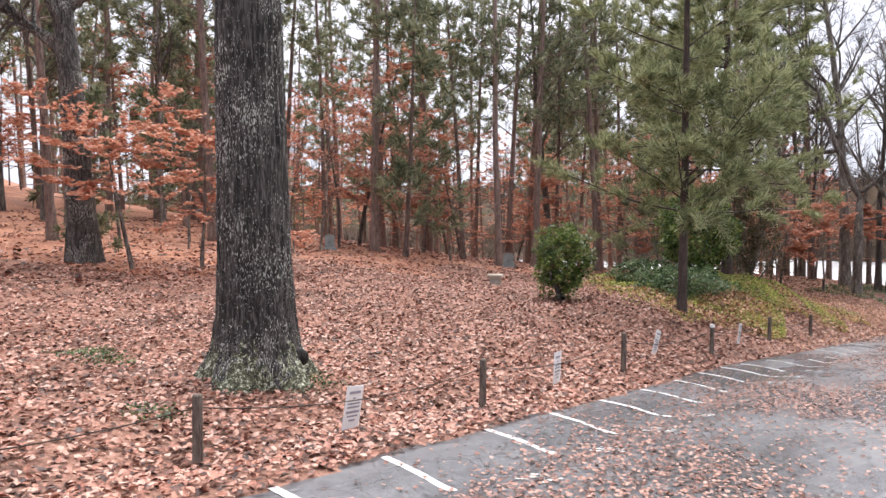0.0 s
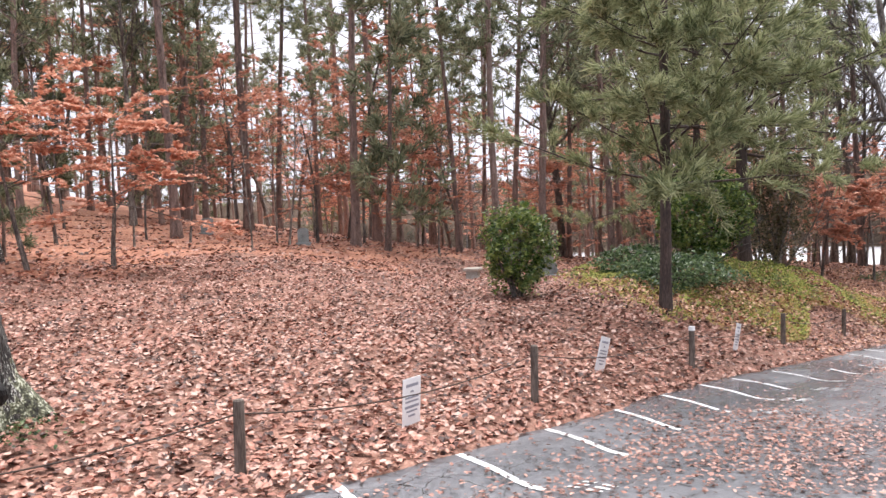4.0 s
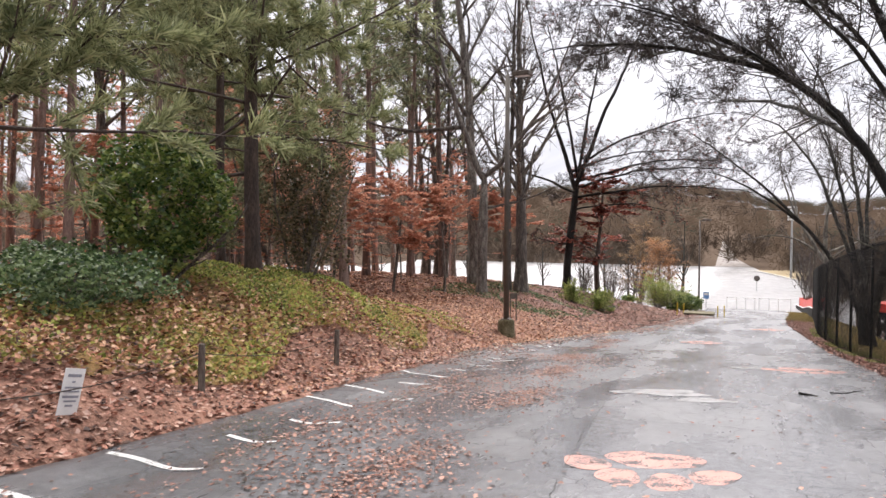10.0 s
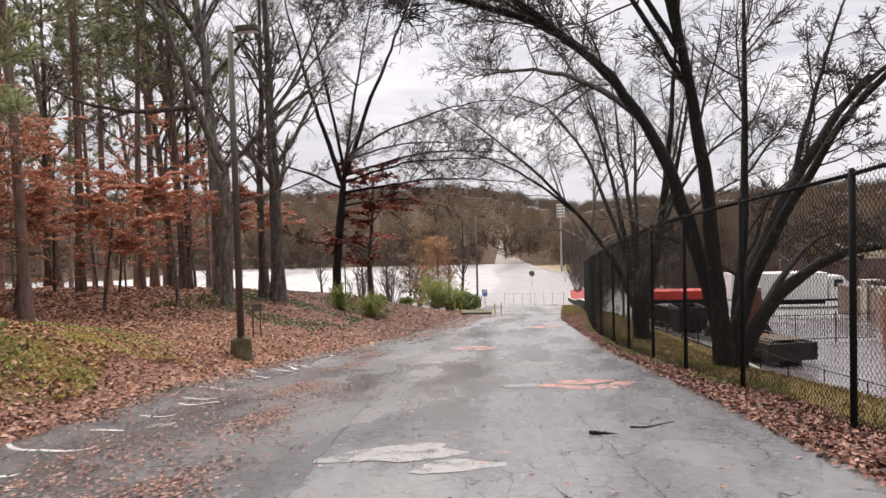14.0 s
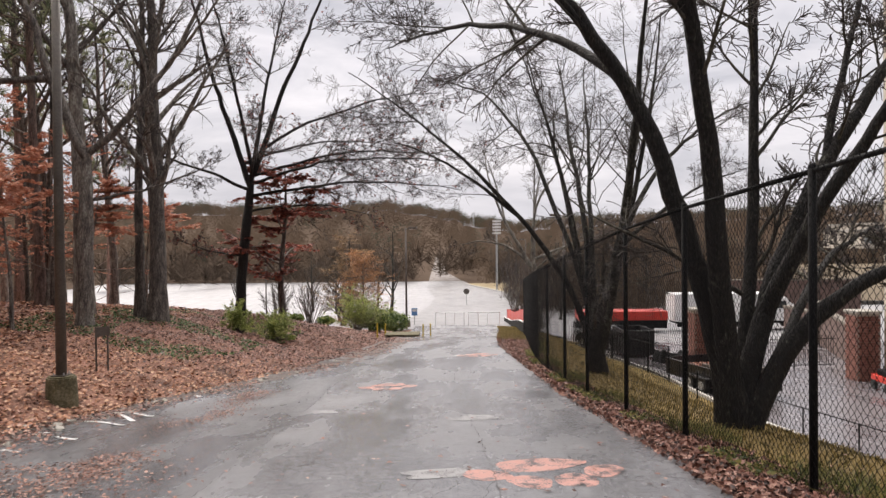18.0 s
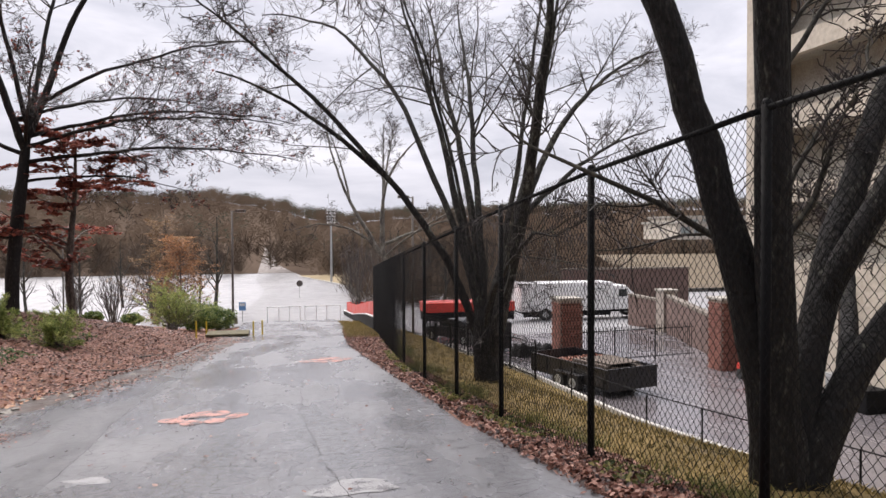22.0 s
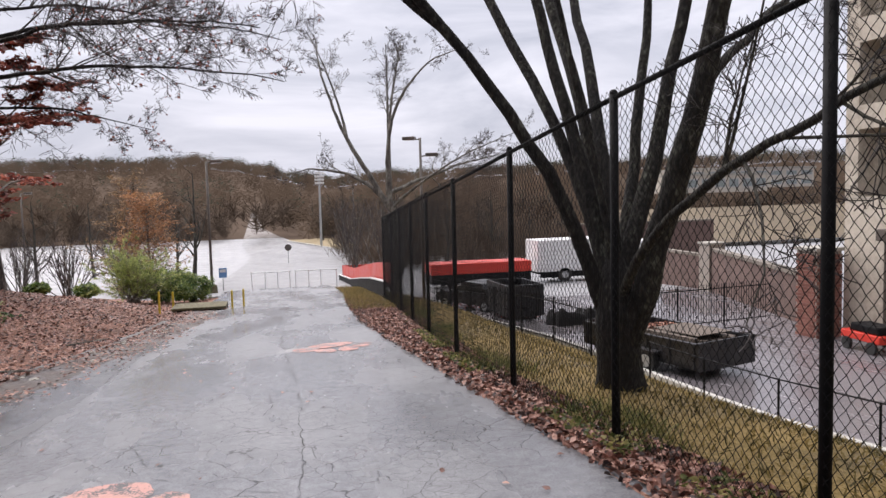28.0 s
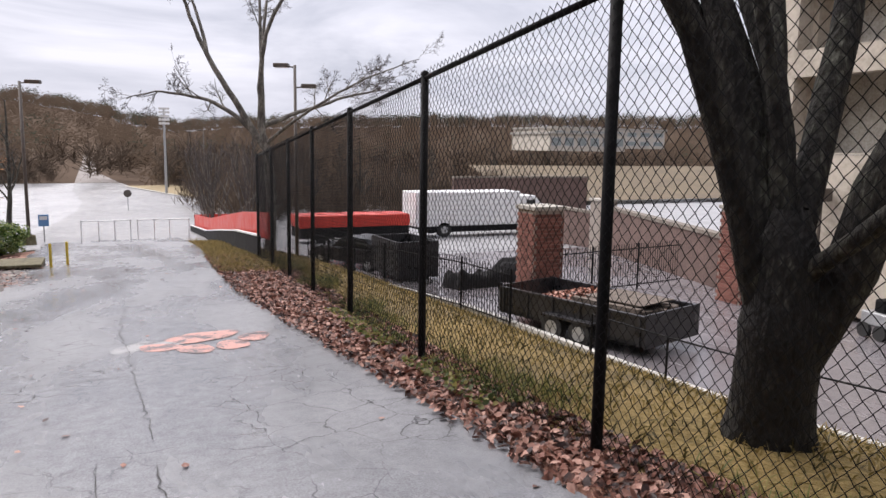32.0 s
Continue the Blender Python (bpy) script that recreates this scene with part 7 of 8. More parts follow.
def parked_car(x, y, turn, paint_mat, label):
    """A low saloon: shaped lower body, glazed cabin, four wheels."""
    t = thing("parked_car", Matrix.Translation((x, y, float(lot_z(y)))) @ Matrix.Rotation(radians(turn), 4, "Z"), label, "car")
    side = [(-2.15, 0.32), (-2.2, 0.62), (-2.05, 0.86), (-1.2, 0.93), (0.75, 0.93), (1.75, 0.84), (2.15, 0.66), (2.2, 0.34)]
    bm = prism(side, -0.88, 0.88)
    bm.transform(Matrix.Rotation(radians(90), 4, "X"))
    bmesh.ops.bevel(bm, geom=list(bm.edges), offset=0.05, segments=2, affect="EDGES")
    part("body", bm, paint_mat, t)
    bm = prism([(-1.55, 0.92), (-1.0, 1.36), (0.2, 1.40), (0.95, 0.92)], -0.74, 0.74)
    bm.transform(Matrix.Rotation(radians(90), 4, "X"))
    bmesh.ops.bevel(bm, geom=list(bm.edges), offset=0.06, segments=2, affect="EDGES")
    cabin = part("cabin", bm, paint_mat, t)
    for sy in (-1, 1):
        for pts in ([(-1.28, 0.97), (-0.92, 1.29), (-0.42, 1.31), (-0.42, 0.97)], [(-0.36, 0.97), (-0.36, 1.31), (0.16, 1.33), (0.70, 0.97)]):
            bm = prism(pts, -0.006, 0.006)
            bm.transform(Matrix.Translation((0, sy * 0.748, 0)) @ Matrix.Rotation(radians(90), 4, "X"))
            part("side_window", bm, M_GLASS, cabin)
    for q, w in (((2.16, 0.6), "headlamp"), ((-2.2, 0.68), "tail_lamp")):
        for sy in (-0.68, 0.68):
            part(w, boxed(q[0], sy - 0.16, q[1] - 0.06, q[0] + 0.035, sy + 0.16, q[1] + 0.06, bevel=0.012), M_WHITE if w == "headlamp" else M_RED, t)
    for wx in (-1.35, 1.4):
        for sy in (-0.80, 0.80):
            wh = part("wheel", rod(bmesh.new(), (wx, sy - 0.1, 0.31), (wx, sy + 0.1, 0.31), 0.31, sides=20), M_TYRE, t)
            part("rim", rod(bmesh.new(), (wx, sy - 0.11, 0.31), (wx, sy + 0.11, 0.31), 0.19, sides=14), M_STEEL, wh)
    return t


parked_car(9.9, 58.7, 118, M_TRAIL, "dark parked saloon car behind the picket fence")


def tarp_heap(x, y, ln, wd, h, turn, seed, label):
    """Equipment under a slack dark tarpaulin."""
    rng = np.random.default_rng(seed)
    bm = bmesh.new()
    bmesh.ops.create_grid(bm, x_segments=26, y_segments=16, size=1.0)
    ph = rng.uniform(0, 6, 4)
    for w in bm.verts:
        u, q = w.co.x, w.co.y
        edge = max(abs(u), abs(q)) ** 6
        fold = 0.07 * math.sin(7 * u + ph[0]) + 0.05 * math.sin(11 * q + 3 * u + ph[1])
        z = h * (0.62 + 0.28 * math.sin(2.4 * u + ph[2]) + 0.14 * math.sin(3.1 * q + ph[3]) + fold) * (1 - edge)
        w.co = Vector((u * ln / 2 * (1 + 0.06 * math.sin(5 * q)), q * wd / 2 * (1 + 0.06 * math.sin(4 * u)), max(0.0, z) + 0.01))
    bm.transform(Matrix.Translation((x, y, float(lot_z(y)))) @ Matrix.Rotation(radians(turn), 4, "Z"))
    ob = solid("crumpled_tarpaulin", bm, M_SCREEN, label, "equipment", group="covered equipment")
    ob.data.polygons.foreach_set("use_smooth", np.ones(len(ob.data.polygons), bool))
    return ob


tarp_heap(11.9, 51.9, 1.9, 1.2, 0.95, 10, 71, "equipment under a slack dark tarpaulin beside the fence")
tarp_heap(14.0, 52.6, 1.7, 1.1, 0.85, -15, 72, "equipment under a slack dark tarpaulin beside a brick pillar")


# ---------------------------------------------------------------- the concrete deck
def deck():
    X, Y0, Y1, D = 19.4, 6.0, 45.7, 34.0
    ZB = -5.6
    t = thing("concrete_deck", Matrix(), "tall cream concrete deck building with dark open storeys", "building")
    part("base_wall", boxed(X, Y0, ZB, X + 0.35, Y1, -0.95), M_CONCW, t)
    part("end_wall", boxed(X + 0.35, Y1 - 0.35, ZB, X + D, Y1, -0.95), M_CONCW, t)
    part("wall_joint", boxed(X - 0.01, Y0, -1.02, X, Y1, -0.98), M_CONC, t)
    floors = [(1.3, 2.1), (4.15, 4.95), (7.0, 7.8), (9.85, 10.65), (12.7, 13.5)]
    for z0, z1 in floors:
        part("spandrel", boxed(X, Y0, z0, X + 0.3, Y1 - 0.3, z1), M_CONCW, t)
        part("spandrel", boxed(X, Y1 - 0.3, z0, X + D, Y1, z1), M_CONCW, t)
        part("floor_slab", boxed(X + 0.3, Y0, z0 + 0.1, X + D, Y1 - 0.3, z0 + 0.35), M_CONC, t)
    part("floor_slab", boxed(X + 0.35, Y0, -1.5, X + D, Y1 - 0.35, -1.2), M_CONC, t)
    for y0, y1 in ((36.85, 37.85), (27.0, 28.0), (17.0, 18.0)):
        part("column", boxed(X - 0.12, y0, ZB, X + 0.7, y1, 14), M_CONCW, t)
    part("corner_column", boxed(X - 0.004, Y1 - 0.55, -0.95, X + 0.6, Y1 + 0.004, 14), M_CONCW, t)
    part("column", boxed(X + 14, Y1 - 0.7, -0.95, X + 14.9, Y1 - 0.005, 14), M_CONCW, t)
    part("back_wall", boxed(X + 1.5, Y0, -1.2, X + 1.75, Y1 - 0.75, 14), M_CONC, t)
    part("inner_wall", boxed(X + 0.6, Y1 - 0.75, -1.2, X + D, Y1 - 0.5, 14), M_CONCW, t)
    part("side_end", boxed(X, Y0 - 0.3, ZB, X + D, Y0, 14), M_CONCW, t)
    part("roof", boxed(X, Y0 - 0.3, 14, X + D, Y1, 14.4), M_CONC, t)
    for y, z0, z1 in ((34.3, -0.5, 1.1), (31.5, -0.5, 1.1)):
        fr = part("window_frame", boxed(X + 0.25, y, z0, X + 0.31, y + 2.3, z1), M_STEEL, t)
        # opaque brick colour on the pane stands for a reflected red building
        part("pane", boxed(X + 0.2, y + 0.08, z0 + 0.08, X + 0.24, y + 2.2, z1 - 0.08), M_BRICK, fr, "pane with a warm red reflection painted in")
        for k in range(4):
            part("mullion", boxed(X + 0.17, y + 0.06 + k * 0.72, z0 + 0.06, X + 0.198, y + 0.12 + k * 0.72, z1 - 0.06), M_SIGN, fr)
        part("transom", boxed(X + 0.165, y + 0.06, z0 + 0.5, X + 0.169, y + 2.24, z0 + 0.58), M_SIGN, fr)
    return t


deck()


def wall_lamp(y):
    x, z = 19.05, float(lot_z(y))
    t = thing("pole_light", Matrix.Translation((x, y, z)), "short grey pole light in front of the concrete wall", "lamp", "lights along the wall")
    part("pole", rod(bmesh.new(), (0, 0, -0.1), (0, 0, 3.4), 0.05, sides=8), M_POLE, t)
    part("head", boxed(-0.2, -0.22, 3.4, 0.2, 0.22, 3.78, bevel=0.03), M_POLE, t)


for y in (43.6, 39.9, 35.6):
    wall_lamp(y)


def cart(x, y, turn, body, label, w=1.6, d=0.8, h=0.6, name="utility_cart"):
    t = thing(name, Matrix.Translation((x, y, float(lot_z(y)))) @ Matrix.Rotation(radians(turn), 4, "Z"), label, "equipment")
    part("bed", boxed(-w / 2, -d / 2, 0.35, w / 2, d / 2, 0.35 + h * 0.5, bevel=0.03), body, t)
    part("load", boxed(-w / 2 + 0.15, -d / 2 + 0.1, 0.35 + h * 0.5, w / 2 - 0.3, d / 2 - 0.1, 0.35 + h, bevel=0.05), M_BLACK, t)
    for sx in (-w * 0.32, w * 0.32):
        for sy in (-d / 2, d / 2):
            part("wheel", rod(bmesh.new(), (sx, sy - 0.05, 0.2), (sx, sy + 0.05, 0.2), 0.2, sides=14), M_TYRE, t)
    return t


cart(18.3, 43.3, 85, M_RED, "low red and black utility cart by the wall", 1.7, 0.9, 0.5)
cart(18.4, 41.0, 80, M_STEEL, "small grey hand cart by the wall", 0.8, 0.6, 0.7)


def bin_box(x, y, w, d, h, material, label, name, cat="bin"):
    t = thing(name, Matrix.Translation((x, y, float(lot_z(y)))), label, cat)
    part("body", boxed(-w / 2, -d / 2, 0.0, w / 2, d / 2, h, bevel=0.05), material, t)
    part("lid", boxed(-w / 2 - 0.03, -d / 2 - 0.03, h, w / 2 + 0.03, d / 2 + 0.03, h + 0.06, bevel=0.02), material, t)
    return t


bin_box(18.6, 38.3, 0.8, 1.15, 0.72, M_BLACK, "wide black storage bin by the wall", "storage_bin")
bin_box(18.8, 39.7, 0.5, 0.6, 0.9, M_STEEL, "grey metal cabinet by the wall", "metal_cabinet", "cabinet")
bin_box(18.7, 34.9, 0.6, 0.6, 1.35, M_BLACK, "tall black cabinet by the wall", "black_cabinet", "cabinet")
bin_box(18.7, 33.6, 1.0, 1.2, 1.4, M_WHITE, "white air-conditioning unit by the wall", "cooling_unit", "machine")


def yellow_bag():
    bm = bmesh.new()
    bmesh.ops.create_uvsphere(bm, u_segments=18, v_segments=12, radius=0.36)
    for w in bm.verts:
        w.co += Vector((0.04 * math.sin(w.co.z * 14), 0.04 * math.sin(w.co.x * 12), 0.03 * math.sin(w.co.y * 15)))
        w.co.z = max(w.co.z, -0.30)
    bm.transform(Matrix.Translation((18.8, 35.75, float(lot_z(35.75)) + 0.30)))
    solid("yellow_bag", bm, mat("yellow_plastic", [(0.62, 0.62, 0.02), (0.75, 0.75, 0.05)], 5, 5, (0.3, 0.5), 0.2), "crumpled bright yellow bag on the asphalt", "bag")


yellow_bag()


def long_wall(name, pts, z0, z1, material, label, thick=0.3):
    t = thing(name, Matrix(), label, "wall")
    for a, b in zip(pts, pts[1:]):
        d = Vector((b[0] - a[0], b[1] - a[1], 0))
        bm = boxed(0, -thick / 2, z0, d.length, thick / 2, z1)
        bm.transform(Matrix.Translation((a[0], a[1], 0)) @ Matrix.Rotation(math.atan2(d.y, d.x), 4, "Z"))
        part("wall_run", bm, material, t)
        bm = boxed(0, -thick / 2 - 0.06, z1, d.length, thick / 2 + 0.06, z1 + 0.15)
        bm.transform(Matrix.Translation((a[0], a[1], 0)) @ Matrix.Rotation(math.atan2(d.y, d.x), 4, "Z"))
        part("coping", bm, M_SLAB, t)
    return t


long_wall("brick_wall", [(19.15, 46.4), (23.7, 59.7)], -6.6, -3.95, M_DBRICK, "low dark brown brick wall between two pillars")
long_wall("brick_wall", [(24.1, 60.8), (24.3, 66.0)], -6.9, -4.4, M_DBRICK, "low dark brown brick wall beyond a pillar")
long_wall("brick_wall", [(25.5, 82), (38.5, 82)], -7.6, -3.4, M_DBRICK, "brown brick wall with a pale coping at the end of the lot")


def far_building(x, y, w, d, h, base, material, label, rows, bays):
    t = thing("far_building", Matrix.Translation((x, y, base)), label, "building", "far buildings")
    part("wall", boxed(0, 0, 0, w, d, h), material, t)
    part("roof", boxed(-0.3, -0.3, h, w + 0.3, d + 0.3, h + 0.35), M_CONC, t)
    for r in range(rows):
        for b in range(bays):
            x0 = (b + 0.15) * w / bays
            z0 = (r + 0.3) * h / rows
            wd = part("window", boxed(x0, -0.08, z0, x0 + 0.7 * w / bays, -0.01, z0 + 0.5 * h / rows), M_STEEL, t)
            # panes take a mid grey: haze over dark glass is put into the colour
            part("pane", boxed(x0 + 0.1, -0.12, z0 + 0.1, x0 + 0.7 * w / bays - 0.1, -0.085, z0 + 0.5 * h / rows - 0.1), M_STONE, wd)
    return t


far_building(65, 129, 15, 12, 2.7, -1.2, M_CONCW, "long pale building with window bands across the valley", 1, 6)
far_building(74, 142, 26, 14, 3.4, -0.6, M_CONCW, "pale two-storey building on the slope", 2, 8)
strip("verge_bank", np.arange(108, 128, 4.0), lambda y: 48.0, lambda y: 110.0, lambda x, y: -7.6 + (y - 108) * 0.26, M_SLOPE, "dull tan grass slope below the far buildings", "verge")


# ---------------------------------------------------------------- headstones and box in the glade
def headstone(x, y, w, h, turn, label):
    t = thing("headstone", at(x, y, radians(turn)), label, "headstone", "old headstones")
    part("plinth", boxed(-w / 2 - 0.08, -0.16, -0.2, w / 2 + 0.08, 0.16, 0.10, bevel=0.01), M_STONE, t)
    n = 9
    ring = [(-w / 2, 0.1), (w / 2, 0.1)] + [(w / 2 * math.cos(a), h - 0.12 + 0.12 * math.sin(a)) for a in np.linspace(0, math.pi, n)]
    bm = prism(ring, -0.07, 0.07)
    bm.transform(Matrix.Rotation(radians(90), 4, "X"))
    part("slab", bm, M_STONE, t)


for x, y, w, h, tn in ((-16.2, 15.2, 0.9, 0.55, 40), (-22, 19.5, 0.5, 0.6, 40), (-24.5, 22.5, 0.6, 0.7, 40), (-31.5, 10.3, 0.55, 0.75, 60), (-26.5, 12.2, 0.45, 0.7, 55), (-20.5, 20.5, 0.45, 0.4, 40), (-18.5, 18.2, 0.5, 0.35, 40), (-14.4, 26.5, 0.7, 0.42, 30)):
    headstone(x, y, w, h, tn, "weathered grey headstone among fallen leaves")


def stone_box():
    t = thing("stone_pedestal", at(-17.1, 12.8, 0.6), "squat stone pedestal with a flat cap on the lawn", "pedestal")
    part("block", boxed(-0.2, -0.2, -0.1, 0.2, 0.2, 0.34, bevel=0.02), M_CONC, t)
    part("cap", boxed(-0.27, -0.27, 0.34, 0.27, 0.27, 0.43, bevel=0.02), M_CONCW, t)


stone_box()


def stick():
    rng = np.random.default_rng(9)
    z = float(road_z(1.1, 16.3)) + 0.02
    a = np.array([[0.8, 16.28, z], [1.25, 16.42, z + 0.02]])
    b, br = grow(a, np.array([[1, 0.12, 0.02], [1, -0.3, 0.05]]), np.array([0.95, 0.5]), np.array([0.022, 0.013]), 7, 0.08, 0.0, 0.4, rng)
    v, f = tubes(b, br, 7)
    tagged(new("fallen_stick", mesh_np("fallen_stick", v, f, M_BARK, True)), "dark broken stick lying on wet asphalt", "stick")


stick()


def edge_stick(x0, y0, x1, y1, r, seed):
    """A pale stick washed down onto the silt."""
    rng = np.random.default_rng(seed)
    ln = math.hypot(x1 - x0, y1 - y0)
    d = np.array([[x1 - x0, y1 - y0, 0.0]]) / ln
    b, br = grow(np.array([[x0, y0, 0.0]]), d, np.array([ln]), np.array([r]), 9, 0.05, 0.0, 0.5, rng)
    c, cr = grow(*sprout(b, br, 3, 0.3, 0.9, 35, 0.3, 0.6, rng, 1.0), 5, 0.08, 0.0, 0.5, rng)
    for q in (b, c):
        q[:, :, 2] = road_z(q[:, :, 0], q[:, :, 1]) + 0.035
    v, f = join(tubes(b, br, 7), tubes(c, cr, 5))
    tagged(new("fallen_stick", mesh_np("fallen_stick", v, f, M_PALEB, True)), "pale bare stick stranded on wet silt", "stick", "sticks on the silt")


for i, q in enumerate(((-4.86, 38.31, -3.69, 37.65, 0.022), (-4.82, 35.48, -4.12, 35.3, 0.018), (-4.84, 34.35, -4.5, 34.34, 0.016), (-5.5, 31.2, -4.9, 30.7, 0.016), (-4.3, 41.5, -3.6, 42.2, 0.02))):
    edge_stick(*q, 351 + i)


def bird_nest():
    rng = np.random.default_rng(4)
    p = np.array([-1.27, 17.83, 3.75]) + rng.normal(0, 0.09, (70, 3))
    b, br = grow(p, rng.normal(size=(70, 3)), np.full(70, 0.35), np.full(70, 0.008), 4, 0.3, 0, 0.6, rng)
    v, f = tubes(b, br, 3)
    tagged(new("bird_nest", mesh_np("bird_nest", v, f, M_BARK)), "dark clump of twigs high in the branches", "nest")


bird_nest()


# ---------------------------------------------------------------- fallen leaves, ivy and grass
def scatter(name, n, x0, x1, y0, y1, keep, size, material, label, seed, lift=0.015, tilt=0.35, on_road=False, up=0.0):
    rng = np.random.default_rng(seed)
    x, y = rng.uniform(x0, x1, n), rng.uniform(y0, y1, n)
    ok = keep(x, y, rng)
    x, y = x[ok], y[ok]
    z = (road_z(x, y) if on_road else ground_z(x, y)) + lift + rng.uniform(0, 0.03, len(x))
    v, f = leaves(np.c_[x, y, z], size, rng, tilt, up)
    return tagged(new(name, mesh_np(name, v, f, material)), label, "leaves", kind="stuff")


def wave(x, y):
    return np.sin(x * 0.9 + 1.3 * np.sin(y * 0.6)) + np.sin(y * 1.1 + x * 0.5)


def ivy_here(x, y, r):
    return (x < edge_l(y) - 1.0 - 0.4 * np.sin(y * 0.9)) & (y > 9.2 + 0.12 * (-x - 7) ** 2 + r.normal(0, 0.7, len(x))) & (y < 24.5 + r.normal(0, 1, len(x)))


def patch(x, y, k):
    return np.sin(x * 1.3 * k + 2.1 * np.sin(y * 0.8 * k)) + np.sin(y * 1.7 * k + 1.4 * np.sin(x * 1.1 * k + k))


DRIFT_Y, DRIFT_X = [8, 12, 14, 18, 24], [-2.8, -3.06, -3.05, -3.43, -4.2]
scatter("fallen_leaves", 200000, -22, -4, -10, 26, lambda x, y, r: (x < edge_l(y) + 0.05) & (r.random(len(x)) < np.clip(1.25 - np.hypot(x - 0, y - 2) / 26, 0.1, 1)) & ~((x < edge_l(y) - 2.2) & (x > -13) & (y > 11) & (r.random(len(x)) < 0.7)), 0.082, M_LEAF, "brown and pinkish fallen leaves covering the lawn", 301)
scatter("bank_leaves", 40000, -12, -2.5, 31, 56, lambda x, y, r: (x < edge_l(y) - 0.1) & (y > 33 + 2 * r.normal(size=len(x))), 0.084, M_LEAFR, "brown fallen leaves on the bank beside the road", 302)
scatter("bank_leaves", 46000, -14, -2.5, 12, 37, lambda x, y, r: (x < edge_l(y) - 0.05) & (y < 33 + 2 * r.normal(size=len(x))) & ((y > 24) | (r.random(len(x)) < 0.4)), 0.088, M_LEAFO, "orange-brown fallen leaves on the bank under the trees", 322)
scatter("wood_leaves", 24000, -24, -11, 24, 46, lambda x, y, r: x < edge_l(y) - 4, 0.115, M_LEAFO, "rust-orange leaves at the edge of the wood", 323)
scatter("road_leaves", 230000, -6.5, 6, -12, 22, lambda x, y, r: (x > edge_l(y)) & (r.random(len(x)) < np.clip((0.42 * np.exp(-((x - edge_l(y) - 1.9) / 1.5) ** 2) + 0.8 * np.exp(-((x - edge_l(y) - 4.2) / 2.6) ** 2) * ease((9 - y) / 6)) * np.clip(wave(x * 1.5, y) * 0.5 + 0.5, 0.16, 1), 0.006, 1)), 0.052, M_LEAFR, "wet brown leaves strewn over the stalls", 303, 0.006, 0.15, True)
scatter("drift_leaves", 120000, -6, -1.5, 6, 30, lambda x, y, r: (r.random(len(x)) < 0.75 * np.exp(-((x - np.interp(y, DRIFT_Y, DRIFT_X)) / 0.34) ** 2) * np.clip(patch(x, y * 0.8, 1.1) * 0.6 + 0.35, 0, 1)), 0.046, M_LEAFR, "wet reddish leaves drifted along the carriageway", 329, 0.005, 0.12, True)
scatter("edge_leaves", 52000, -7.5, -1, 18, 52, lambda x, y, r: (x > edge_l(y) - 0.2) & (x < edge_l(y) + 1.3) & (r.random(len(x)) < np.clip(1.0 - (x - edge_l(y)) * 0.75, 0, 1) * np.clip(wave(x * 2, y * 1.3) * 0.6 + 0.55, 0.05, 1)), 0.07, M_LEAFR, "wet leaves caught on the silty road edge", 309, 0.022, 0.2, True)
scatter("fence_weeds", 15000, 2.2, 4.0, 20, 40, lambda x, y, r: (np.abs(x - fence_x(y) + 0.05) < 0.22) & (np.sin(y * 1.9) + np.sin(y * 0.7 + 1) > -0.2), 0.055, M_BLADE, "low ivy and weeds along the fence foot", 310, 0.05, 0.9, False, 0.4)
scatter("stray_leaves", 1500, -5, 2.6, 8, 50, lambda x, y, r: (x > edge_l(y)) & (x < edge_r(y)) & (r.random(len(x)) < 0.25), 0.06, M_LEAFR, "single wet leaves on the asphalt", 304, 0.004, 0.1, True)
scatter("fence_leaves", 125000, 1.6, 4.4, 5, 50, lambda x, y, r: (x > edge_r(y) - 0.05 - 0.25 * r.random(len(x)) ** 3) & (x < fence_x(y) + 0.3) & (r.random(len(x)) < np.clip(1.35 - np.abs(x - edge_r(y) - 0.5) * 1.0, 0.5, 1)), 0.064, M_LEAFR, "drift of damp brown leaves along the fence foot", 305, 0.02, 0.75)
scatter("wood_leaves", 38000, -40, -11, -10, 60, lambda x, y, r: (x < -18) | ((y > 25) & (x < -11.5)), 0.16, M_LEAF, "rust-coloured leaves on the woodland floor", 306)
scatter("ivy_cover", 70000, -14, -6.2, 8, 26, lambda x, y, r: ivy_here(x, y, r) & (patch(x, y, 1.0) + r.normal(0, 0.5, len(x)) > -0.5), 0.075, M_IVY, "yellow-green vinca and ivy covering the bank", 307, 0.10, 0.9, False, 0.3)
scatter("ivy_tufts", 46000, -14, -6.2, 8, 26, lambda x, y, r: ivy_here(x, y, r) & (patch(x, y, 0.8) + r.normal(0, 0.4, len(x)) > 0.45), 0.07, M_GLEAF, "green tufts of ivy standing above the bank", 327, 0.22, 1.0, False, 0.4)
scatter("ivy_litter", 30000, -14, -6.0, 8, 27, lambda x, y, r: ivy_here(x, y, r) & (patch(x, y, 1.3) + r.normal(0, 0.6, len(x)) < 0.5), 0.085, M_LEAFO, "orange-brown leaves caught among the ivy", 328, 0.13, 0.7)
scatter("lawn_weeds", 60000, -12, -6, -5.5, -1, lambda x, y, r: (np.minimum(np.minimum(np.hypot((x + 10.9) / 0.9, (y + 3.7) / 0.6), np.hypot((x + 7.16) / 0.4, (y + 4.4) / 0.35)), np.hypot((x + 7.75) / 0.55, (y + 2.0) / 0.5)) + r.normal(0, 0.25, len(x)) < 0.7) & (r.random(len(x)) < 0.3), 0.045, M_LAUREL, "low green weeds among the leaves by the oak", 330, 0.03, 0.9, False, 0.3)
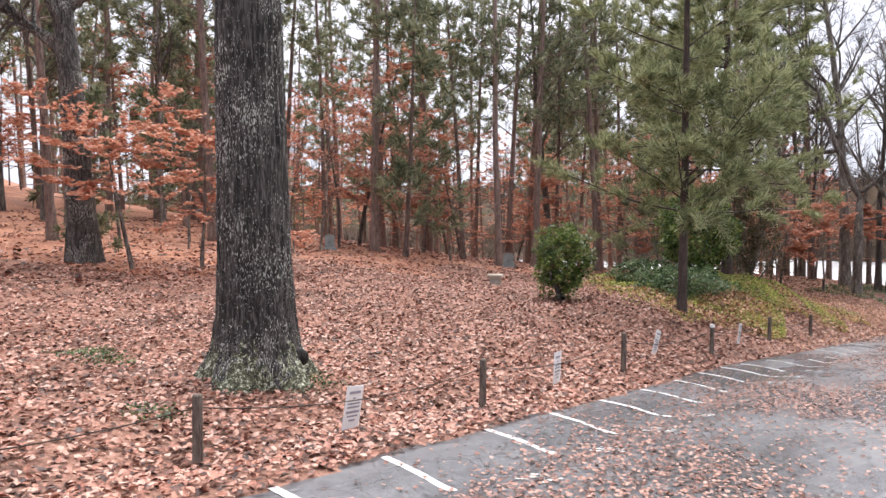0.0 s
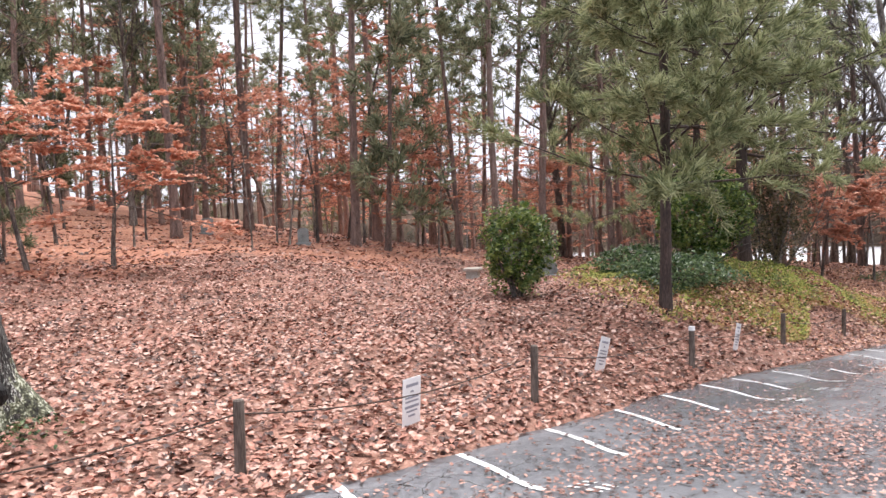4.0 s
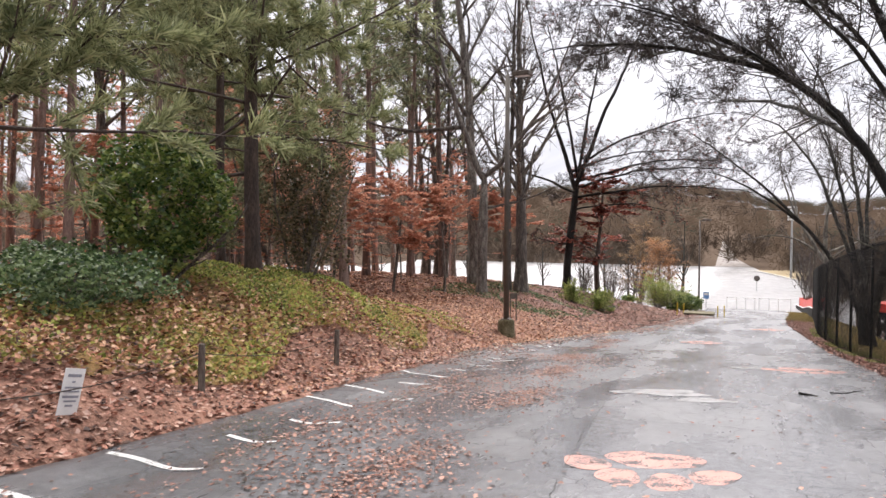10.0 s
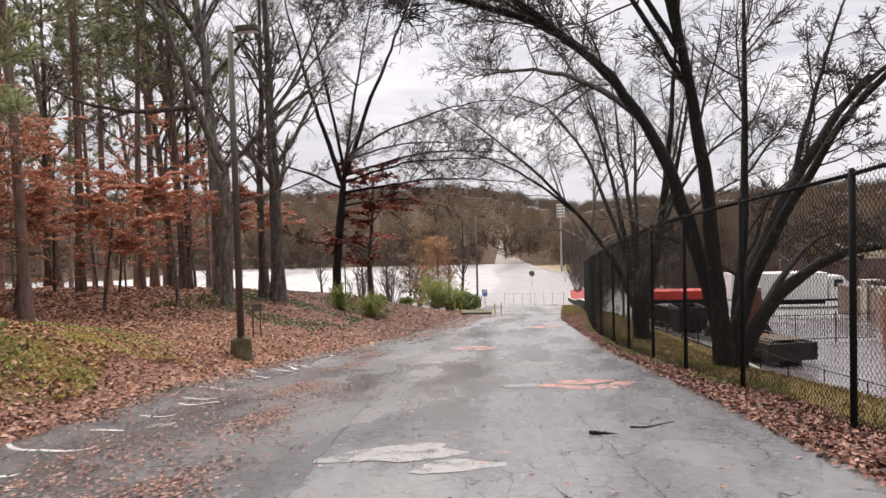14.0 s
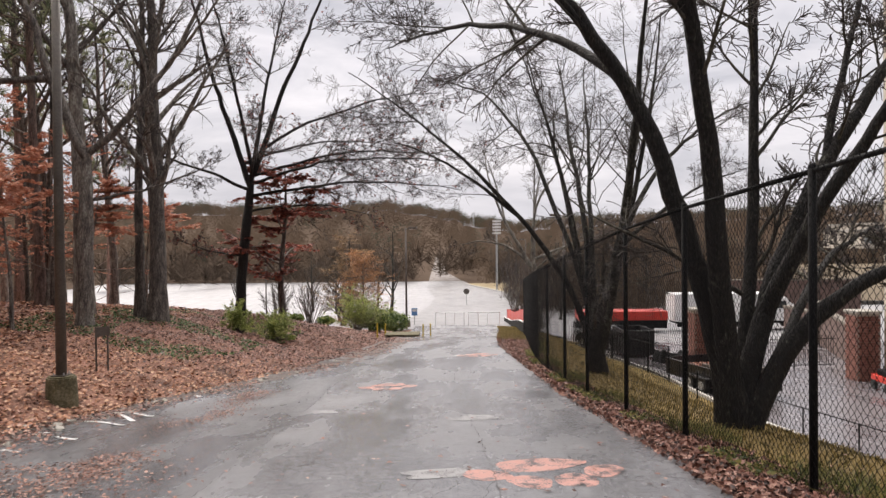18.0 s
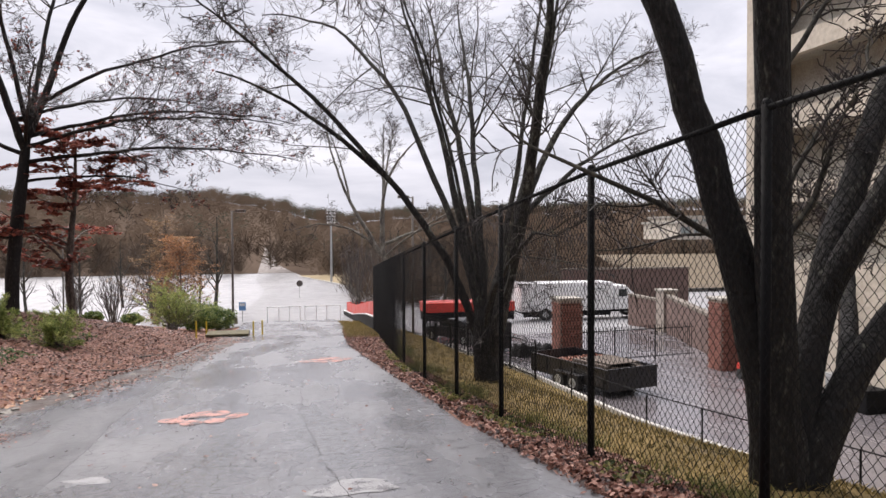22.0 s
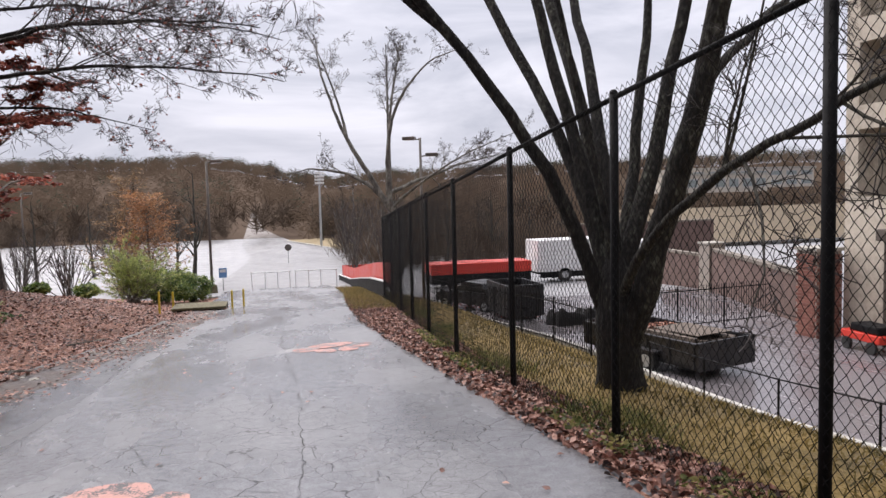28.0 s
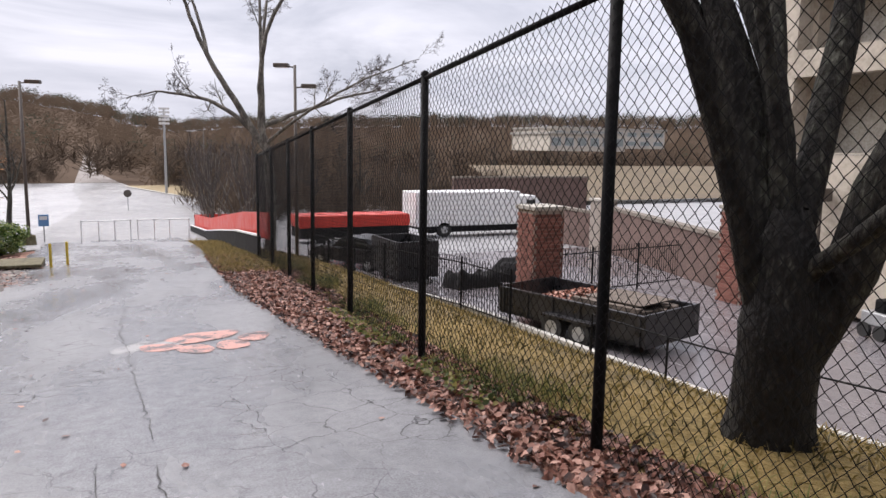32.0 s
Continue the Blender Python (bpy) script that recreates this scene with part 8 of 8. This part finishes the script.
scatter("ivy_bank", 9000, -13, -6.5, 33, 46, lambda x, y, r: (x < edge_l(y) - 2.5) & (wave(x, y) > -0.3), 0.08, M_LAUREL, "dark ivy creeping over the bank", 308, 0.04, 0.9, False, 0.3)


def blades(name, n, x0, x1, y0, y1, keep, ln, material, label, seed, lean=0.5, wd=0.008):
    rng = np.random.default_rng(seed)
    x, y = rng.uniform(x0, x1, n), rng.uniform(y0, y1, n)
    ok = keep(x, y, rng)
    x, y = x[ok], y[ok]
    p = np.c_[x, y, ground_z(x, y)]
    d = unit(np.c_[rng.normal(0, lean, (len(x), 2)), np.ones(len(x))])
    w = unit(np.cross(d, rng.normal(size=d.shape))) * wd
    l2 = (ln * rng.uniform(0.5, 1.3, len(x)))[:, None]
    mid, tip = p + d * l2 * 0.6, p + d * l2 * 0.9 + np.c_[d[:, :2], np.zeros(len(x))] * l2 * 0.5
    v = np.stack([p - w, p + w, mid + w * 0.7, mid - w * 0.7, tip + w * 0.1, tip - w * 0.1], 1).reshape(-1, 3)
    b = (np.arange(len(x)) * 6)[:, None, None] + np.array([(0, 1, 2, 3), (3, 2, 4, 5)])[None]
    return tagged(new(name, mesh_np(name, v, b.reshape(-1, 4), material)), label, "grass", kind="stuff")


blades("fence_grass", 120000, 2.4, 4.6, 10, 49, lambda x, y, r: (np.abs(x - fence_x(y) - 0.32) < 0.22 + 0.12 * np.sin(y * 2.3)) & (r.random(len(x)) < 0.2 + 0.25 * np.sin(y * 1.7)), 0.19, M_BLADE, "rough green grass along the fence foot", 311, 0.6, 0.006)
blades("bank_grass", 64000, 3.0, 13, 14, 54, lambda x, y, r: (x > fence_x(y) + 0.2) & (x < kerb_x(y) - 0.02), 0.09, M_STRAW, "yellowing mown grass on the bank", 312, 0.7, 0.008)
blades("verge_grass", 26000, 2.2, 4.6, 44, 66, lambda x, y, r: (x > edge_r(y) - 0.08) & (x < 4.2), 0.16, M_STRAW, "rough yellowish grass along the barrier", 313, 0.6, 0.007)
for t, w, h in PILLARS[:2]:
    lay_bricks(t, w, h)


def rubble():
    """Broken paving and mud along the worn edge."""
    rng = np.random.default_rng(320)
    bm = bmesh.new()
    for i in range(110):
        y = rng.uniform(22, 50)
        x = float(edge_l(y)) + rng.normal(0.15, 0.22)
        z = float(road_z(x, y)) if x > edge_l(y) else float(ground_z(np.array([x]), np.array([y]))[0])
        a = rng.uniform(0.04, 0.17)
        m = Matrix.Translation((x, y, z + a * 0.10)) @ Euler(tuple(rng.uniform(-0.2, 0.2, 2)) + (rng.uniform(0, 6),)).to_matrix().to_4x4() @ Matrix.Diagonal((a * 1.6, a, a * 0.4, 1))
        q = bmesh.ops.create_icosphere(bm, subdivisions=1, radius=0.5, matrix=m)
        for w in q["verts"]:
            w.co += Vector(rng.normal(0, a * 0.10, 3))
    tagged(solid("edge_rubble", bm, M_CONC), "broken pale paving chips along the road edge", "rubble", kind="stuff")


rubble()
